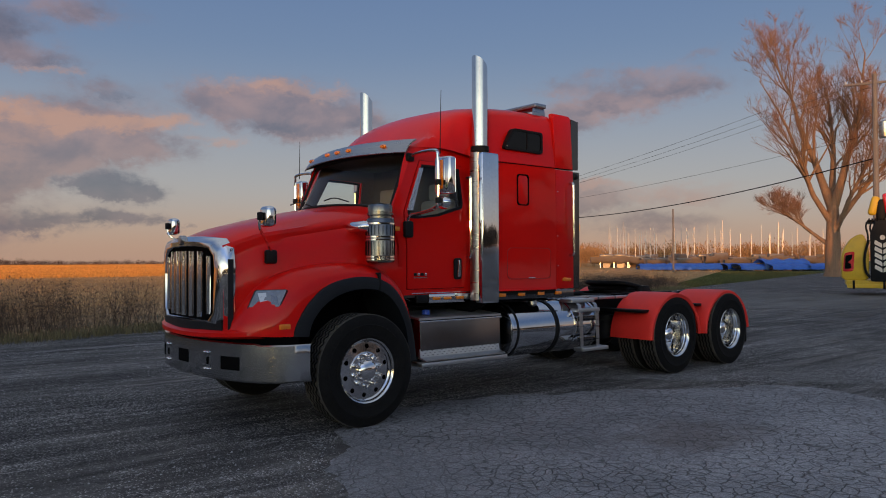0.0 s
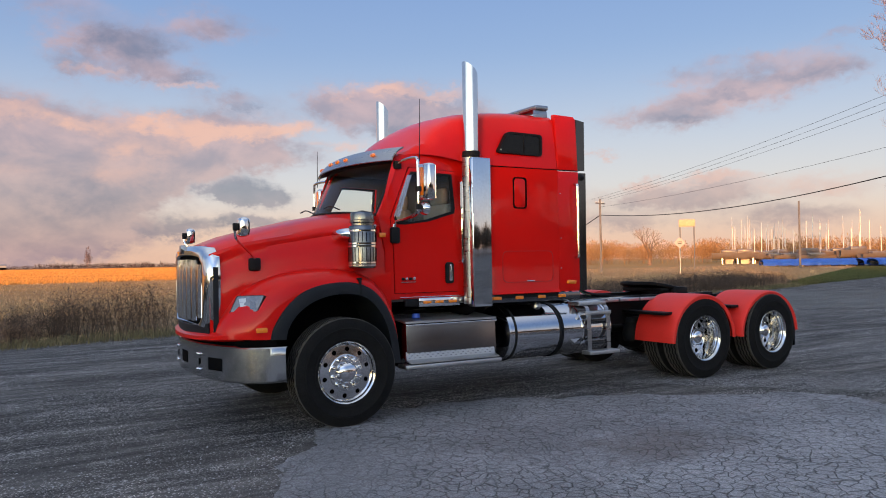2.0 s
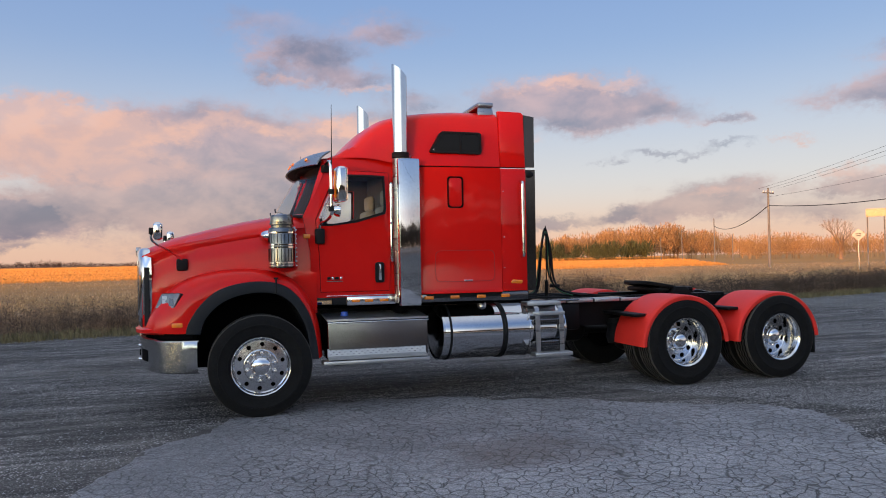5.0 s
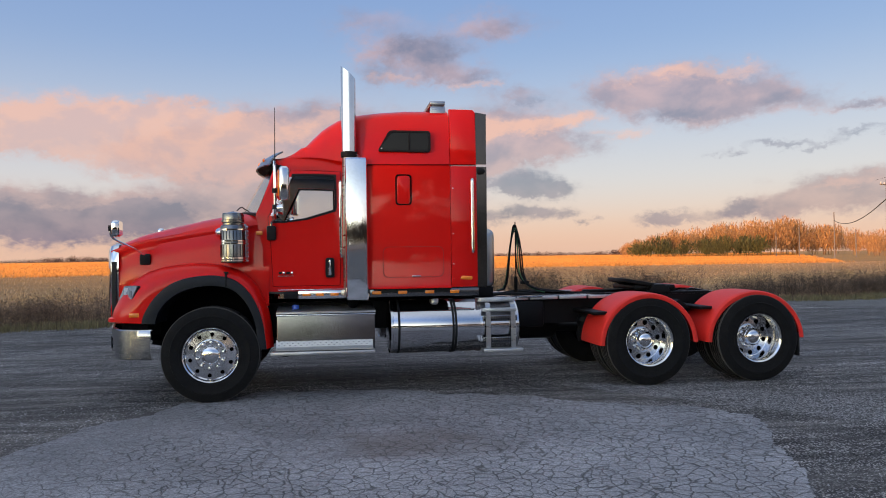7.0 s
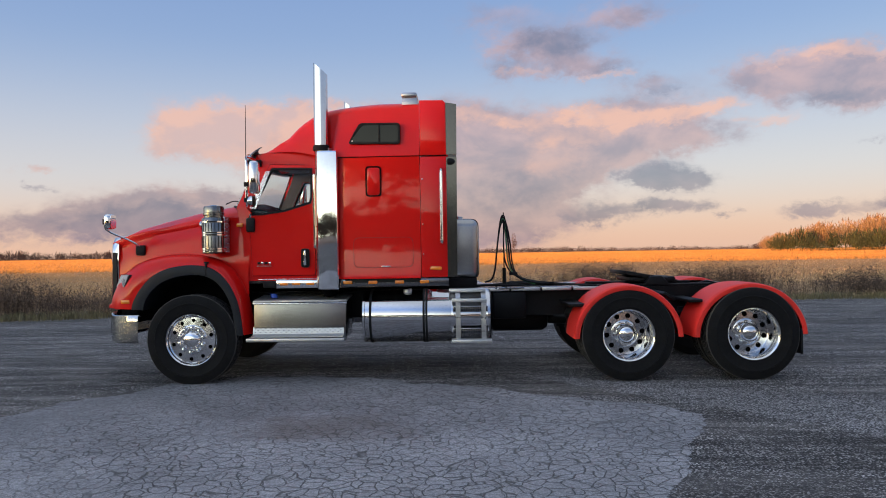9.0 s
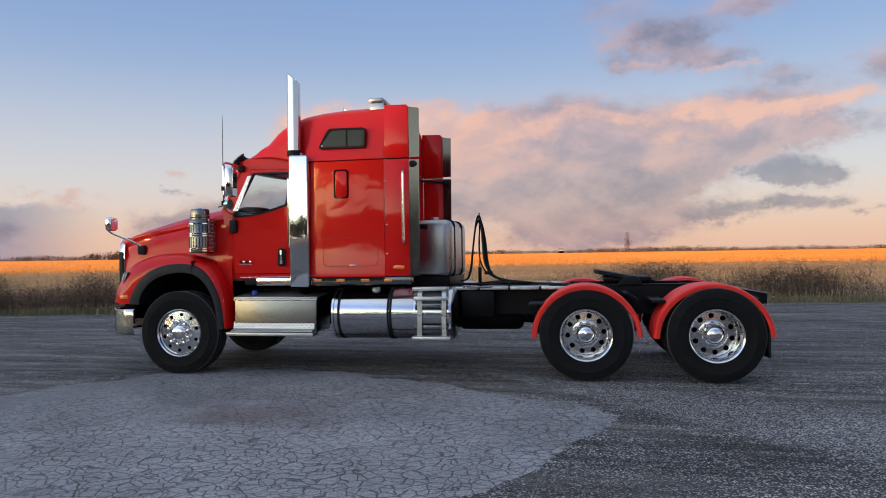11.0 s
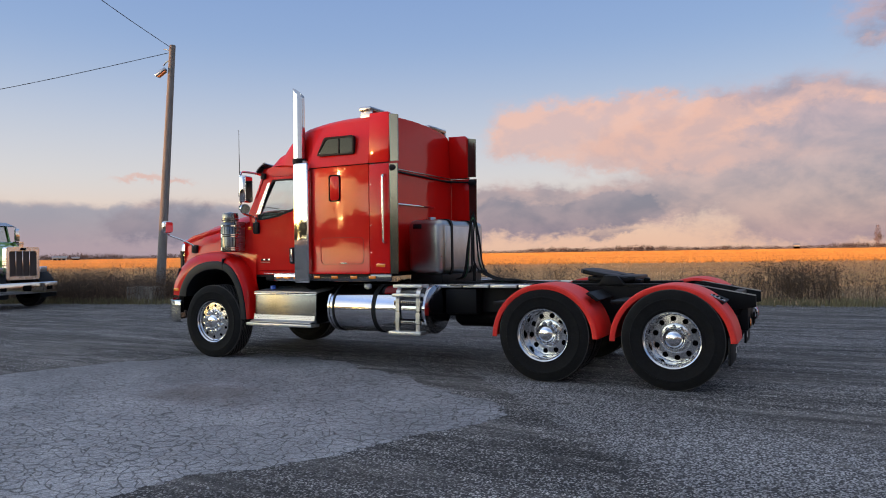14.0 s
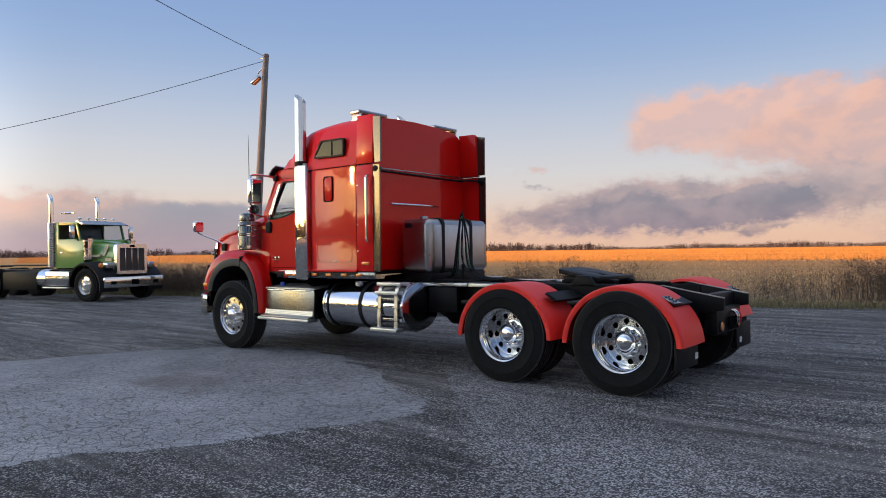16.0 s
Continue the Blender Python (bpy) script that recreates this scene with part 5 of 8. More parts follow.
    for k in range(9):
        part("strap_bolt", rod(B(), (0.336, s * 1.0, 1.47 + 0.045 * k), (0.358, s * 1.0, 1.47 + 0.045 * k), 0.008, 8), CHROME, can)
    for k in range(16):
        a = radians(150 + 16 * k) if s < 0 else radians(-30 + 16 * k)
        cx2, cy2 = ac.x + 0.129 * math.cos(a), ac.y + 0.129 * math.sin(a)
        part("screen_slot", rod(rod(B(), (cx2, cy2, 1.515), (cx2, cy2, 1.64), 0.004, 6), (cx2, cy2, 1.695), (cx2, cy2, 1.785), 0.004, 6), DARK, can)
    part("canister_bracket", block(B(), 0.318, 0.338, *sorted((s * 0.90, s * 1.07)), 1.46, 1.86, 0.004), STEEL, can)
    part("intake_duct", pipe(B(), [(0.12, s * 1.02, 1.775), (0.075, s * 0.99, 1.775), (0.05, s * 0.94, 1.77), (0.045, s * 0.80, 1.77)], 0.055, 14), CHROME, can, "chrome intake elbow")

# roof of the cab with the raised fairing behind it
ROOF = ((0.58, 2.565, 0.73), (0.68, 2.59, 0.78), (0.82, 2.655, 0.85), (0.92, 2.745, 0.88), (1.03, 2.86, 0.90), (1.16, 2.98, 0.925), (1.32, 3.075, 0.95), (1.50, 3.125, 0.985), (1.75, 3.155, 1.02), (2.05, 3.175, 1.035), (2.53, 3.18, 1.04))


def roof_row(x):
    zt, hw = along(ROOF, x)
    base = 2.49 + 0.09 * sm(1.62, 1.0, x)
    side = hw + (cab_y(2.55) - hw) * sm(1.5, 0.9, x) * 0.6 if x < 1.5 else 1.055
    k = min(0.16, (zt - base) * 0.5)
    half = [(0.0, zt), (hw * 0.35, zt - 0.008), (hw * 0.62, zt - 0.03), (hw * 0.80, zt - 0.06), (hw * 0.91, zt - 0.10 if zt - base > 0.2 else zt - k * 0.5), (hw * 0.965, zt - 0.16 if zt - base > 0.25 else zt - k * 0.8), (hw * 0.985, (zt - 0.16) * 0.5 + base * 0.5 if zt - base > 0.25 else base + k * 0.6), (max(hw, side) if x > 1.5 else hw, base + 0.01)]
    return [Vector((x, -y, z)) for y, z in reversed(half)] + [Vector((x, y, z)) for y, z in half[1:]]


xs = [0.58 + 0.0425 * i for i in range(9)] + [0.96 + 0.06 * i for i in range(12)] + [1.7 + 0.12 * i for i in range(7)] + [2.525]
fairing = part("roof_fairing", skin(B(), [roof_row(x) for x in xs], cap=False), RED, truck, "red streamlined roof fairing", 45)
part("headliner", block(B(), 0.60, 1.60, -0.82, 0.82, 2.535, 2.56, 0.01), DARK_TRIM, truck)

# windscreen, curved, with pillars and cowl
bot = lambda y: Vector((0.20 + 0.25 * (abs(y) / 0.80) ** 2.0, y * 1.09, 2.02 - 0.05 * (abs(y) / 0.8) ** 2))
top = lambda y: Vector((0.50 + 0.155 * (abs(y) / 0.76) ** 2.2, y * 1.035, 2.53 - 0.015 * (abs(y) / 0.76) ** 2))
ys = [-0.80 + 0.1 * i for i in range(17)]
ws = part("windscreen", skin(B(), [[bot(y).lerp(top(y), f) for y in ys] for f in (0.0, 0.25, 0.5, 0.75, 1.0)]), GLASS, truck, "curved clear windscreen with black edge", 60)
ws.visible_shadow = False
bm = B()
pipe(bm, [bot(y) + Vector((-0.004, 0, 0)) for y in ys], 0.018, 6, 1)
pipe(bm, [top(y) + Vector((-0.004, 0, 0)) for y in ys], 0.022, 6, 1)
for s in (-1, 1):
    pipe(bm, [bot(0.80 * s), top(0.80 * s)], 0.024, 6, 0)
part("windscreen_seal", bm, BLACK, ws)
for s in (-1, 1):
    rows = [[bot(s * 0.79).lerp(top(s * 0.79), f) + Vector((-0.012, 0, 0)), bot(s * 0.79).lerp(top(s * 0.79), f) + Vector((0.02, s * 0.05, 0)), Vector((0.45 + 0.20 * f, s * (cab_y(2.0 + 0.58 * f) + 0.002), 1.97 + 0.60 * f)), Vector((0.53 + 0.20 * f, s * (cab_y(2.0 + 0.58 * f) + 0.002), 1.97 + 0.60 * f))] for f in np.linspace(0, 1, 6)]
    part("windscreen_pillar", skin(B(), rows), RED, truck, smooth=50)
part("cowl", skin(B(), [[(0.33 + 0.22 * (abs(y) / 0.9) ** 2, y, 1.985 - 0.05 * (abs(y) / 0.9) ** 2) for y in np.linspace(-0.90, 0.90, 19)], [(0.20 + 0.26 * (abs(y) / 0.80) ** 2, y * 0.9, 2.03 - 0.05 * (abs(y) / 0.9) ** 2) for y in np.linspace(-0.90, 0.90, 19)], [(0.60, y, 1.96) for y in np.linspace(-0.90, 0.90, 19)]]), BLACK, truck)
for s in (-0.55, 0.15):
    part("wiper", pipe(B(), [(0.19, s, 2.035), (0.205, s + 0.28, 2.10), (0.225, s + 0.5, 2.08)], 0.007, 6), BLACK, truck)
# sun visor with amber lamps
vis = lambda y, f: Vector((0.365 + 0.20 * (abs(y) / 0.90) ** 2.4 + 0.15 * f ** 1.3, y * (1.03 - 0.03 * f), 2.520 + 0.145 * f - 0.012 * (abs(y) / 0.90) ** 2 + 0.014 * math.sin(math.pi * f)))
visor = part("sun_visor", skin(B(), [[vis(y, f) for y in np.linspace(-0.91, 0.91, 25)] for f in (0.0, 0.33, 0.66, 1.0)], thick=0.014), STEEL, truck, "stainless steel sun visor with amber lamps", 50)
for y in (-0.66, -0.20, 0.0, 0.20, 0.66):
    p = vis(y, 0.38)
    part("visor_lamp", lathe(B(), [(0.0, -0.020), (0.020, -0.016), (0.028, -0.004), (0.030, 0.006), (0.0, 0.006)], 18, Matrix.Translation(p + Vector((0.002, 0, 0.004))) @ Euler((radians(0), 0, radians(-90))).to_matrix().to_4x4() @ Matrix.Diagonal((1.5, 1, 0.8, 1))), AMBER, visor)
part("visor_underside", skin(B(), [[vis(y, 0.15) + Vector((0, 0, -0.02)) for y in np.linspace(-0.89, 0.89, 21)], [Vector((0.66, y * 0.9, 2.545)) for y in np.linspace(-0.89, 0.89, 21)]]), BLACK, visor)

# cab interior
part("dashboard", block(B(), 0.42, 0.72, -0.80, 0.80, 1.62, 1.93, 0.05, 3), DARK_TRIM, truck)
wheel_m = Matrix.Translation((0.86, -0.45, 1.86)) @ Euler((0, radians(-28), 0)).to_matrix().to_4x4() @ Euler((math.pi / 2, 0, 0)).to_matrix().to_4x4()
bm = B()
lathe(bm, [(0.215 + 0.014 * math.cos(a), 0.014 * math.sin(a)) for a in np.linspace(0, 2 * math.pi, 9)[:-1]], 36, wheel_m, close=True)
for a in (0.5, 2.64, 4.71):
    rod(bm, wheel_m @ Vector((0, 0, 0)), wheel_m @ Vector((0.21 * math.cos(a), 0, 0.21 * math.sin(a))), 0.012, 8)
part("steering_wheel", bm, DARK_TRIM, truck)
part("steering_column", rod(B(), (0.86, -0.45, 1.85), (0.60, -0.45, 1.55), 0.035), DARK_TRIM, truck)
for y in (-0.45, 0.45):
    seat = part("seat", block(B(), 0.95, 1.42, y - 0.24, y + 0.24, 1.42, 1.58, 0.05, 3), GREY_TRIM, truck, "grey cloth cab seat")
    bm = block(B(), 1.33, 1.46, y - 0.23, y + 0.23, 1.55, 2.12, 0.05, 3)
    block(bm, 1.37, 1.46, y - 0.14, y + 0.14, 2.12, 2.30, 0.04, 3)
    part("backrest", bm, GREY_TRIM, seat)
    part("seat_base", block(B(), 1.02, 1.36, y - 0.18, y + 0.18, 1.16, 1.43, 0.02), DARK_TRIM, seat)

# sleeper box
SLX0, SLX1, SLW = 1.50, 2.525, 1.06
bm = B()
outline = [(1.50, -0.93), (1.60, -1.02), (1.70, -SLW), (SLX1, -SLW), (SLX1, SLW), (1.70, SLW), (1.60, 1.02), (1.50, 0.93)]
rows = []
for z, o in ((1.145, -0.03), (1.16, -0.008), (1.19, 0.0), (1.60, 0.004), (2.10, 0.004), (2.47, 0.0), (2.50, -0.004)):
    rows.append([Vector((x, y + math.copysign(o, y), z)) for x, y in outline + outline[:1]])
sleeper = part("sleeper", skin(bm, rows, cap=False), RED, truck, "red sleeper compartment", 30)
part("sleeper_floor", slab(B(), outline, "z", 1.10, 1.16), CHASSIS, sleeper)
back_top = [p for p in roof_row(2.525)]
bm = B()
bm.faces.new([bm.verts.new(p + Vector((0.002, 0, 0))) for p in back_top])
part("fairing_back", bm, RED, sleeper, smooth=0)
part("back_seam", block(B(), SLX1, SLX1 + 0.014, -1.03, 1.03, 2.482, 2.496, 0.003), STEEL, sleeper)
part("back_strip", block(B(), SLX1, SLX1 + 0.03, -0.50, 0.52, 2.02, 2.045, 0.008), CHROME, sleeper)
part("back_pipe", pipe(B(), [(SLX1 + 0.03, -0.8, 2.455), (SLX1 + 0.035, 0.2, 2.44), (SLX1 + 0.03, 0.98, 2.43)], 0.014), BLACK, sleeper)
for s in (-1, 1):
    yo = lambda a, b2: sorted((s * a, s * b2))
    part("roof_seam", block(B(), 1.56, 2.82, *yo(1.052, 1.066), 2.484, 2.494, 0.0), DARK, sleeper)
    # upper side window
    WIN = rounded([(1.735, 2.635), (2.315, 2.625), (2.315, 2.86), (1.865, 2.865)], 0.04)
    wob = part("sleeper_window", frame_ring(B(), WIN, inset(WIN, 0.022), "y", *yo(1.02, 1.072)), BLACK, sleeper, "tinted sliding window with black frame")
    part("window_pane", slab(B(), inset(WIN, 0.018), "y", *yo(1.02, 1.060)), TINTED, wob, smooth=0)
    part("window_bar", block(B(), 2.075, 2.095, *yo(1.03, 1.068), 2.645, 2.845, 0.003), BLACK, wob)
    part("window_sticker", block(B(), 1.775, 1.79, *yo(1.059, 1.064), 2.66, 2.675, 0), WHITE_PLASTIC, wob)
    # small hatch, luggage door, marker
    HAT = rounded([(1.925, 2.05), (2.10, 2.05), (2.10, 2.385), (1.925, 2.385)], 0.04)
    part("vent_hatch", frame_ring(B(), HAT, inset(HAT, 0.013), "y", *yo(1.055, 1.074)), DARK, sleeper)
    part("vent_panel", slab(B(), inset(HAT, 0.017), "y", *yo(1.05, 1.071), 0.005), RED, sleeper)
    LUG = rounded([(1.78, 1.265), (2.445, 1.265), (2.445, 1.60), (1.78, 1.60)], 0.07, 6)
    part("luggage_door", frame_ring(B(), LUG, inset(LUG, 0.006), "y", *yo(1.058, 1.0655)), mat("dark_red_gap", (0.34, 0.006, 0.006), 0.6) if s < 0 else bpy.data.materials["dark_red_gap"], sleeper)
    part("luggage_latch", block(B(), 2.09, 2.19, *yo(1.060, 1.073), 1.272, 1.284, 0.003), CHROME, sleeper)
    part("side_marker", slab(B(), rounded([(2.62, 1.235), (2.75, 1.225), (2.76, 1.265), (2.64, 1.275)], 0.015), "y", *yo(1.06, 1.08), 0.006), AMBER, sleeper, "amber side marker")
    for k in range(8):
        part("panel_rivet", lathe(B(), [(0.009, 0), (0.007, -0.006), (0, -0.007)], 8, Matrix.Translation((2.555, s * 1.062, 1.24 + 0.165 * k)) @ Euler((0, 0, 0 if s < 0 else math.pi)).to_matrix().to_4x4()), CHROME if k in (1, 3, 6) else RED, sleeper)
    for k in range(5):
        part("panel_rivet", lathe(B(), [(0.008, 0), (0.006, -0.005), (0, -0.006)], 8, Matrix.Translation((1.66 + 0.0 * k, s * 1.058, 1.35 + 0.24 * k)) @ Euler((0, 0, 0 if s < 0 else math.pi)).to_matrix().to_4x4()), RED, sleeper)
    # skirt with marker lamps
    skirt = part("sleeper_skirt", block(B(), 1.63, 2.83, *yo(1.03, 1.052), 1.055, 1.14, 0.006), BOX_STEEL, truck, "steel skirt with four amber marker lamps")
    for x in (1.71, 1.99, 2.285, 2.56):
        part("marker_lamp", block(B(), x - 0.05, x + 0.05, *yo(1.050, 1.070), 1.085, 1.122, 0.008), AMBER, skirt)
    # side extender: lower panel, upper panel and rubber edge, trailing behind the back wall
    part("side_extender", block(B(), 2.53, 2.82, *yo(1.035, 1.060), 1.15, 2.478, 0.006), RED, truck, "red side fairing behind the sleeper")
    bm = slab(B(), [(2.53, 2.49), (2.82, 2.49), (2.82, 3.075), (2.79, 3.105), (2.53, 3.11)], "y", *yo(0.985, 1.060), 0.012)
    for v in bm.verts:
        if v.co.z > 2.6:
            v.co.y -= s * 0.03 * (v.co.z - 2.6) / 0.5
    part("upper_extender", bm, RED, truck)
    part("extender_edge", slab(B(), [(2.82, 1.15), (2.925, 1.15), (2.935, 2.47), (2.82, 2.47)], "y", *yo(1.03, 1.052)), GLOSS_BLACK, truck, "black fairing edge behind the sleeper", 0)
    part("extender_edge", slab(B(), [(2.82, 2.50), (2.935, 2.50), (2.94, 3.055), (2.82, 3.075)], "y", *yo(1.01, 1.035)), GLOSS_BLACK, truck, smooth=0)
    part("extender_strut", pipe(B(), [(2.53, s * 0.85, 2.44), (2.70, s * 1.00, 2.43), (2.86, s * 1.03, 2.42)], 0.014), BLACK, truck)
    part("work_lamp", lathe(B(), [(0.0, -0.05), (0.035, -0.045), (0.05, -0.01), (0.05, 0.03), (0.03, 0.05), (0.0, 0.052)], 18, Matrix.Translation((2.87, s * 1.02, 2.42)) @ Euler((0, 0, math.pi / 2)).to_matrix().to_4x4()), BLACK, truck, "round black work lamp")
    part("grab_rail", pipe(B(), [(2.76, s * 1.06, 2.34), (2.76, s * 1.115, 2.33), (2.76, s * 1.115, 2.28), (2.76, s * 1.115, 1.58), (2.76, s * 1.115, 1.53), (2.76, s * 1.06, 1.52)], 0.017), POLISHED, truck, "polished grab rail on the sleeper side")
    # warning lamp bars on the roof
    bar = part("roof_light_bar", block(B(), 2.33, 2.50, *yo(0.50, 0.96), 3.165, 3.215, 0.012), STEEL, truck, "low grey roof light bar on a steel bracket")
    part("light_bar_lens", block(B(), 2.325, 2.505, *yo(0.52, 0.94), 3.178, 3.202, 0.008), CLEAR, bar)
    part("light_bar_bracket", slab(B(), [(2.33, 3.04), (2.52, 3.03), (2.50, 3.165), (2.34, 3.165)], "y", *yo(0.90, 0.93), 0.004), STEEL, bar)
    part("light_bar_foot", block(B(), 2.38, 2.46, *yo(0.54, 0.57), 3.06, 3.17, 0.004), STEEL, bar)
    # exhaust stack with mitred top and heat shield
    sx, sy, r = (1.432, -1.035, 0.079) if s < 0 else (1.46, 0.94, 0.079)
    bm = B()
    seg, ring0, ring1, ring2 = 32, [], [], []
    for k in range(seg):
        a = 2 * math.pi * k / seg
        x, y = sx + r * math.cos(a), sy + r * math.sin(a)
        zt = 3.555 - 0.14 * (math.cos(a) + 1) / 2
        ring0.append(bm.verts.new((x, y, 2.60))), ring1.append(bm.verts.new((x, y, zt)))
        ring2.append(bm.verts.new((sx + (r - 0.006) * math.cos(a), sy + (r - 0.006) * math.sin(a), zt - 0.001)))
    low = [bm.verts.new((v.co.x, v.co.y, v.co.z - 0.45)) for v in ring2]
    for k in range(seg):
        j = (k + 1) % seg
        for A, C in ((ring0, ring1), (ring1, ring2), (ring2, low)):
            bm.faces.new((A[k], A[j], C[j], C[k]))
    bm.faces.new(low)
    stack = part("exhaust_pipe", bm, POLISHED, truck, "chrome exhaust stack with a slanted cut top", 50)
    part("stack_clamp", lathe(B(), [(0.083, -0.03), (0.09, -0.025), (0.09, 0.025), (0.083, 0.03)], 32, Matrix.Translation((sx, sy, 2.60)) @ up, close=True), BLACK, stack)
    part("muffler", rod(B(), (sx + 0.02, s * 1.0, 1.06), (sx + 0.02, s * 1.0, 2.60), 0.095, 28), STEEL, stack)
    rows = []
    for z in (1.035, 1.06, 2.54, 2.56):
        e = 0.004 if z in (1.035, 2.56) else 0.0
        rows.append([(1.382 + e, s * 1.02, z), (1.384 + e, s * (1.105 - e), z), (1.395 + e, s * (1.118 - e), z), (1.50, s * (1.124 - e), z), (1.608 - e, s * (1.118 - e), z), (1.620 - e, s * (1.105 - e), z), (1.622 - e, s * 1.04, z)])
    part("heat_shield", skin(B(), rows, thick=0.004), CHROME, stack, "mirror-bright heat shield", 40)
    part("exhaust_elbow", pipe(B(), [(sx + 0.03, s * 0.97, 1.10), (sx + 0.03, s * 0.94, 1.02), (sx + 0.03, s * 0.85, 0.985), (sx + 0.03, s * 0.55, 0.97)], 0.06, 14), DARK, stack)
    # battery box with tread-plate steps
    box = part("battery_box", slab(B(), rounded([(s * 1.06, 0.555), (s * 1.045, 0.885), (s * 1.02, 0.905), (s * 0.62, 0.93), (s * 0.62, 0.50), (s * 1.05, 0.50)], 0.015, 3), "x", 0.65, 1.685, 0.006), BOX_STEEL, truck, "brushed steel battery box with tread-plate steps")
    part("box_lid", slab(B(), [(s * 1.055, 0.895), (s * 1.055, 0.915), (s * 0.62, 0.955), (s * 0.62, 0.935)], "x", 0.64, 1.695, 0.004), PLATE, box)
    part("lid_trim", block(B(), 0.64, 1.695, *yo(1.048, 1.066), 0.872, 0.886, 0.003), CHROME, box)
    tread = part("tread_plate", slab(B(), [(s * 1.055, 0.62), (s * 1.07, 0.545), (s * 1.15, 0.525), (s * 1.15, 0.515), (s * 1.04, 0.53), (s * 1.045, 0.62)], "x", 0.64, 1.66, 0.0), PLATE, box)
    tmp = B()
    for kx in range(34):
        for kz in range(3):
            if (kx + kz) % 2 == 0:
                block(tmp, 0.66 + kx * 0.029, 0.678 + kx * 0.029, *yo(1.055 + 0.006 * kz, 1.066 + 0.006 * kz), 0.600 - kz * 0.02, 0.606 - kz * 0.02, 0)
    part("tread_pattern", tmp, POLISHED, tread, smooth=0)
    part("step", block(B(), 0.585, 1.68, *yo(0.98, 1.165), 0.465, 0.505, 0.008), PLATE, box, "aluminium step along the box foot")
    part("step_bracket", block(B(), 0.70, 0.76, *yo(0.6, 1.05), 0.44, 0.50, 0.006), CHASSIS, box)
    # fuel tank with straps and ladder steps
    tm = Matrix.Translation((2.58, s * 0.755, 0.708)) @ Euler((0, 0, -math.pi / 2)).to_matrix().to_4x4()
    tank = part("fuel_tank", lathe(B(), [(0.0, -0.735), (0.15, -0.733), (0.24, -0.725), (0.29, -0.70), (0.296, -0.68), (0.296, 0.68), (0.29, 0.70), (0.24, 0.725), (0.15, 0.733), (0.0, 0.735)], 56, tm), TANK_ALU, truck, "polished cylindrical fuel tank with straps and step")
    for x in (1.875, 1.95, 2.545, 2.575, 2.86, 3.24):
        rr = 0.301 if x in (1.875, 3.24) else 0.304
        part("tank_strap", lathe(B(), [(0.296, -0.012), (rr, -0.012), (rr, 0.012), (0.296, 0.012)], 56, Matrix.Translation((x, s * 0.755, 0.708)) @ Euler((0, 0, -math.pi / 2)).to_matrix().to_4x4(), close=True), BLACK if x in (1.95, 2.545, 2.575) else POLISHED, tank)
    # discs laid over the ends to carry that reflection
    for e in (-1, 1):
        part("tank_end", lathe(B(), [(0.286, 0.704 * e), (0.24, 0.7285 * e), (0.15, 0.7365 * e), (0.0, 0.7385 * e)], 40, tm), TANK_END, tank, "dished tank end with a dark reflection in its colour")
    part("filler_cap", lathe(B(), [(0.0, -0.03), (0.045, -0.028), (0.05, 0.0), (0.05, 0.02), (0.0, 0.02)], 20, Matrix.Translation((2.36, s * 0.86, 0.99)) @ Euler((radians(-70 * s), 0, 0)).to_matrix().to_4x4()), STEEL, tank)
    for x in (2.925, 3.205):
        line = [(0.86, 1.00), (1.00, 0.985), (1.05, 0.95), (1.075, 0.85), (1.085, 0.60), (1.085, 0.45)]
        part("ladder_rail", skin(B(), [[(x - 0.026, s * a, z), (x + 0.026, s * a, z)] for a, z in line], thick=0.010), STEEL, tank, "flat grey ladder rail", 0)
        for z in (0.86, 0.58):
            part("rail_bolt", rod(B(), (x, s * 1.08, z), (x, s * 1.098, z), 0.011, 6), STEEL, tank)
    for x0, x1, a0, a1, z in ((2.83, 3.23, 0.84, 1.02, 1.005), (2.86, 3.24, 0.98, 1.09, 0.90), (2.85, 3.29, 1.03, 1.17, 0.462)):
        part("ladder_step", block(B(), x0, x1, *yo(a0, a1), z - 0.028, z + 0.012, 0.005), PLATE, tank, "aluminium grip step")
    for z in (0.80, 0.56):
        grip = part("grip_plate", block(B(), 2.87, 3.25, *yo(1.058, 1.068), z - 0.030, z + 0.030, 0.003), BOX_STEEL, tank, "drilled grip plate")
        # holes drawn as near-black discs, the dark inside put into the colour
        tmp = B()
        for kx in range(14):
            for kz in (-0.014, 0.014):
                rod(tmp, (2.89 + 0.026 * kx, s * 1.0675, z + kz), (2.89 + 0.026 * kx, s * 1.0695, z + kz), 0.009, 8)
        part("grip_holes", tmp, DARK, grip)
    # chassis deck strips and rear fenders
    for x0, x1 in ((3.02, 3.38), (3.40, 3.88), (3.90, 4.36)):
        part("deck_plate", block(B(), x0, x1, *yo(0.36, 0.66), 0.985, 1.002, 0.003), BOX_STEEL, truck)
    for x0, x1 in ((3.02, 3.20), (3.22, 3.525), (3.55, 3.885), (3.91, 4.245), (4.27, 4.60)):
        part("deck_strip", block(B(), x0, x1, *yo(0.655, 0.685), 0.962, 1.0, 0.004), PLATE, truck)
    for x, rx, a_lo in ((4.765, 0.585, 2.0), (6.075, 0.605, 3.0 if s < 0 else 16.0)):
        rows = []
        for k in range(33):
            a = radians(179 - (179 - a_lo) * k / 32)
            c0, s0 = math.cos(a), math.sin(a)
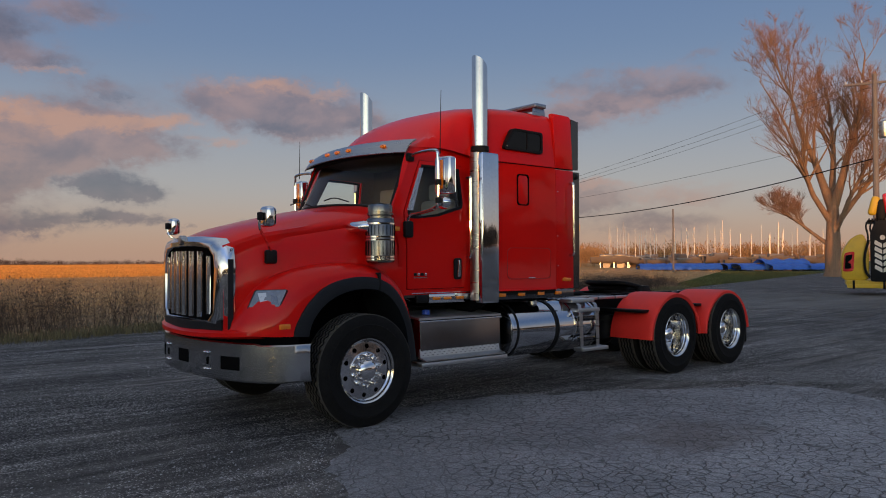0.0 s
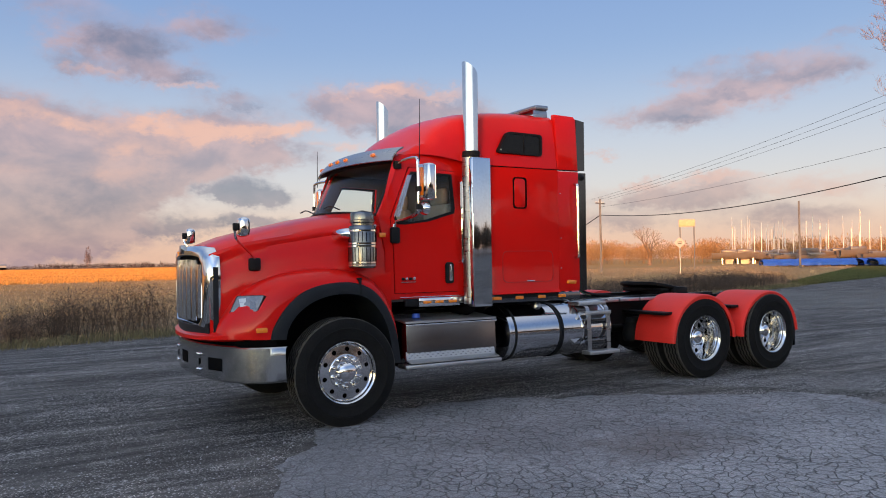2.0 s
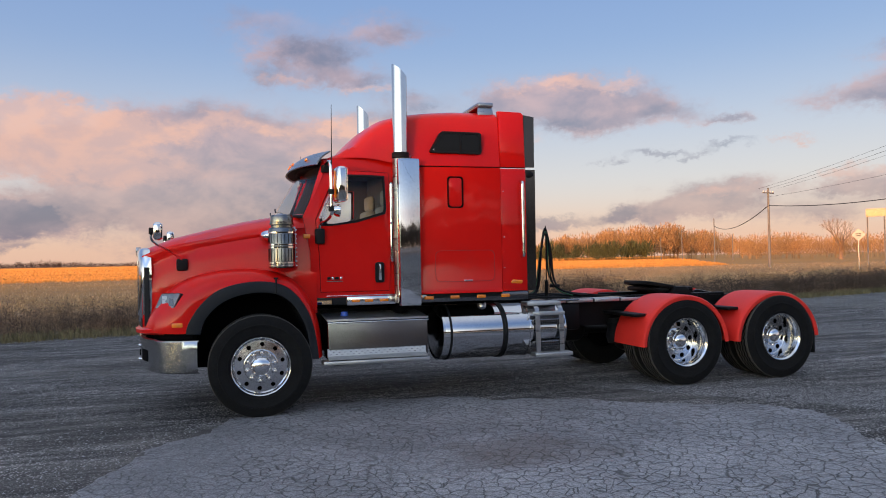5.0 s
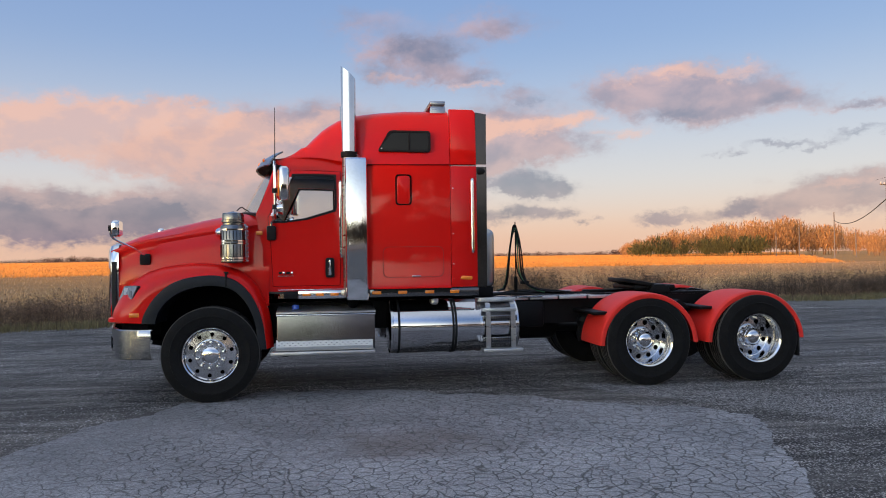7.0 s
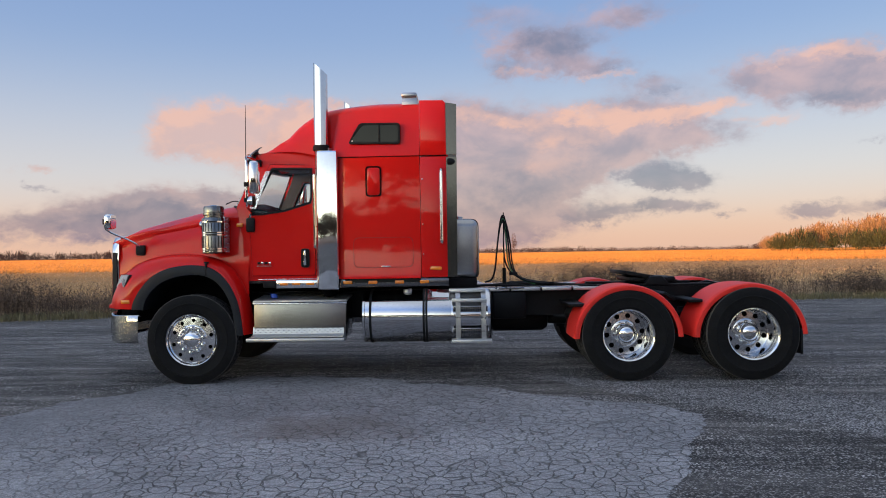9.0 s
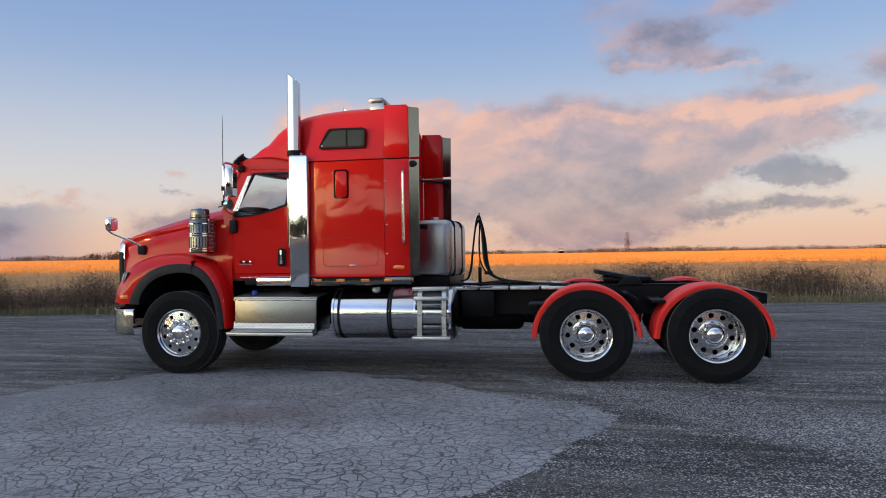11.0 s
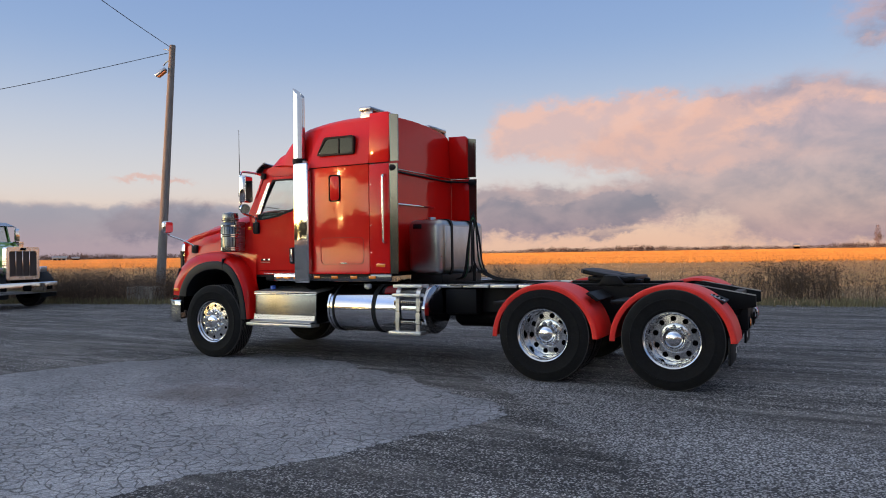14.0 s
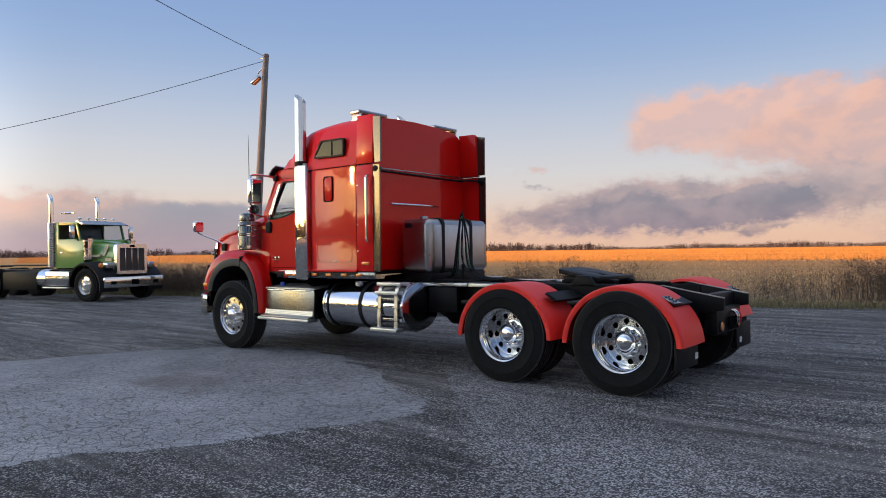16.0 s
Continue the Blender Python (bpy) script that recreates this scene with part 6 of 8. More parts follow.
            q = [Vector((x + (rx + o) * c0, s * yy - (0.045 if s < 0 else 0.08), 0.455 + (0.582 + o) * s0)) for yy, o in ((1.225, -0.055), (1.237, -0.030), (1.235, -0.008), (1.220, 0.002), (1.17, 0.006), (0.97, 0.008), (0.70, 0.006), (0.61, 0.0), (0.60, -0.03))]
            rows.append(q)
        part("rear_fender", skin(B(), rows, thick=0.008), RED_SATIN, truck, "red half-round rear fender", 40)
        bm = block(B(), x - 0.62, x - 0.44, *yo(0.46, 1.16), 0.80, 0.835, 0.008) if x < 5 else block(B(), x - 0.62, x - 0.47, *yo(0.46, 1.14), 0.83, 0.865, 0.008)
        part("fender_bracket", bm, CHASSIS, truck)
    part("fender_clamp", slab(B(), [(6.40, 0.905), (6.42, 0.925), (6.56, 0.86), (6.54, 0.84)], "y", *yo(0.62, 1.10), 0.004), CHASSIS, truck)
    part("rear_fender_bracket", slab(B(), [(5.18, 0.93), (5.21, 0.95), (5.33, 0.87), (5.30, 0.85)], "y", *yo(0.50, 1.10), 0.004), CHASSIS, truck)
    plate = part("fender_plate", slab(B(), [(6.42, 0.925), (6.43, 0.94), (6.56, 0.875), (6.55, 0.86)], "y", *yo(0.93, 1.10), 0.004), BOX_STEEL, truck, "drilled steel fender bracket")
    # drilled holes shown by small near-black discs in place of shade
    for k in range(3):
        for q in range(2):
            part("bracket_hole", rod(B(), (6.452 + 0.035 * k, s * (0.98 + 0.07 * q), 0.929 - 0.0175 * k), (6.456 + 0.035 * k, s * (0.98 + 0.07 * q), 0.935 - 0.0175 * k), 0.010, 8), DARK, plate)
    flap = part("mud_flap", block(B(), 6.60, 6.625, *((-1.27, -0.70) if s < 0 else (0.60, 1.15)), 0.27, 0.54, 0.004), BLACK, truck, "black rubber mud flap")
    part("flap_sticker", block(B(), 6.626, 6.628, *yo(0.70, 0.78), 0.33, 0.39, 0), WHITE_PLASTIC, flap)
    # tail lamps
    part("tail_lamp", lathe(B(), [(0.0, -0.03), (0.04, -0.026), (0.052, -0.004), (0.052, 0.02), (0.0, 0.02)], 20, Matrix.Translation((6.715, s * 0.28, 0.60)) @ Euler((0, 0, math.pi / 2)).to_matrix().to_4x4()), AMBER, truck, "round amber tail lamp")
    part("lamp_ring", lathe(B(), [(0.050, -0.012), (0.066, -0.010), (0.068, 0.02), (0.050, 0.02)], 20, Matrix.Translation((6.722, s * 0.28, 0.60)) @ Euler((0, 0, math.pi / 2)).to_matrix().to_4x4(), close=True), BLACK, truck)

# cab-back tank with straps
bm = block(B(), 2.68, 3.18, -0.50, 0.75, 1.10, 1.815, 0.09, 5)
rear_tank = part("hydraulic_tank", bm, ALU_DULL, truck, "tall aluminium tank with black straps behind the sleeper")
part("tread_face", block(B(), 3.178, 3.186, -0.40, 0.66, 1.20, 1.73, 0.002), PLATE, rear_tank)
for y in (-0.22, 0.40):
    part("tank_strap", frame_ring(B(), rounded([(2.668, 1.09), (3.194, 1.09), (3.194, 1.828), (2.668, 1.828)], 0.10, 5), rounded([(2.682, 1.104), (3.178, 1.104), (3.178, 1.812), (2.682, 1.812)], 0.09, 5), "y", y - 0.028, y + 0.028), BLACK, rear_tank)
part("tank_cap", lathe(B(), [(0.0, 0.04), (0.05, 0.035), (0.055, 0.0), (0.0, 0.0)], 18, Matrix.Translation((2.95, -0.32, 1.815)) @ Euler((math.pi / 2, 0, 0)).to_matrix().to_4x4()), STEEL, rear_tank)
part("tank_sight", block(B(), 2.78, 2.90, -0.512, -0.499, 1.70, 1.76, 0.006), BLACK, rear_tank)
part("tank_cradle", block(B(), 2.70, 3.16, -0.46, 0.70, 0.98, 1.12, 0.02), CHASSIS, truck)

# air lines on a spring post
HY = -0.22
post = part("hose_post", rod(B(), (3.50, HY, 1.0), (3.50, HY, 1.22), 0.022), CHASSIS, truck, "hose post with coiled black air lines")
part("post_rod", rod(B(), (3.50, HY, 1.2), (3.50, HY, 1.90), 0.007, 8), CHASSIS, post)
GREEN_HOSE = mat("green_air_hose", (0.03, 0.16, 0.07), 0.5)
for k, (dx, dy, end) in enumerate(((0.05, -0.05, 3.98), (0.08, 0.02, 4.12), (0.03, 0.07, 3.80), (0.06, 0.11, 4.05), (-0.01, -0.09, 3.9))):
    part("air_line", pipe(B(), [(3.26, HY + 0.5 * dy, 1.05), (3.38, HY + 0.5 * dy, 1.08), (3.425, HY + 0.5 * dy * 0.4, 1.55), (3.47, HY, 1.87 - 0.02 * k), (3.52, HY, 1.86 - 0.02 * k), (3.50 + dx, HY + 0.5 * dy * 0.5, 1.55), (3.52 + dx, HY + 0.5 * dy, 1.22), (3.7, HY + 0.5 * dy, 1.07), (end + 0.08, HY + 0.5 * dy, 1.02)], 0.009), GREEN_HOSE if k == 2 else BLACK, post)
part("line_coupling", block(B(), 3.56, 3.66, HY - 0.05, HY + 0.05, 1.13, 1.17, 0.01), BLACK, post)
for k, (a, b2, c2) in enumerate(((3.3, 4.9, -0.2), (3.25, 4.6, 0.15), (3.4, 4.4, 0.28), (2.9, 4.2, -0.33))):
    part("chassis_hose", pipe(B(), [(a, c2, 0.99), ((a + b2) / 2 - 0.2, c2 + 0.1 * (-1) ** k, 1.03), ((a + b2) / 2 + 0.2, c2 - 0.08 * (-1) ** k, 1.0), (b2, c2, 0.98)], 0.014), BLACK, truck)

# fifth wheel, tilted, with its throat open to the rear
PL = [(5.25 + 0.68 * (px - 5.27), 0.84 * py) for px, py in ((4.74, -0.30), (4.82, -0.42), (5.10, -0.47), (5.55, -0.46), (5.78, -0.34), (5.80, -0.22), (5.48, -0.06), (5.30, -0.05), (5.30, 0.05), (5.48, 0.06), (5.80, 0.22), (5.78, 0.34), (5.55, 0.46), (5.10, 0.47), (4.82, 0.42), (4.74, 0.30))]
bm = slab(B(), PL, "z", -0.028, 0.02, 0.008)
bmesh.ops.transform(bm, verts=bm.verts[:], matrix=Matrix.Translation((5.27, 0, 1.088)) @ Euler((0, radians(10.5), 0)).to_matrix().to_4x4() @ Matrix.Translation((-5.27, 0, 0)))
fifth = part("fifth_wheel", bm, CHASSIS, truck, "greasy black fifth wheel coupling plate")
part("coupling_rib", block(B(), 5.0, 5.55, -0.36, 0.36, 1.03, 1.09, 0.02), CHASSIS, fifth)
for s in (-1, 1):
    part("coupling_pivot", slab(B(), [(5.12, 0.97), (5.48, 0.97), (5.36, 1.10), (5.22, 1.10)], "y", *sorted((s * 0.36, s * 0.46)), 0.01), CHASSIS, fifth)
    part("slide_rail", block(B(), 4.6, 5.95, *sorted((s * 0.36, s * 0.46)), 0.975, 1.01, 0.005), CHASSIS, fifth)
# rear tail of the frame
for s in (-1, 1):
    bm = slab(B(), [(6.10, 0.985), (6.18, 1.005), (6.80, 0.89), (6.80, 0.775), (6.55, 0.735), (6.10, 0.68)], "y", *sorted((s * 0.40, s * 0.455)), 0.006)
    part("tail_plate", bm, CHASSIS, truck)
    part("tail_edge", slab(B(), [(6.16, 1.004), (6.18, 1.012), (6.80, 0.900), (6.80, 0.890)], "y", *sorted((s * 0.42, s * 0.435))), STEEL, truck, smooth=0)
part("tail_beam", block(B(), 6.62, 6.72, -0.40, 0.40, 0.52, 0.78, 0.015), CHASSIS, truck)
for k, y in enumerate((0.08, 0.14, 0.20)):
    part("hose_coupling", pipe(B(), [(6.70, y, 0.74), (6.76, y, 0.73), (6.78, y, 0.66), (6.765, y + 0.02, 0.60), (6.73, y + 0.03, 0.62)], 0.012), POLISHED if k < 2 else REDLENS, truck, "trailer hose coupling")
part("number_plate", block(B(), 6.742, 6.748, -0.08, 0.22, 0.55, 0.68, 0.004), DARK, truck)


def widen(ob):
    """Cab and sleeper broaden towards the rear by a few centimetres."""
    done = set()
    for o in ob.children_recursive:
        up_o, skip = o, False
        while up_o is not ob:
            skip, up_o = skip or up_o.name.split(".")[0] == "wheel", up_o.parent
        if skip or o.data.name in done:
            continue
        done.add(o.data.name)
        for v in o.data.vertices:
            if 0.0 < v.co.x < 3.45:
                v.co.y += math.copysign(0.036 * v.co.x * sm(0.45, 0.85, abs(v.co.y)), v.co.y)


widen(truck)

# ---- ground, verge, field ----
def verge_y(x):
    """Where the gravel ends and the tall weeds begin."""
    return np.minimum(9.1 + 0.25 * x, 10.9 + 0.03 * x) + 0.28 * np.maximum(0.0, x - 17.0)


def ground_sheet():
    c = [-2500, -900, -300, -120, -60] + list(np.linspace(-40, 60, 26)) + [90, 150, 300, 900, 2500]
    verts = [(x, y, 0.0) for y in c for x in c]
    n = len(c)
    faces = [(j * n + i, j * n + i + 1, (j + 1) * n + i + 1, (j + 1) * n + i) for j in range(n - 1) for i in range(n - 1)]
    ob = bulk("ground", verts, faces, GROUND)
    return tagged(ob, "dark gravel lot giving way to a stubble field", "ground", kind="structure")


ground_sheet()
PATCH = [(-1.40, -3.5), (-1.18, -2.75), (-0.70, -1.78), (-0.32, -1.22), (0.05, -0.86), (0.65, -0.60), (1.2, -0.62), (1.9, -0.78), (2.6, -1.12), (3.4, -1.55), (4.1, -1.97), (4.75, -2.38), (5.02, -2.70), (4.97, -3.08), (4.72, -3.65), (4.40, -4.4), (4.1, -4.95), (3.9, -5.4), (3.5, -6.6), (2.9, -8.2), (1.5, -9.8), (-0.5, -10.0), (-1.5, -8.0), (-1.75, -5.0), (-1.6, -3.9)]


def asphalt_patch():
    pts = smooth_line([(*p,) for p in PATCH + PATCH[:1]], 420)[:-1]
    rng = random.Random(4)
    edge_pts = []
    for i, (x, y) in enumerate(pts):
        w = noise.noise(Vector((x * 2.1, y * 2.1, 0.3))) * 0.16 + noise.noise(Vector((x * 9, y * 9, 1.7))) * 0.06 + rng.uniform(-0.02, 0.02)
        cx, cy = 1.7, -5.0
        d = Vector((x - cx, y - cy)).normalized()
        edge_pts.append((x + d.x * w, y + d.y * w))
    bm = B()
    outer = [bm.verts.new((x, y, 0.0015)) for x, y in edge_pts]
    inner = [bm.verts.new((1.7 + (x - 1.7) * 0.992, -5.0 + (y + 5.0) * 0.992, 0.007)) for x, y in edge_pts]
    for i in range(len(outer)):
        j = (i + 1) % len(outer)
        bm.faces.new((outer[i], outer[j], inner[j], inner[i]))
    bm.faces.new(inner)
    bmesh.ops.triangulate(bm, faces=[f for f in bm.faces if len(f.verts) > 4])
    ob = new("asphalt_patch", to_mesh("asphalt_patch", bm, ASPHALT, 0))
    tagged(ob, "pale worn asphalt patch with alligator cracks", "pavement", kind="structure")


asphalt_patch()


def blades(name, material, pts, heights, widths, lean, seed, label, category, heads=0.0, turn=None):
    """Upright dry stalks: each a tapered, bent strip; some carry a seed head."""
    rng = np.random.default_rng(seed)
    pts = np.asarray(pts)
    n = len(pts)
    a = rng.uniform(0, 2 * np.pi, n) if turn is None else rng.normal(turn, 0.35, n)
    dx, dy = np.cos(a) * widths / 2, np.sin(a) * widths / 2
    la = rng.uniform(0, 2 * np.pi, n)
    ll = np.abs(rng.normal(0, lean, n)) * heights
    lx, ly = np.cos(la) * ll, np.sin(la) * ll
    z0 = np.full(n, -0.02)
    X, Y = pts[:, 0], pts[:, 1]
    has = rng.random(n) < heads
    wm = np.where(has, 2.2, 0.75)
    v = np.stack([np.stack([X - dx, Y - dy, z0], 1), np.stack([X + dx, Y + dy, z0], 1),
                  np.stack([X + lx * 0.35 + dx * 0.8, Y + ly * 0.35 + dy * 0.8, heights * 0.62], 1), np.stack([X + lx * 0.35 - dx * 0.8, Y + ly * 0.35 - dy * 0.8, heights * 0.62], 1),
                  np.stack([X + lx * 0.7 + dx * wm, Y + ly * 0.7 + dy * wm, heights * 0.86], 1), np.stack([X + lx * 0.7 - dx * wm, Y + ly * 0.7 - dy * wm, heights * 0.86], 1),
                  np.stack([X + lx, Y + ly, heights], 1)], 1).reshape(-1, 3)
    i = np.arange(n)[:, None] * 7
    quads = np.concatenate([i + np.array([[0, 1, 2, 3]]), i + np.array([[3, 2, 4, 5]])], 0)
    tris = i + np.array([[5, 4, 6]])
    ob = bulk(name, v.tolist(), quads.tolist() + tris.tolist(), material)
    return tagged(ob, label, category, kind="stuff")


rng = np.random.default_rng(11)


def clumped(x0, x1, d0, d1, n, size, per):
    cx, cd = rng.uniform(x0, x1, n), d0 + (d1 - d0) * rng.random(n) ** 1.2
    cx, cd = np.repeat(cx, per), np.repeat(cd, per)
    cx, cd = cx + rng.normal(0, size, len(cx)), cd + rng.normal(0, size, len(cd))
    keep = cd > d0 - 0.35
    return np.stack([cx[keep], verge_y(cx[keep]) + cd[keep]], 1)


def brush(name, material, pts, heights, spread, twigs, leaf, seed, label, category):
    """Dead weeds: thin stems, each with side twigs and small ragged leaves or seed heads on its upper part."""
    rng = np.random.default_rng(seed)
    pts, heights = np.asarray(pts), np.asarray(heights)
    n = len(pts)
    base = np.stack([pts[:, 0], pts[:, 1], np.full(n, -0.02)], 1)
    tip = base + np.stack([rng.normal(0, 0.16, n) * heights, rng.normal(0, 0.16, n) * heights, heights], 1)
    a = rng.uniform(0, 2 * np.pi, n)
    side = np.stack([np.cos(a), np.sin(a), np.zeros(n)], 1) * 0.006
    stems = np.stack([base - side, base + side, tip], 1)
    f = 0.30 + 0.70 * rng.random((n, twigs)) ** 0.8
    at = base[:, None] + (tip - base)[:, None] * f[..., None]
    out_d = rng.normal(0, 1, (n, twigs, 3))
    out_d[..., 2] = np.abs(out_d[..., 2]) * 0.9 - 0.1
    out_d /= np.linalg.norm(out_d, axis=2)[..., None]
    reach = (spread * heights)[:, None, None] * rng.uniform(0.3, 1.0, (n, twigs, 1))
    end = at + out_d * reach
    cross = rng.normal(0, 1, (n, twigs, 3))
    cross /= np.linalg.norm(cross, axis=2)[..., None]
    thin = np.stack([at - cross * 0.0035, at + cross * 0.0035, end], 2).reshape(-1, 3, 3)
    size = leaf * rng.uniform(0.4, 1.3, (n, twigs, 1))
    head = np.stack([end - cross * size * 0.5, end + cross * size * 0.5, end + out_d * size * 1.5 + np.array([0, 0, 1.0]) * size * 0.4], 2).reshape(-1, 3, 3)
    v = np.concatenate([stems, thin, head]).reshape(-1, 3)
    return tagged(bulk(name, v.tolist(), np.arange(len(v)).reshape(-1, 3).tolist(), material), label, category, kind="stuff")


def uneven(p, scale, z):
    return np.array([0.5 + noise.noise(Vector((x * scale, y * scale, z))) for x, y in p])


p = clumped(-30, 31, 0.2, 2.6, 1500, 0.24, 5)
p = p[rng.random(len(p)) < np.clip(0.35 + 1.1 * uneven(p, 0.8, 7.0), 0.2, 1.0) * np.where((p[:, 0] > -2.5) & (p[:, 0] < 14.0), 0.16, 1.0)]
hh = (0.34 + 0.42 * rng.random(len(p))) * (0.55 + 0.75 * uneven(p, 0.45, 2.0)) * np.where(p[:, 0] > 3.0, 0.75, 1.0)
brush("tall_weeds", WEED, p, hh, 0.24, 15, 0.026, 1, "tall dry brown weeds along the edge of the gravel", "weeds")
p = clumped(-30, 31, 0.35, 8.5, 6400, 0.18, 12)
p = p[(p[:, 0] > -2.5) | (p[:, 1] - verge_y(p[:, 0]) > 2.4) | (rng.random(len(p)) < 0.2)]
blades("straw_grass", STRAW, p, (0.07 + 0.15 * rng.random(len(p))) * np.where((p[:, 0] > -2.5) & (p[:, 0] < 14.0), 0.65, 1.0), 0.006 + 0.010 * rng.random(len(p)), 0.75, 2, "pale dry straw grass behind the weeds", "grass", 0.45)
p = clumped(-30, 31, -0.30, 0.6, 2300, 0.14, 12)
blades("verge_grass", VERGE, p, 0.05 + 0.15 * rng.random(len(p)), 0.008 + 0.010 * rng.random(len(p)), 0.75, 3, "short tufts of dry grass at the gravel edge", "grass")
# low dark scrub in groups
p = clumped(-28, 31, 0.3, 1.7, 230, 0.36, 26)
p = p[(p[:, 0] < -2.0) | (p[:, 0] > 13.0)]
brush("dark_weeds", mat("dark_dead_weeds", (0.095, 0.062, 0.042), 0.9, island=0.45, fine=6, scale=0.5), p, 0.28 + 0.42 * rng.random(len(p)), 0.34, 14, 0.020, 5, "clumps of dark dead weeds with seed heads", "weeds")
p = np.concatenate([np.stack([rng.normal(x, sx, n), rng.normal(y, 0.35, n)], 1) for x, y, sx, n in ((9.6, 12.4, 0.6, 150), (10.8, 12.5, 0.5, 110), (4.2, 11.6, 0.4, 60), (-2.2, 9.3, 0.7, 120), (17.0, 12.4, 1.2, 230), (20.0, 13.2, 1.0, 230), (22.8, 14.2, 1.1, 260), (25.5, 15.0, 1.0, 220), (14.2, 12.1, 1.0, 140))])
brush("scrub_bushes", mat("brown_scrub", (0.075, 0.052, 0.038), 0.9, island=0.45, fine=6, scale=0.5), p, 0.45 + 0.45 * rng.random(len(p)), 0.40, 18, 0.018, 9, "low brown scrub bushes at the field's edge", "bushes")
# reeds with dark plumes and a brown bush at the edge of the lot
p = np.concatenate([np.stack([rng.normal(x, sx, n), rng.normal(y, sy, n)], 1) for x, y, sx, sy, n in ((-13.2, 6.3, 0.8, 0.5, 420), (-11.0, 7.0, 0.6, 0.4, 260), (-14.8, 6.0, 0.7, 0.5, 260), (6.6, 11.9, 0.7, 0.4, 420), (-0.6, 9.6, 0.5, 0.3, 130), (0.9, 10.0, 0.3, 0.2, 70), (-1.6, 9.3, 0.4, 0.2, 70), (10.2, 12.2, 0.9, 0.4, 200), (-8.2, 8.0, 0.5, 0.3, 130))])
brush("reeds", mat("dark_reeds", (0.10, 0.066, 0.044), 0.9, island=0.4, fine=6, scale=0.5), p, 0.55 + 0.55 * rng.random(len(p)), 0.22, 17, 0.024, 8, "dark brown reeds with ragged plumes beside the lot", "reeds")
# corn stubble in rows
rows_d = np.concatenate([np.arange(5.5, 26, 0.55), np.arange(26, 62, 1.1)])
pts = []
for dd in rows_d:
    span = 34 + dd * 1.5
    k = int(span * 2 * (9 if dd < 26 else 4.2))
    x = rng.uniform(-span, span + 14, k)
    pts.append(np.stack([x, 9.1 + 0.25 * np.clip(x, -60, 14) + dd + rng.normal(0, 0.10, k)], 1))
p = np.concatenate(pts)
p = p[p[:, 1] - verge_y(p[:, 0]) > 0.22 * (p[:, 0] - 26.0)]
blades("corn_stubble", CORN, p, 0.06 + 0.11 * rng.random(len(p)), 0.012 + 0.014 * rng.random(len(p)), 0.9, 6, "rows of pale corn stubble across the field", "stubble")

gx = rng.uniform(26, 90, 60000)
gd = rng.random(60000) * np.minimum(0.22 * (gx - 26.0), 24.0)
blades("lawn", LAWN, np.stack([gx, verge_y(gx) + gd], 1), 0.05 + 0.08 * rng.random(60000), 0.02 + 0.03 * rng.random(60000), 0.6, 7, "short green and brown grass beside the road", "grass")

far = []
dd = 62.0
while dd < 620:
    span, wd = dd * 1.35, 0.0022 * dd
    k = int((span * 3 / wd) * 2.4)
    x = rng.uniform(-span * 2.0, min(span, 24 + dd * 0.62), k)
    far.append(np.stack([x, 9.1 + 0.25 * np.clip(x, -60, 14) + dd + rng.normal(0, dd * 0.012, k), np.full(k, wd), 0.14 + 0.08 * rng.random(k) + 0.0004 * dd], 1))
    dd *= 1.09
far = np.concatenate(far)
fa = rng.normal(-0.4, 0.3, len(far))
fx, fy = np.cos(fa) * far[:, 2] / 2, np.sin(fa) * far[:, 2] / 2
fz = np.zeros(len(far))
v = np.stack([np.stack([far[:, 0] - fx, far[:, 1] - fy, fz], 1), np.stack([far[:, 0] + fx, far[:, 1] + fy, fz], 1), np.stack([far[:, 0] + fx * 0.7, far[:, 1] + fy * 0.7 + 0.05, far[:, 3]], 1), np.stack([far[:, 0] - fx * 0.7, far[:, 1] - fy * 0.7 + 0.05, far[:, 3]], 1)], 1).reshape(-1, 3)
tagged(bulk("far_stubble", v.tolist(), np.arange(len(v)).reshape(-1, 4).tolist(), FIELD_STRAW), "sunlit stubble far out on the field", "stubble", kind="stuff")


# ---- distant trees ----
def twig_cloud(rng, cx, cy, base, h, wd, n, size):
    """Loose thin triangles that make a bare crown."""
    u = rng.normal(0, 1, (n, 3))
    u /= np.linalg.norm(u, axis=1)[:, None]
    r = rng.random(n) ** 0.45
    c = np.stack([cx + u[:, 0] * r * wd, cy + u[:, 1] * r * wd, base + h * 0.56 + u[:, 2] * r * h * 0.44], 1)
    d = np.stack([c[:, 0] - cx, c[:, 1] - cy, np.abs(c[:, 2] - base - h * 0.2) + 0.6 * h], 1)
    d /= np.linalg.norm(d, axis=1)[:, None]
    d += rng.normal(0, 0.25, (n, 3))
    s = rng.normal(0, 1, (n, 3))
    s /= np.linalg.norm(s, axis=1)[:, None]
    L = size * (0.6 + 0.8 * rng.random(n))[:, None]
    return np.stack([c - s * L * 0.16, c + s * L * 0.16, c + d * L], 1)


def polar(a, dist, cam_xy=(1.5, -8.5)):
    return cam_xy[0] + dist * math.sin(radians(a)), cam_xy[1] + dist * math.cos(radians(a))


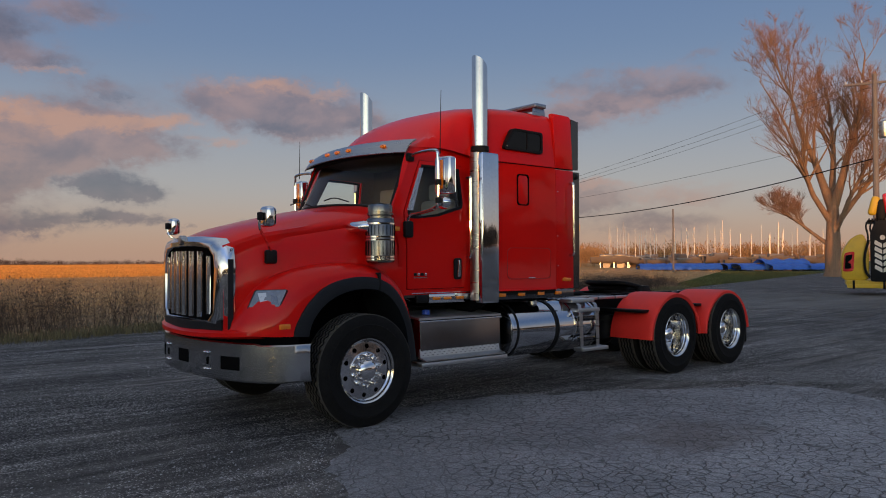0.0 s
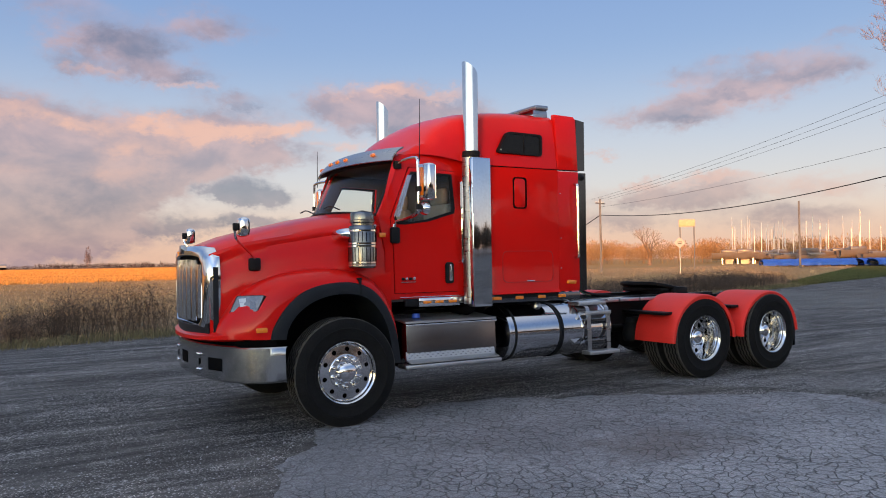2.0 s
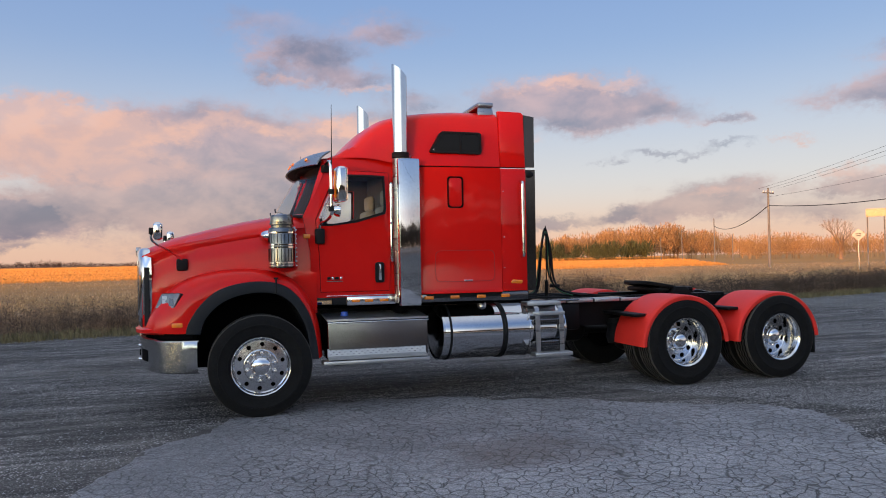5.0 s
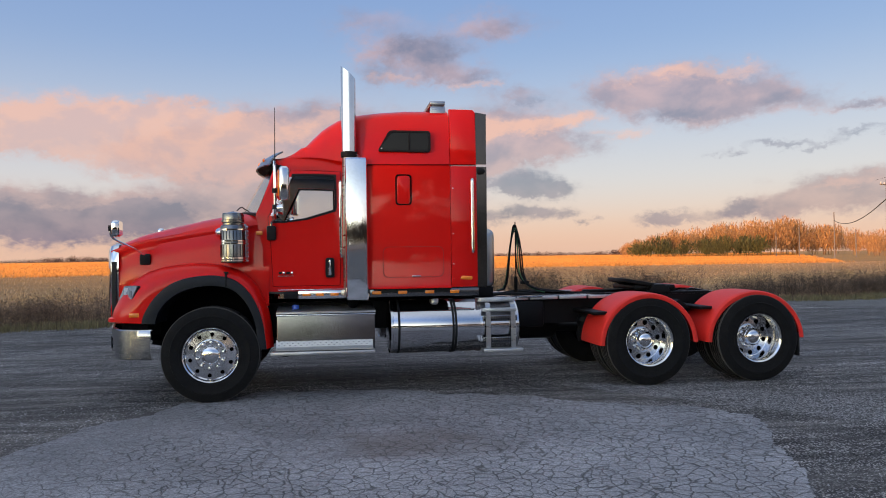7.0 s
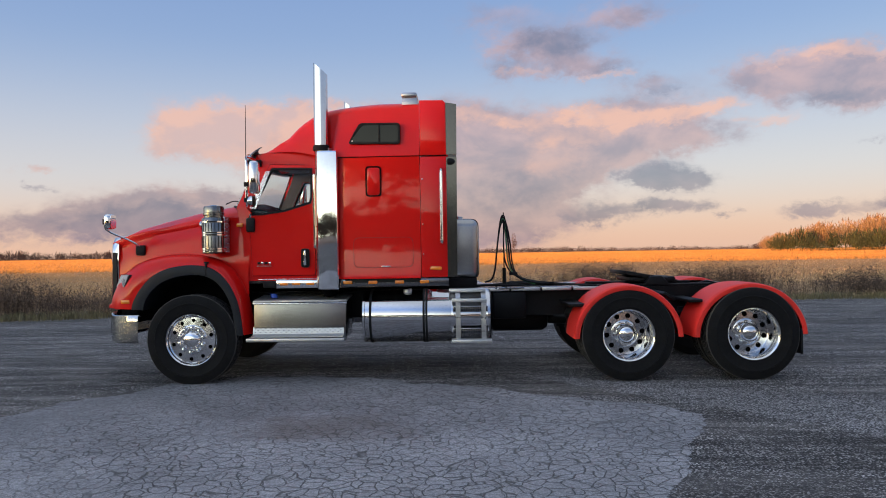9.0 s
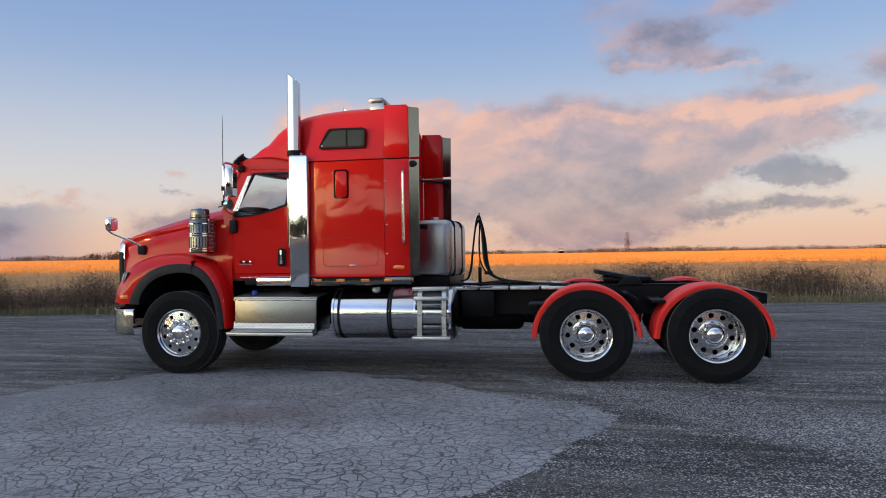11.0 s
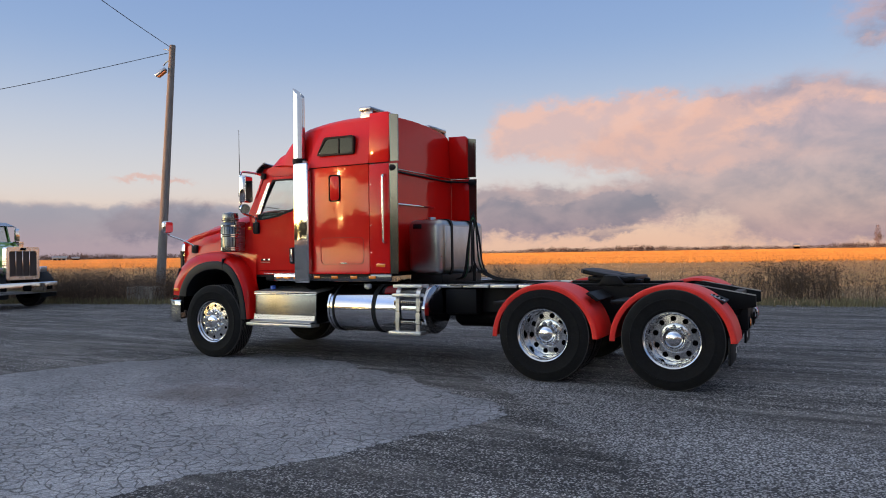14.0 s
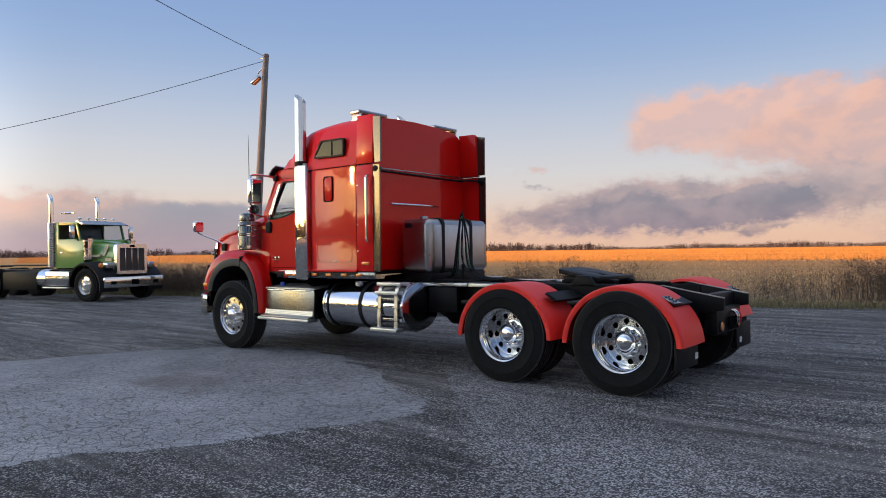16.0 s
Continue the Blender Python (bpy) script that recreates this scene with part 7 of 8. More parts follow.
def woods(name, material, trees, n, label, seed, size=0.17, sink=0.0):
    rng = np.random.default_rng(seed)
    tri = []
    for cx, cy, h, wd in trees:
        tri.append(twig_cloud(rng, cx, cy, -sink * h, h, wd, n, h * size))
        tri.append(np.array([[[cx - h * 0.012, cy, 0], [cx + h * 0.012, cy, 0], [cx, cy, h * 0.8]]]))
    v = np.concatenate(tri).reshape(-1, 3)
    f = np.arange(len(v)).reshape(-1, 3)
    ob = bulk(name, v.tolist(), f.tolist(), material)
    return tagged(ob, label, "woods", kind="stuff")


rng2 = random.Random(21)
trees = []
for k in range(150):
    a = rng2.uniform(21, 39)
    top_el = float(np.interp(a, [21, 23, 25.5, 28, 30, 32.5, 34, 36, 38.7], [0.7, 1.3, 1.8, 2.1, 2.2, 2.5, 1.9, 1.7, 1.0]))
    dist = rng2.uniform(250, 330)
    h = dist * math.tan(radians(top_el)) * rng2.uniform(0.65, 1.05) + 1.4
    trees.append((*polar(a, dist), h, h * rng2.uniform(0.28, 0.42)))
woods("bare_woods", WOODS, trees, 420, "sunlit bare wood at the far side of the field", 31, 0.085)
trees = []
for k in range(46):
    a = rng2.uniform(21.2, 31)
    trees.append((*polar(a, rng2.uniform(238, 250)), rng2.uniform(2.5, 6.5), rng2.uniform(1.6, 2.6)))
woods("conifer_edge", CONIFER, trees, 240, "dark green conifers in front of the bare wood", 32)
trees = []
for k in range(340):
    a = rng2.uniform(37.5, 68)
    dist = rng2.uniform(190, 260)
    trees.append((*polar(a, dist), rng2.uniform(3.6, 7.2), rng2.uniform(2.4, 4.6)))
woods("scrub_line", WOODS, trees, 300, "low sunlit scrub behind the boat yard", 33, 0.075)
trees = []
for k in range(620):
    a = -78 + 100 * k / 620 + rng2.uniform(-0.2, 0.2)
    dist = rng2.uniform(880, 1000)
    bump_h = 0.40 + 0.10 * math.sin(a * 0.31) + 0.07 * math.sin(a * 0.9 + 1) + (0.22 if -38 < a < -27 else 0) + (0.25 if a < -60 else 0)
    h = dist * math.tan(radians(0.95 * max(0.12, bump_h) * rng2.uniform(0.6, 1.25))) + 1.4
    trees.append((*polar(a, dist), h, rng2.uniform(5, 11)))
woods("far_tree_line", FARLINE, trees, 150, "thin hazy tree line on the horizon", 34, 0.17, 0.35)
# the lone tree's twig colour holds the same distance haze
woods("lone_far_tree", mat("hazy_bare_twigs", (0.17, 0.10, 0.08), 0.9, island=0.3), [(30.0, 600.0, 17.0, 2.6), (30.4, 600.0, 12.0, 3.2)], 260, "single bare tree far out on the field", 35, 0.07)


def farm_building(a, dist, length, h, label):
    x, y = polar(a, dist)
    root = thing("farm_building", label, "building", Matrix.Translation((x, y, 0)) @ Euler((0, 0, radians(-a))).to_matrix().to_4x4())
    part("wall", block(B(), -length / 2, length / 2, -4, 4, 0, h, 0), FARM_WALL, root, smooth=0)
    part("roof", slab(B(), [(-4.5, h), (4.5, h), (0, h * 1.55)], "x", -length / 2 - 0.4, length / 2 + 0.4), FARM_ROOF, root, smooth=0)
    for k in range(3):
        cx0 = length * (-0.3 + 0.3 * k)
        part("door", block(B(), cx0 - 1.2, cx0 + 1.2, -4.06, -4.0, 0, h * 0.7, 0), DARK, root, smooth=0)


FARM_WALL = mat("pale_farm_wall", (0.62, 0.56, 0.48), 0.7, var=0.1, scale=0.3, fine=3)
FARM_ROOF = mat("grey_farm_roof", (0.30, 0.28, 0.27), 0.6, var=0.15, scale=0.3, fine=3)
farm_building(-56.6, 690, 11.0, 2.3, "pale farm building on the horizon")
farm_building(-55.6, 720, 6.0, 1.9, "small pale shed on the horizon")
farm_building(-2.4, 760, 5.0, 3.4, "pale farm shed far across the field")


def bare_tree(name, x, y, h, seed, label, spread=1.0, depth=6, twig_n=5, lift=0.10, fork=4):
    """Tapered trunk forking into limbs, with fine twigs at the ends."""
    rng = random.Random(seed)
    root = thing(name, label, "tree", Matrix.Translation((x, y, 0)))
    limbs, tv, tf = B(), [], []

    def grow(p, d, length, r, level):
        pts, q = [p], p.copy()
        for _ in range(3):
            d = (d + Vector((rng.uniform(-1, 1), rng.uniform(-1, 1), rng.uniform(-0.35, 0.75))) * 0.12).normalized()
            q = q + d * length / 3
            pts.append(q.copy())
        seg = 8 if level < 2 else 5 if level < 4 else 3
        rings = []
        for i, c in enumerate(pts):
            rr = r * (1 - 0.4 * i / 3) * (1.35 if level == 0 and i == 0 else 1)
            s = d.cross(Vector((0.3, 0.7, 0.2))).normalized()
            u = s.cross(d)
            rings.append([limbs.verts.new(c + rr * (math.cos(2 * math.pi * k / seg) * s + math.sin(2 * math.pi * k / seg) * u)) for k in range(seg)])
        for A, C in zip(rings, rings[1:]):
            for k in range(seg):
                limbs.faces.new((A[k], A[(k + 1) % seg], C[(k + 1) % seg], C[k]))
        if level >= depth - 2:
            for _ in range(twig_n):
                c = pts[rng.randint(1, 3)]
                t = (d + Vector((rng.uniform(-1, 1), rng.uniform(-1, 1), rng.uniform(-0.5, 0.9))) * 0.9).normalized() * h * rng.uniform(0.02, 0.045)
                s = t.cross(Vector((rng.uniform(-1, 1), rng.uniform(-1, 1), 1))).normalized() * h * 0.0005
                n0 = len(tv)
                tv.extend([c - s, c + s, c + t])
                tf.append((n0, n0 + 1, n0 + 2))
        if level < depth:
            for k in range(rng.choice((2, 3, 3)) if level else fork):
                ax = d.orthogonal().normalized()
                ax.rotate(Matrix.Rotation(rng.uniform(0, 6.283), 3, d))
                nd = d.copy()
                nd.rotate(Matrix.Rotation(radians(rng.uniform(14, 42) * spread), 3, ax))
                nd = (nd + Vector((0, 0, lift))).normalized()
                grow(pts[-1] if k < 2 else pts[2], nd, length * rng.uniform(0.68, 0.86), r * 0.6 * rng.uniform(0.75, 1.0), level + 1)

    grow(Vector((0, 0, -0.1)), Vector((0.03, 0, 1)), h * 0.20, h * 0.034, 0)
    part("trunk", limbs, BARK, root, smooth=60)
    bulk("crown", [tuple(v) for v in tv], tf, TWIG, root)
    return root


def forked_tree(name, x, y, seed, label, leaders, girth, twig_r, axis):
    """A stout trunk that forks low into long upright leaders with many ascending side branches and fine twigs.

    leaders: height of the fork, lean to the side and away, length, share of the girth; axis: the side direction."""
    rng = random.Random(seed)
    root = thing(name, label, "tree", Matrix.Translation((x, y, 0)))
    limbs, tv, tf = B(), [], []
    side, away = Vector((axis[0], axis[1], 0)), Vector((-axis[1], axis[0], 0))

    def tube(pts, radii, seg):
        rings = []
        for i, c in enumerate(pts):
            d = (pts[min(i + 1, len(pts) - 1)] - pts[max(i - 1, 0)]).normalized()
            a = d.cross(Vector((0.31, 0.73, 0.21))).normalized()
            b = a.cross(d)
            rings.append([limbs.verts.new(c + radii[i] * (math.cos(2 * math.pi * q / seg) * a + math.sin(2 * math.pi * q / seg) * b)) for q in range(seg)])
        for A, C in zip(rings, rings[1:]):
            for q in range(seg):
                limbs.faces.new((A[q], A[(q + 1) % seg], C[(q + 1) % seg], C[q]))

    def limb(p, d, length, r, level):
        n = (9, 6, 5, 4)[level]
        pts, radii, q = [p], [r], p.copy()
        d = d.normalized()
        for i in range(n):
            d = (d + Vector((rng.uniform(-1, 1), rng.uniform(-1, 1), rng.uniform(-0.4, 0.9))) * (0.13, 0.16, 0.2, 0.25)[level]).normalized()
            q = q + d * length / n
            pts.append(q.copy())
            radii.append(max(0.006, r * (1 - 0.90 * ((i + 1) / n) ** 0.8)))
        tube(pts, radii, (8, 6, 4, 3)[level])
        if level == 3:
            for _ in range(12):
                c = pts[rng.randint(1, n)]
                t = (d + Vector((rng.uniform(-1, 1), rng.uniform(-1, 1), rng.uniform(-0.4, 1.0))) * 0.6).normalized() * rng.uniform(0.4, 1.0)
                w = t.cross(Vector((rng.uniform(-1, 1), rng.uniform(-1, 1), 0.7))).normalized() * twig_r
                n0 = len(tv)
                tv.extend([c - w, c + w, c + t])
                tf.append((n0, n0 + 1, n0 + 2))
            return
        for _ in range((15, 7, 5)[level]):
            f = rng.uniform((0.26, 0.20, 0.15)[level], 1.0)
            i = min(n - 1, int(f * n))
            at, here = pts[i].lerp(pts[i + 1], f * n - i if f < 1 else 1.0), (pts[i + 1] - pts[i]).normalized()
            ax = here.orthogonal().normalized()
            ax.rotate(Matrix.Rotation(rng.uniform(0, 6.283), 3, here))
            nd = here.copy()
            nd.rotate(Matrix.Rotation(radians(rng.uniform(22, 50)), 3, ax))
            nd = (nd + Vector((0, 0, 0.22))).normalized()
            limb(at, nd, length * (0.46, 0.48, 0.5)[level] * (1.15 - 0.6 * f) * rng.uniform(0.8, 1.2), max(0.008, radii[i] * 0.55), level + 1)

    top = max(q[0] for q in leaders)
    pts = [Vector((0, 0, -0.2)), Vector((0.02, 0, 0.5)), Vector((0, 0.03, 1.6)), Vector((-0.05, 0.0, 3.0)), Vector((0, 0, top + 0.3))]
    tube(pts, [girth * 1.45, girth * 1.08, girth, girth * 0.92, girth * 0.7], 12)
    for z, ls, la, length, share in leaders:
        limb(Vector((0, 0, z)), side * ls + away * la + Vector((0, 0, 1)), length, girth * share, 0)
    part("trunk", limbs, BARK, root, smooth=60)
    bulk("crown", [tuple(v) for v in tv], tf, TWIG, root)
    return root


tx, ty = polar(66.9, 75, (-3.46, -6.57))
forked_tree("bare_tree", tx, ty, 5, "large bare sunlit tree beside the road", ((6.0, -0.30, 0.05, 16.0, 0.62), (6.2, 0.26, -0.1, 14.0, 0.64), (5.8, 0.02, 0.25, 14.0, 0.56), (4.6, -0.62, -0.15, 15.0, 0.44), (2.6, -1.15, 0.1, 6.5, 0.36), (4.4, 0.75, 0.2, 11.5, 0.44), (3.4, 0.35, -0.5, 12.0, 0.40)), 0.70, 0.0070, (0.39, -0.92))
tx, ty = polar(71.5, 60, (-3.46, -6.57))
bare_tree("bare_tree", tx, ty, 14.0, 9, "bare tree behind the yard", 1.0, 5, 6)
tx, ty = polar(45.3, 170, (-2.7, -7.1))
bare_tree("bare_tree", tx, ty, 13.0, 12, "rounded bare tree across the field", 1.1, 5, 7)


# ---- poles, wires, signs ----
def utility_pole(name, x, y, h, label, lean=(0.0, 0.0), arm_len=0.0, turn=0.0, r=0.14):
    root = thing(name, label, "utility pole", Matrix.Translation((x, y, 0)) @ Euler((0, 0, turn)).to_matrix().to_4x4())
    bm = B()
    rows = []
    for k in range(9):
        f = k / 8
        rr = r * (1 - 0.35 * f)
        rows.append([Vector((lean[0] * f + rr * math.cos(a), lean[1] * f + rr * math.sin(a), -0.1 + (h + 0.1) * f)) for a in np.linspace(0, 2 * math.pi, 13)])
    part("shaft", skin(bm, rows, cap=False), WOOD_POLE, root, smooth=60)
    part("pole_cap", rod(B(), (lean[0], lean[1], h - 0.01), (lean[0], lean[1], h + 0.02), r * 0.6), WOOD_POLE, root)
    if arm_len:
        part("crossarm", block(B(), -arm_len / 2, arm_len / 2, -0.06, 0.06, h - 0.55, h - 0.43, 0.01), WOOD_POLE, root)
        for k in (-0.45, -0.2, 0.2, 0.45):
            part("insulator", rod(B(), (arm_len * k, 0, h - 0.43), (arm_len * k, 0, h - 0.26), 0.04, 8), WHITE_PLASTIC, root)
    return root


def wire(pts, r, label):
    ob = new("wire", to_mesh("wire", pipe(B(), pts, r, 5, 2), BLACK, 60))
    return tagged(ob, label, "wire")


def sag(a, b, drop, n=9):
    a, b = Vector(a), Vector(b)
    return [a.lerp(b, k / n) - Vector((0, 0, drop * 4 * (k / n) * (1 - k / n))) for k in range(n + 1)]


lamp_pole = utility_pole("utility_pole", -11.2, 7.2, 8.2, "leaning wooden yard pole with a lamp and wires", (-0.05, 0.68), 0, 0, 0.15)
yl = part("yard_lamp", block(B(), -0.92, -0.52, 0.34, 0.52, 7.38, 7.50, 0.04, 3), STEEL, lamp_pole, "small yard lamp on a short arm")
yl.matrix_basis = Matrix.Translation((-0.15, 0.45, 7.5)) @ Euler((0, radians(-35), radians(20))).to_matrix().to_4x4() @ Matrix.Translation((0.5, -0.4, -7.5))
part("lamp_lens", block(B(), -0.88, -0.56, 0.36, 0.50, 7.35, 7.39, 0.01), AMBER, yl)
part("lamp_arm", pipe(B(), [(-0.05, 0.60, 7.75), (-0.22, 0.54, 7.66), (-0.30, 0.52, 7.56)], 0.025), STEEL, lamp_pole)
part("pole_hook", rod(B(), (-0.05, 0.66, 8.05), (-0.35, 0.60, 8.12), 0.02), STEEL, lamp_pole)
tagged(new("concrete_block", to_mesh("concrete_block", block(B(), -11.95, -10.75, 6.55, 7.15, -0.05, 0.50, 0.07, 3), CONCRETE)), "weathered concrete block at the foot of the pole", "concrete block")
wire(sag((-11.25, 7.86, 8.0), (-36, -10.0, 4.2), 1.1), 0.010, "black overhead wire from the yard pole")
wire(sag((-11.25, 7.86, 8.12), (11.38, -25.12, 7.0), 0.8), 0.010, "black overhead wire rising over the lot")
cx, cy = polar(69.5, 48, (-3.46, -6.57))
road_pole = utility_pole("utility_pole", cx, cy, 12.1, "roadside wooden pole with a crossarm and transformer", (0, 0), 3.2, radians(-67), 0.19)
part("transformer", lathe(B(), [(0.0, -0.5), (0.24, -0.48), (0.26, -0.42), (0.26, 0.40), (0.20, 0.47), (0.0, 0.5)], 20, Matrix.Translation((0.42, -0.1, 8.9)) @ Euler((math.pi / 2, 0, 0)).to_matrix().to_4x4()), STEEL, road_pole, "grey pole transformer")
ax_, ay_ = polar(40.7, 82, (-1.36, -7.99))
utility_pole("utility_pole", ax_, ay_, 8.2, "distant wooden pole across the field", (0, 0), 2.0, radians(20))
bx, by = polar(55.9, 104, (-3.0, -6.9))
utility_pole("utility_pole", bx, by, 8.6, "wooden pole beside the boat yard", (0, 0), 0.0)
for a, dist, h in ((33.4, 200, 8.0), (35.6, 165, 9.2), (36.9, 180, 6.0), (31.9, 210, 6.5)):
    x, y = polar(a, dist, (1.45, -8.9))
    utility_pole("utility_pole", x, y, h, "far wooden pole by the wood", (0, 0), 0.0)
wire(sag((cx, cy, 7.3), (ax_, ay_, 6.4), 1.3), 0.035, "black overhead wire along the road")
fx_, fy_ = polar(35.6, 165, (1.45, -8.9))
wire(sag((ax_, ay_, 6.4), (fx_, fy_, 7.5), 1.4), 0.05, "black overhead wire running into the distance")
for z0, z1, off in ((11.9, 8.15, -0.9), (11.9, 8.15, 0.0), (11.9, 8.15, 0.9), (8.7, 7.3, 0.0)):
    wire(sag((cx + 1.3 * off, cy - 0.6 * off, z0), (ax_ + off, ay_ - 0.4 * off, z1), 0.5), 0.011, "thin black overhead wire above the road")


def diamond_sign(x, y):
    root = thing("road_sign", "pale diamond road sign on a post", "road sign", Matrix.Translation((x, y, 0)) @ Euler((0, 0, radians(-46))).to_matrix().to_4x4())
    part("post", rod(B(), (0, 0, 0), (0, 0, 2.6), 0.05), STEEL, root)
    for x0, x1, z in ((-0.22, 0.20, 2.98), (-0.16, 0.18, 2.82)):
        part("sign_mark", block(B(), x0, x1, -0.066, -0.058, z - 0.03, z + 0.03, 0), DARK, root)
    part("panel", slab(B(), rounded([(-0.52, 2.9), (0, 2.38), (0.52, 2.9), (0, 3.42)], 0.1), "y", -0.06, -0.03), mat("pale_sign_face", (0.55, 0.50, 0.42), 0.6), root)


sx_, sy_ = polar(46.4, 70, (-1.36, -7.99))
diamond_sign(sx_, sy_)
sx_, sy_ = polar(47.2, 95, (-1.36, -7.99))
sign = thing("sign_board", "yellow sign board on two posts", "sign", Matrix.Translation((sx_, sy_, 0)) @ Euler((0, 0, radians(-47))).to_matrix().to_4x4())
for x in (-1.5, 1.5):
    part("post", rod(B(), (x * 0.55, 0, 0), (x * 0.55, 0, 6.2), 0.07), WOOD_POLE, sign)
part("panel", block(B(), -0.97, 0.97, -0.1, -0.02, 5.4, 6.3, 0.02), mat("yellow_sign_face", (0.62, 0.48, 0.26), 0.5), sign)


# ---- boat yard ----
HULL = mat("white_boat_hull", (0.19, 0.15, 0.125), 0.3, var=0.08, coat=0.5)
TARP = mat("blue_tarpaulin", (0.02, 0.10, 0.48), 0.45, var=0.25, scale=0.8, fine=6, bump=0.03)
MAST = mat("aluminium_mast", (0.70, 0.66, 0.60), 0.4, 0.3, var=0.1)


def boat(tarped, m, h):
    root = thing("sailboat", "blue tarped sailboat laid up on land" if tarped else "weathered sailboat laid up on land with a bare mast", "boat", m, "boats in the yard")
    rows = []
    for k in range(9):
        f = k / 8
        wd = 1.25 * math.sin(math.pi * min(0.96, 0.30 + 0.70 * f)) ** 0.8
        x = -3.6 + 7.2 * f
        rows.append([(x, -wd, 1.9), (x, -wd * 0.92, 1.3), (x, -wd * 0.4, 0.85), (x, 0, 0.75), (x, wd * 0.4, 0.85), (x, wd * 0.92, 1.3), (x, wd, 1.9)])
    part("hull", skin(B(), rows), HULL, root, smooth=50)
    part("keel", slab(B(), [(-0.8, 0.0), (0.6, 0.0), (0.9, 0.9), (-0.9, 0.9)], "y", -0.12, 0.12), HULL, root)
    if tarped:
        rows = [[(-3.7 + 0.465 * k, -1.42 - 0.08 * math.sin(k * 2.7), 0.55 + 0.12 * math.sin(k * 1.9)), (-3.7 + 0.465 * k, -1.36 - 0.07 * math.sin(k * 1.7), 1.35), (-3.7 + 0.465 * k, -1.22, 2.05 + 0.12 * math.sin(k * 2.1)), (-3.7 + 0.465 * k, -0.55, 2.55 + 0.14 * math.sin(k * 1.6)), (-3.7 + 0.465 * k, 0, 2.75 + 0.18 * math.sin(k * 1.3)), (-3.7 + 0.465 * k, 0.55, 2.5 + 0.12 * math.cos(k * 1.1)), (-3.7 + 0.465 * k, 1.25, 1.95 + 0.1 * math.cos(k * 1.7)), (-3.7 + 0.465 * k, 1.4, 0.7)] for k in range(17)]
        part("tarpaulin", skin(B(), rows, thick=0.02), TARP, root, smooth=60)
    else:
        part("cabin", block(B(), -1.6, 1.4, -0.75, 0.75, 1.85, 2.4, 0.12), HULL, root)
        part("deck", slab(B(), [(-3.4, -0.9), (2.6, -0.9), (3.5, 0), (2.6, 0.9), (-3.4, 0.9)], "z", 1.86, 1.9), HULL, root)
    if not tarped:
        part("mast", rod(B(), (0.6, 0, 1.8), (0.6, 0, 1.8 + h), 0.09, 8, 0.05), MAST, root)
    for x in (-1.5, 1.5):
        part("cradle", block(B(), x - 0.08, x + 0.08, -1.0, 1.0, 0.0, 0.95, 0), STEEL, root)
    return root


rng3 = random.Random(77)
bare_boat = boat(False, None, 6.0)
blue_boat = boat(True, None, 6.0)
first = [True, True]
for k in range(84):
    a = rng3.uniform(50.8, 66.5)
    tarped = 55.0 < a < 66.5 and rng3.random() < 0.42
    dist = rng3.uniform(112, 124) if tarped else rng3.uniform(160, 215)
    x, y = polar(a, dist, (-3.0, -6.9))
    m = Matrix.Translation((x, y, 0)) @ Euler((0, 0, radians(rng3.uniform(-50, -20)))).to_matrix().to_4x4() @ Matrix.Diagonal((1, 1, 0.62 if tarped else rng3.uniform(0.8, 1.25), 1))
    src = blue_boat if tarped else bare_boat
    if first[tarped]:
        first[tarped] = False
        src.matrix_basis = m
    else:
        copy_thing(src, m)

# ---- the green truck parked at the edge of the lot ----
GREEN = mat("green_truck_paint", (0.13, 0.29, 0.045), 0.3, var=0.08, scale=1.5, fine=120, coat=1.0)
CREAM = mat("cream_stripe_paint", (0.75, 0.62, 0.42), 0.35, var=0.06)
RADIATOR = mat("dark_radiator_mesh", (0.05, 0.035, 0.03), 0.6, var=0.2, fine=90)
green = thing("green_truck", "green bonneted truck with a chrome bumper and twin stacks", "truck", pose(-13.29, 3.57, 0, 0, 0, 193))
gw = make_steer_wheel(green)
gw.matrix_basis = pose(0, -0.98, 0.505, 0, 0, 0)
copy_thing(gw, pose(0, 0.98, 0.505, 0, 10, 180))
gd = make_drive_wheel(green)
gd.matrix_basis = pose(4.9, -1.03, 0.498)
copy_thing(gd, pose(6.2, -1.03, 0.498, 0, 15, 0))
copy_thing(gd, pose(4.9, 1.03, 0.498, 0, 20, 180))
copy_thing(gd, pose(6.2, 1.03, 0.498, 0, 25, 180))
part("frame", block(block(B(), -0.7, 6.8, -0.48, -0.38, 0.62, 0.95, 0.01), -0.7, 6.8, 0.38, 0.48, 0.62, 0.95, 0.01), CHASSIS, green)
part("axle_beam", rod(B(), (0, -0.9, 0.5), (0, 0.9, 0.5), 0.08), CHASSIS, green)
rows = []
for x, zt, wd in ((-0.62, 1.70, 0.52), (-0.35, 1.75, 0.56), (0.1, 1.82, 0.62), (0.62, 1.88, 0.70)):
    rows.append([Vector((x, y * wd, z)) for y, z in ((-1.0, 0.95), (-1.0, 1.45), (-0.96, zt - 0.12), (-0.82, zt - 0.03), (-0.4, zt), (0, zt + 0.01), (0.4, zt), (0.82, zt - 0.03), (0.96, zt - 0.12), (1.0, 1.45), (1.0, 0.95))])
part("hood", skin(B(), rows), GREEN, green, "green butterfly hood with a cream stripe", 40)
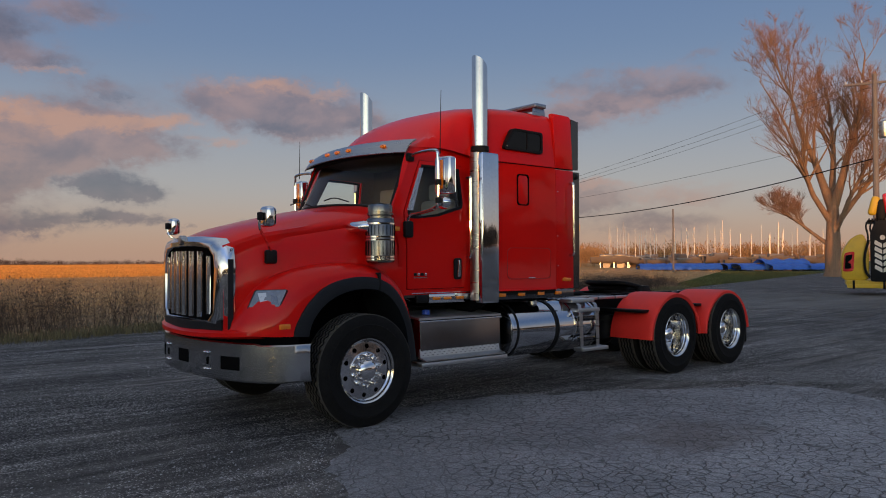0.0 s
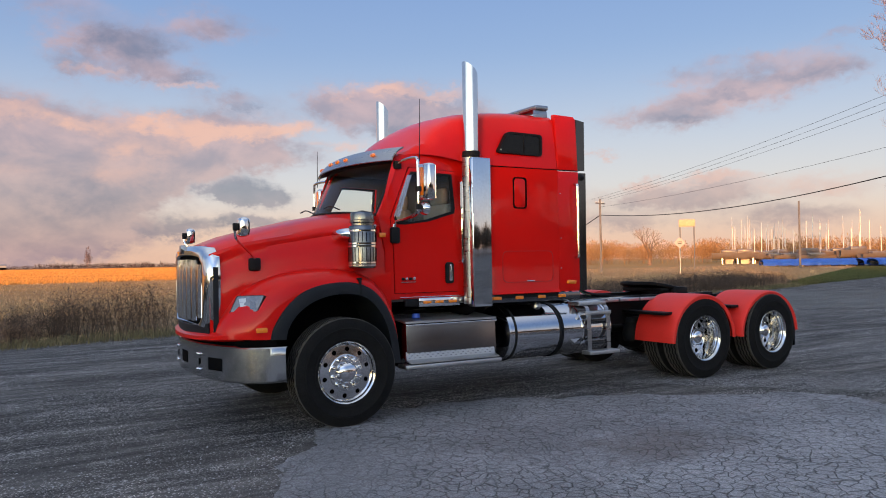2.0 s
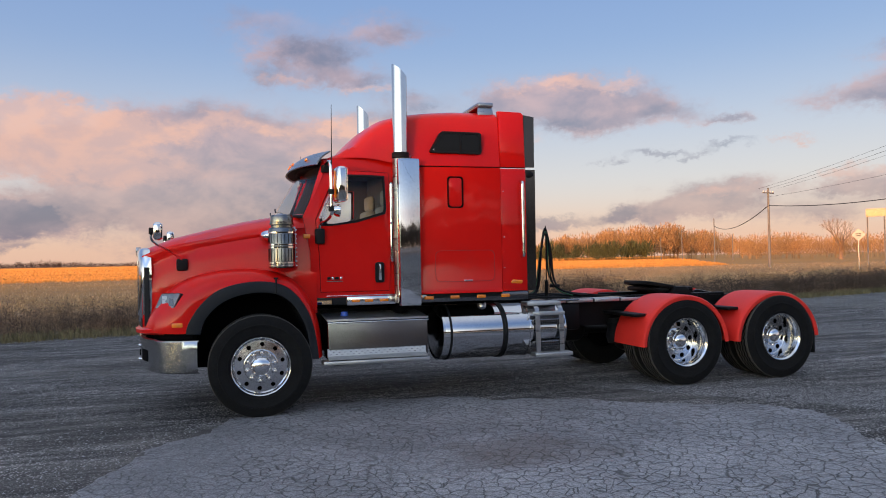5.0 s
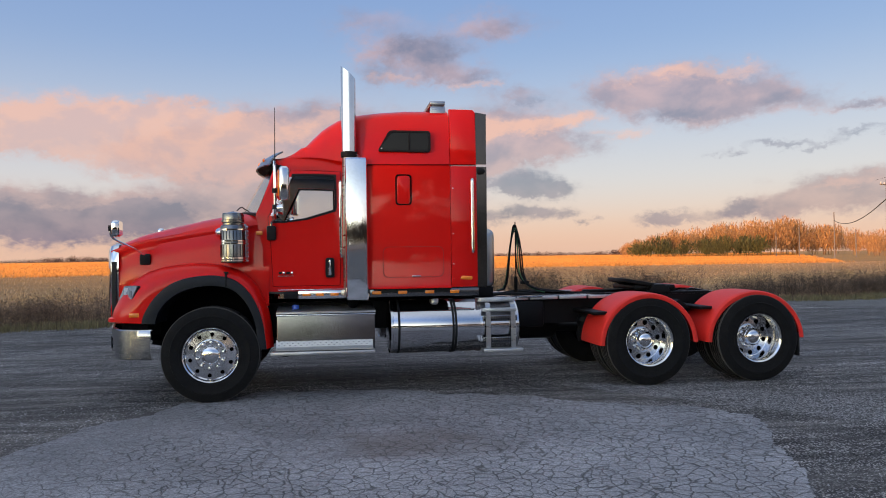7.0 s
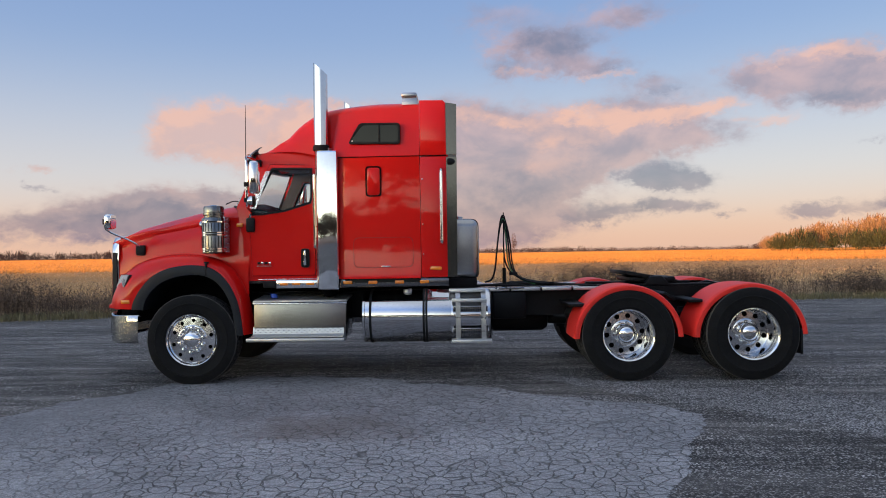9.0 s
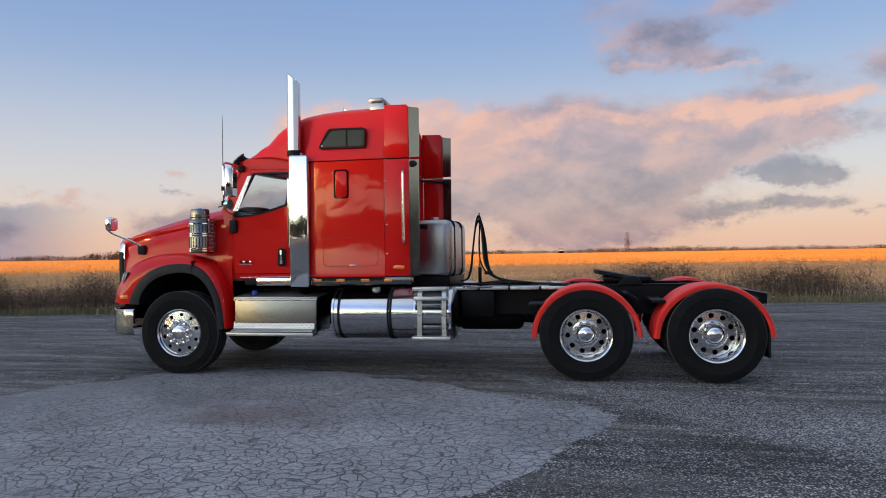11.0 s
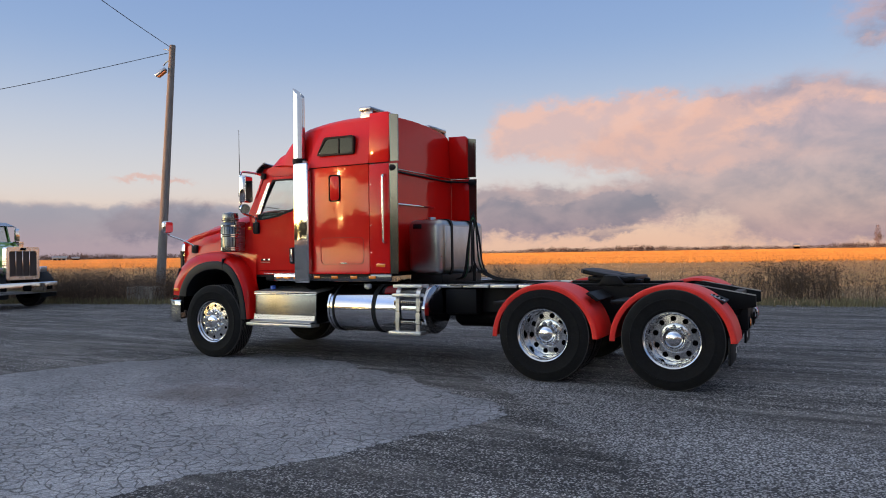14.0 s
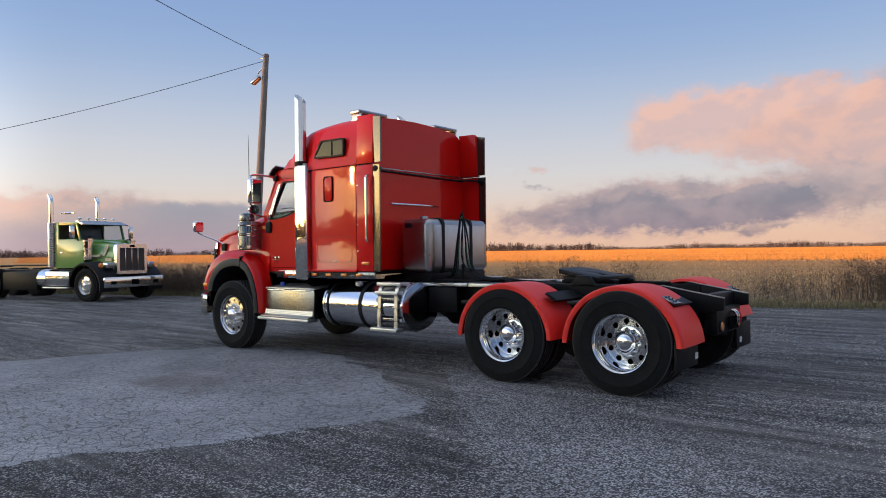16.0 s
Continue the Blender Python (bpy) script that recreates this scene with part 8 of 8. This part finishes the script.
gr = part("grille_shell", frame_ring(B(), rounded([(-0.56, 0.82), (0.56, 0.82), (0.56, 1.74), (-0.56, 1.74)], 0.08), rounded([(-0.46, 0.92), (0.46, 0.92), (0.46, 1.62), (-0.46, 1.62)], 0.04), "x", -0.73, -0.60), BRIGHT_STEEL, green, "square chrome grille surround")
part("grille_mesh", block(B(), -0.69, -0.65, -0.47, 0.47, 0.91, 1.63, 0), RADIATOR, gr)
for y in (-0.23, 0.0, 0.23):
    part("grille_bar", block(B(), -0.715, -0.68, y - 0.012, y + 0.012, 0.91, 1.63, 0.004), CHROME, gr)
part("emblem", slab(B(), rounded([(-0.09, 1.64), (0.09, 1.64), (0.09, 1.71), (-0.09, 1.71)], 0.03), "x", -0.745, -0.72), DARK, gr)
bump = part("bumper", block(B(), -0.86, -0.76, -1.09, 1.09, 0.42, 0.74, 0.03, 3), CHROME, green, "chrome front bumper with lamp openings")
# shade of the lamp openings painted as near-black blocks
for y in (-0.78, 0.78):
    part("lamp_opening", block(B(), -0.866, -0.84, y - 0.10, y + 0.10, 0.52, 0.62, 0.006), DARK, bump)
part("tow_hook", block(B(), -0.90, -0.84, -0.12, 0.12, 0.50, 0.66, 0.02), DARK, bump)
for s in (-1, 1):
    yo = lambda a, b2: sorted((s * a, s * b2))
    rows = []
    for k in range(22):
        a = radians(196 - 200 * k / 21)
        rows.append([Vector((0.02 + (0.66 + o) * math.cos(a) - 0.10 * sm(10, 21, 21 - k) , s * yy, 0.50 + (0.66 + o) * math.sin(a))) for yy, o in ((1.16, -0.05), (1.17, 0.0), (1.10, 0.04), (0.55, 0.06))])
    part("front_fender", skin(B(), rows, thick=0.01), BLACK, green, "black front fender")
    lamp = part("headlight_pod", block(B(), -0.70, -0.50, *yo(0.62, 0.88), 1.0, 1.18, 0.03), CHROME, green)
    part("headlight", block(B(), -0.712, -0.69, *yo(0.65, 0.85), 1.02, 1.16, 0.01), CLEAR, lamp)
    part("turn_signal", lathe(B(), [(0.0, -0.03), (0.06, -0.02), (0.075, 0.01), (0.0, 0.012)], 18, Matrix.Translation((-0.56, s * 0.98, 1.10)) @ Euler((0, 0, radians(-70 if s < 0 else -110))).to_matrix().to_4x4()), AMBER, green, "round amber turn signal")
    part("stripe", slab(B(), [(-0.1, 1.35), (0.55, 1.35), (0.50, 1.42), (-0.15, 1.42)], "y", *yo(0.615, 0.70)), CREAM, green, smooth=0)
    part("stripe", slab(B(), [(-0.25, 1.38), (-0.12, 1.38), (-0.28, 1.72), (-0.42, 1.72)], "y", *yo(0.585, 0.605)), CREAM, green, smooth=0)
    for k in range(3):
        part("number_bar", block(B(), -0.50 + 0.09 * k, -0.44 + 0.09 * k, *yo(0.555, 0.60), 1.22, 1.32, 0), CREAM, green, smooth=0)
    can = part("air_cleaner", rod(B(), (0.48, s * 0.92, 1.28), (0.48, s * 0.92, 1.92), 0.15, 24), CHROME, green, "chrome air cleaner canister")
    for z in (1.35, 1.6, 1.85):
        part("band", rod(B(), (0.48, s * 0.92, z - 0.015), (0.48, s * 0.92, z + 0.015), 0.156, 24), STEEL, can)
    part("cab_side", slab(B(), [(0.62, 1.02), (1.95, 1.02), (1.95, 2.52), (1.80, 2.56), (1.80, 1.92), (0.98, 1.92), (0.90, 1.86), (0.62, 1.86)], "y", *yo(0.93, 0.97), 0.01), GREEN, green)
    part("front_post", slab(B(), [(0.78, 1.86), (0.86, 1.86), (1.02, 2.52), (0.94, 2.52)], "y", *yo(0.90, 0.955), 0.008), GREEN, green)
    part("door_top", slab(B(), [(0.94, 2.44), (1.82, 2.46), (1.82, 2.56), (0.94, 2.54)], "y", *yo(0.90, 0.955), 0.008), GREEN, green)
    pane = part("side_window", slab(B(), [(0.87, 1.90), (1.80, 1.92), (1.80, 2.46), (1.02, 2.45)], "y", *yo(0.915, 0.92)), GLASS, green, smooth=0)
    pane.visible_shadow = False
    part("door_handle", block(B(), 1.60, 1.72, *yo(0.97, 0.99), 1.48, 1.52, 0.006), CHROME, green)
    part("mirror", block(B(), 0.80, 0.86, *yo(1.16, 1.34), 1.95, 2.40, 0.02), CHROME, green, "tall chrome mirror")
    part("mirror_arm", pipe(B(), [(0.95, s * 0.94, 2.46), (0.84, s * 1.25, 2.46), (0.83, s * 1.26, 2.30), (0.83, s * 1.25, 1.92), (0.90, s * 0.96, 1.90)], 0.014), CHROME, green)
    stack = part("exhaust_pipe", rod(B(), (2.12, s * 0.98, 1.0), (2.12, s * 0.98, 3.02), 0.075, 20), CHROME, green, "tall chrome exhaust pipe with curved tip")
    part("pipe_tip", pipe(B(), [(2.12, s * 0.98, 2.98), (2.12, s * 0.98, 3.18), (2.22, s * 0.98, 3.32)], 0.075, 14), CHROME, stack)
    part("pipe_mouth", rod(B(), (2.195, s * 0.98, 3.285), (2.226, s * 0.98, 3.328), 0.068, 14), DARK, stack)
    part("pipe_guard", rod(B(), (2.12, s * 0.98, 1.05), (2.12, s * 0.98, 2.45), 0.12, 20), STEEL, stack)
    step = part("step_box", block(B(), 0.75, 1.85, *yo(0.62, 1.10), 0.48, 0.92, 0.02), POLISHED, green, "polished step box")
    part("step", block(B(), 0.72, 1.90, *yo(1.0, 1.18), 0.40, 0.44, 0.008), PLATE, step)
    part("fuel_tank", rod(B(), (1.90, s * 0.78, 0.68), (2.32, s * 0.78, 0.68), 0.30, 32), POLISHED, green, "polished fuel tank")
    # black boxes added to stand for the dark under the frame
    part("side_box", block(B(), 2.40, 4.15, *yo(0.50, 1.02), 0.32, 0.90, 0.03), CHASSIS, green, "black filler boxes standing for the dark under the frame")
    part("mud_guard", block(B(), 4.2, 6.9, *yo(0.62, 1.16), 1.06, 1.10, 0.01), CHASSIS, green)
part("cab_back", block(B(), 1.92, 1.98, -0.95, 0.95, 1.0, 2.56, 0.01), GREEN, green)
part("cab_lining", block(B(), 1.86, 1.915, -0.91, 0.91, 1.04, 2.54, 0.01), DARK_TRIM, green)
part("cab_floor", block(B(), 0.62, 1.95, -0.92, 0.92, 0.98, 1.04, 0.01), DARK, green)
part("cowl", block(B(), 0.60, 0.86, -0.94, 0.94, 1.70, 1.90, 0.04), GREEN, green)
part("dashboard", block(B(), 0.70, 0.98, -0.90, 0.90, 1.60, 1.90, 0.05), DARK_TRIM, green)
gws = part("windscreen", skin(B(), [[(0.78 + 0.06 * abs(y), y, 1.88) for y in (-0.9, -0.45, 0, 0.45, 0.9)], [(0.94 + 0.06 * abs(y), y, 2.50) for y in (-0.9, -0.45, 0, 0.45, 0.9)]]), GLASS, green, "two-piece windscreen")
gws.visible_shadow = False
part("windscreen_post", rod(B(), (0.775, 0, 1.88), (0.935, 0, 2.50), 0.02), BLACK, gws)
part("cab_roof", skin(B(), [[(x, y * 0.96, 2.52 + h * (1 - abs(y) ** 3)) for y in np.linspace(-1, 1, 13)] for x, h in ((0.92, 0.03), (1.05, 0.10), (1.4, 0.13), (1.8, 0.12), (1.98, 0.05))], thick=0.03), GREEN, green, smooth=50)
part("sun_visor", skin(B(), [[(0.62 + 0.05 * abs(y), y * 0.98, 2.46) for y in np.linspace(-1, 1, 9)], [(0.95 + 0.03 * abs(y), y * 0.96, 2.60) for y in np.linspace(-1, 1, 9)]], thick=0.015), STEEL, green, "steel sun visor")
for y in (-0.7, -0.35, 0, 0.35, 0.7):
    lp = part("roof_lamp", lathe(B(), [(0.0, -0.09), (0.03, -0.06), (0.045, 0.0), (0.045, 0.03), (0.0, 0.03)], 14, Matrix.Translation((1.10, y, 2.70)) @ Euler((0, 0, radians(-90))).to_matrix().to_4x4()), CHROME, green, "chrome bullet roof lamp")
    part("lamp_foot", rod(B(), (1.10, y, 2.60), (1.10, y, 2.68), 0.015, 8), CHROME, lp)
part("air_horn", pipe(B(), [(1.25, 0.5, 2.76), (1.7, 0.5, 2.76), (1.9, 0.5, 2.78)], 0.035, 10), CHROME, green)
for y in (-0.42, 0.42):
    st = part("seat", block(B(), 1.30, 1.75, y - 0.23, y + 0.23, 1.30, 1.48, 0.05), DARK_TRIM, green)
    part("backrest", block(B(), 1.66, 1.80, y - 0.22, y + 0.22, 1.45, 2.1, 0.05), DARK_TRIM, st)

CAB_PARTS = "cab_side front_post door_top side_window door_handle cab_back cab_lining cab_floor cowl dashboard windscreen windscreen_post cab_roof sun_visor roof_lamp lamp_foot seat backrest exhaust_pipe pipe_tip pipe_mouth pipe_guard air_cleaner band mirror mirror_arm".split()
for o in green.children_recursive:
    if o.name.split(".")[0] in CAB_PARTS:
        low = 1.0 if o.name.startswith(("exhaust", "pipe")) else 0.84
        for v in o.data.vertices:
            v.co.x, v.co.y, v.co.z = v.co.x - 0.22, v.co.y * 0.86, v.co.z if v.co.z < 1.9 else 1.9 + low * (v.co.z - 1.9)

# ---- the yellow work truck at the far side of the lot ----
YELLOW = mat("yellow_equipment_paint", (0.62, 0.40, 0.02), 0.4, var=0.14, scale=3, fine=60, dirt=0.2)
ORANGE = mat("orange_panel", (0.70, 0.20, 0.02), 0.45, var=0.2, scale=4)
PALE = mat("pale_marking", (0.7, 0.66, 0.58), 0.6, var=0.05)
yx, yy_ = polar(68.9, 36.2, (-3.46, -6.57))
yel = thing("yellow_truck", "yellow road work truck with a black chevron flap", "truck", Matrix.Translation((yx, yy_, 0)) @ Euler((0, 0, radians(-66))).to_matrix().to_4x4())
part("deck", block(B(), -0.82, 6.0, -1.2, 1.2, 0.42, 0.62, 0.02), YELLOW, yel)
part("deck_edge", block(B(), -0.80, 6.0, -1.26, -1.20, 0.30, 0.46, 0.01), YELLOW, yel)
for x in (-0.6, 0.5, 1.6):
    part("deck_brace", block(B(), x, x + 0.09, -1.28, -1.255, 0.26, 0.62, 0.01), CHASSIS, yel)
part("side_cabinet", slab(B(), rounded([(-0.98, 0.62), (0.02, 0.62), (0.02, 2.05), (-0.20, 2.62), (-0.62, 2.42), (-0.98, 1.80)], 0.22, 5), "y", -1.1, 1.0, 0.04, 3), YELLOW, yel, "rounded yellow side cabinet")
part("warning_board", slab(B(), rounded([(-0.95, 0.98), (-0.55, 1.0), (-0.50, 1.85), (-0.88, 1.78)], 0.12, 4), "y", -1.135, -1.105), REDLENS, yel, smooth=0)
part("board_mark", slab(B(), rounded([(-0.88, 1.10), (-0.62, 1.12), (-0.64, 1.32), (-0.76, 1.38), (-0.62, 1.50), (-0.58, 1.72), (-0.84, 1.66)], 0.05), "y", -1.15, -1.136), DARK, yel, smooth=0)
flap = part("chevron_flap", slab(B(), rounded([(0.06, 0.58), (1.00, 0.58), (0.98, 2.70), (0.80, 3.12), (0.26, 3.10), (0.06, 2.6)], 0.10), "y", -1.32, -1.20, 0.03), BLACK, yel, "black flap with white chevrons")
for k in range(5):
    z = 0.95 + 0.255 * k
    for d2 in (-1, 1):
        part("chevron", slab(B(), rounded([(0.50 + d2 * 0.02, z), (0.50 + d2 * 0.30, z + 0.17), (0.50 + d2 * 0.27, z + 0.33), (0.50 + d2 * 0.02, z + 0.17)][::d2], 0.03, 3), "y", -1.345, -1.325), PALE, flap, smooth=0)
part("flap_disc", rod(B(), (0.50, -1.345, 2.40), (0.50, -1.325, 2.40), 0.10), PALE, flap)
part("rack_post", block(B(), 1.02, 1.16, -1.30, -1.14, 0.42, 3.3, 0.02), YELLOW, yel)
part("tool_panel", block(B(), 1.18, 2.6, -1.18, -0.9, 0.75, 2.15, 0.06), YELLOW, yel)
for x, z, r in ((1.45, 1.75, 0.20), (1.95, 1.75, 0.18), (1.50, 1.20, 0.22), (2.05, 1.15, 0.20)):
    part("panel_disc", lathe(B(), [(0.0, -0.05), (r * 0.7, -0.05), (r, -0.02), (r, 0.02), (0.0, 0.02)], 20, Matrix.Translation((x, -1.19, z))), ORANGE, yel)
part("grey_box", block(B(), 1.2, 2.4, -1.16, -0.6, 2.2, 2.95, 0.05), STEEL, yel)
part("tank", rod(B(), (1.2, -0.1, 2.6), (5.0, -0.1, 2.6), 0.75, 24), YELLOW, yel)
part("upper_box", block(B(), 1.15, 2.8, -1.1, 0.9, 3.1, 3.75, 0.08), YELLOW, yel)
part("rear_rack", block(B(), 0.0, 1.2, -1.15, 0.8, 3.05, 3.15, 0.02), CHASSIS, yel)
bm = block(B(), -0.02, 0.30, -1.2, -0.8, 3.35, 4.15, 0.12, 3)
bmesh.ops.rotate(bm, verts=bm.verts[:], cent=(0.14, -1.0, 3.4), matrix=Matrix.Rotation(radians(14), 3, "Y"))
part("yellow_bag", bm, YELLOW, yel)
part("dark_bag", block(B(), 0.30, 0.66, -1.2, -0.8, 3.10, 4.0, 0.12, 3), BLACK, yel)
bm = block(B(), 0.62, 0.92, -1.25, -0.9, 3.35, 4.25, 0.10, 3)
bmesh.ops.rotate(bm, verts=bm.verts[:], cent=(0.77, -1.0, 3.4), matrix=Matrix.Rotation(radians(-8), 3, "Y"))
part("red_bag", bm, REDLENS, yel)
for k in range(6):
    part("hose", pipe(B(), [(0.05 + 0.11 * k, -1.18, 3.2), (-0.12 + 0.16 * k, -1.24, 2.9 - 0.1 * (k % 3)), (0.0 + 0.13 * k, -1.27, 2.5), (-0.05 + 0.17 * k, -1.24, 2.0 - 0.15 * (k % 2))], 0.035), BLACK, yel)
part("hose", pipe(B(), [(0.02, -1.15, 2.3), (-0.16, -1.2, 1.7), (-0.14, -1.2, 1.0), (0.05, -1.2, 0.75)], 0.05), BLACK, yel)
for x in (1.6, 5.0):
    for y in (-0.95, 0.95):
        wheel = part("wheel", lathe(B(), [(0.0, -0.15), (0.27, -0.15), (0.30, -0.18), (0.50, -0.14), (0.52, 0.0), (0.50, 0.14), (0.0, 0.15)], 32, Matrix.Translation((x, y, 0.52))), TYRE, yel)

# ---- loose stones on the gravel ----
STONE = mat("grey_crushed_stone", (0.24, 0.235, 0.24), 0.85, var=0.2, scale=20, fine=160, island=0.6)


def stones(n, seed, x0, x1, y0, y1, size, thin):
    rng = np.random.default_rng(seed)
    x, y = rng.uniform(x0, x1, n), rng.uniform(y0, y1, n)
    lane = np.array([noise.noise(Vector((a * 0.12 + b * 0.02, b * 0.9 - a * 0.12, 0.0))) + 0.5 * noise.noise(Vector((a * 0.5, b * 0.5, 4.0))) for a, b in zip(x, y)])
    inside = np.array([in_patch(a, b) for a, b in zip(x, y)])
    keep = np.where(inside, rng.random(n) < thin, rng.random(n) < np.clip(0.55 + 1.6 * lane, 0.08, 1.0)) & (y < verge_y(x) + 0.2)
    u = (x - 5.3) * 0.743 + (y + 2.58) * 0.669
    keep &= ~((u < 0.0) & (u > -2.2) & (y < -0.6) & ~inside & (rng.random(n) < 0.72))
    x, y = x[keep], y[keep]
    m = len(x)
    s = size * (0.35 + rng.random(m) ** 2.2 * 1.3)
    base = np.array([(1, 0, 0), (0, 1, 0), (-1, 0, 0), (0, -1, 0), (0.2, 0.15, 0.8), (0, 0, -0.3)], float)
    v = base[None] * s[:, None, None] * rng.uniform(0.65, 1.35, (m, 6, 3))
    a = rng.uniform(0, 6.283, m)
    c, d = np.cos(a)[:, None], np.sin(a)[:, None]
    v = np.stack([v[:, :, 0] * c - v[:, :, 1] * d + x[:, None], v[:, :, 0] * d + v[:, :, 1] * c + y[:, None], v[:, :, 2] + 0.15 * s[:, None]], 2).reshape(-1, 3)
    f = np.array([(0, 1, 4), (1, 2, 4), (2, 3, 4), (3, 0, 4)])
    f = (np.arange(m)[:, None, None] * 6 + f[None]).reshape(-1, 3)
    ob = bulk("loose_gravel", v.tolist(), f.tolist(), STONE)
    return tagged(ob, "loose crushed grey stone on the lot", "gravel", kind="stuff")


def in_patch(x, y):
    hit = False
    for (ax, ay), (bx2, by2) in zip(PATCH, PATCH[1:] + PATCH[:1]):
        if (ay > y) != (by2 > y) and x < (bx2 - ax) * (y - ay) / (by2 - ay) + ax:
            hit = not hit
    return hit


stones(110000, 51, -6, 12, -7.5, 4, 0.0075, 0.015)
stones(40000, 52, -14, 20, 2, 13, 0.012, 0.02)

# ---- a belt of tall trees out of view along the road, on the side of the sun, set to keep the lot in shade ----
rng4 = random.Random(8)
trees = []
for k in range(330):
    trees.append((-340 + 410 * k / 330 + rng4.uniform(-1, 1), rng4.uniform(-74, -60), rng4.uniform(6.2, 8.2) - 0.6 * sm(-78, -90, -340 + 410 * k / 330), rng4.uniform(3.6, 5.0)))
# twig colour darkened: the belt's shaded side is put into it
woods("shelter_belt", mat("shaded_belt_twigs", (0.10, 0.07, 0.045), 0.9, var=0.3, scale=0.1, fine=1.5, island=0.4), trees, 520, "bare shelter belt of trees out of view that shades the lot", 41, 0.12)
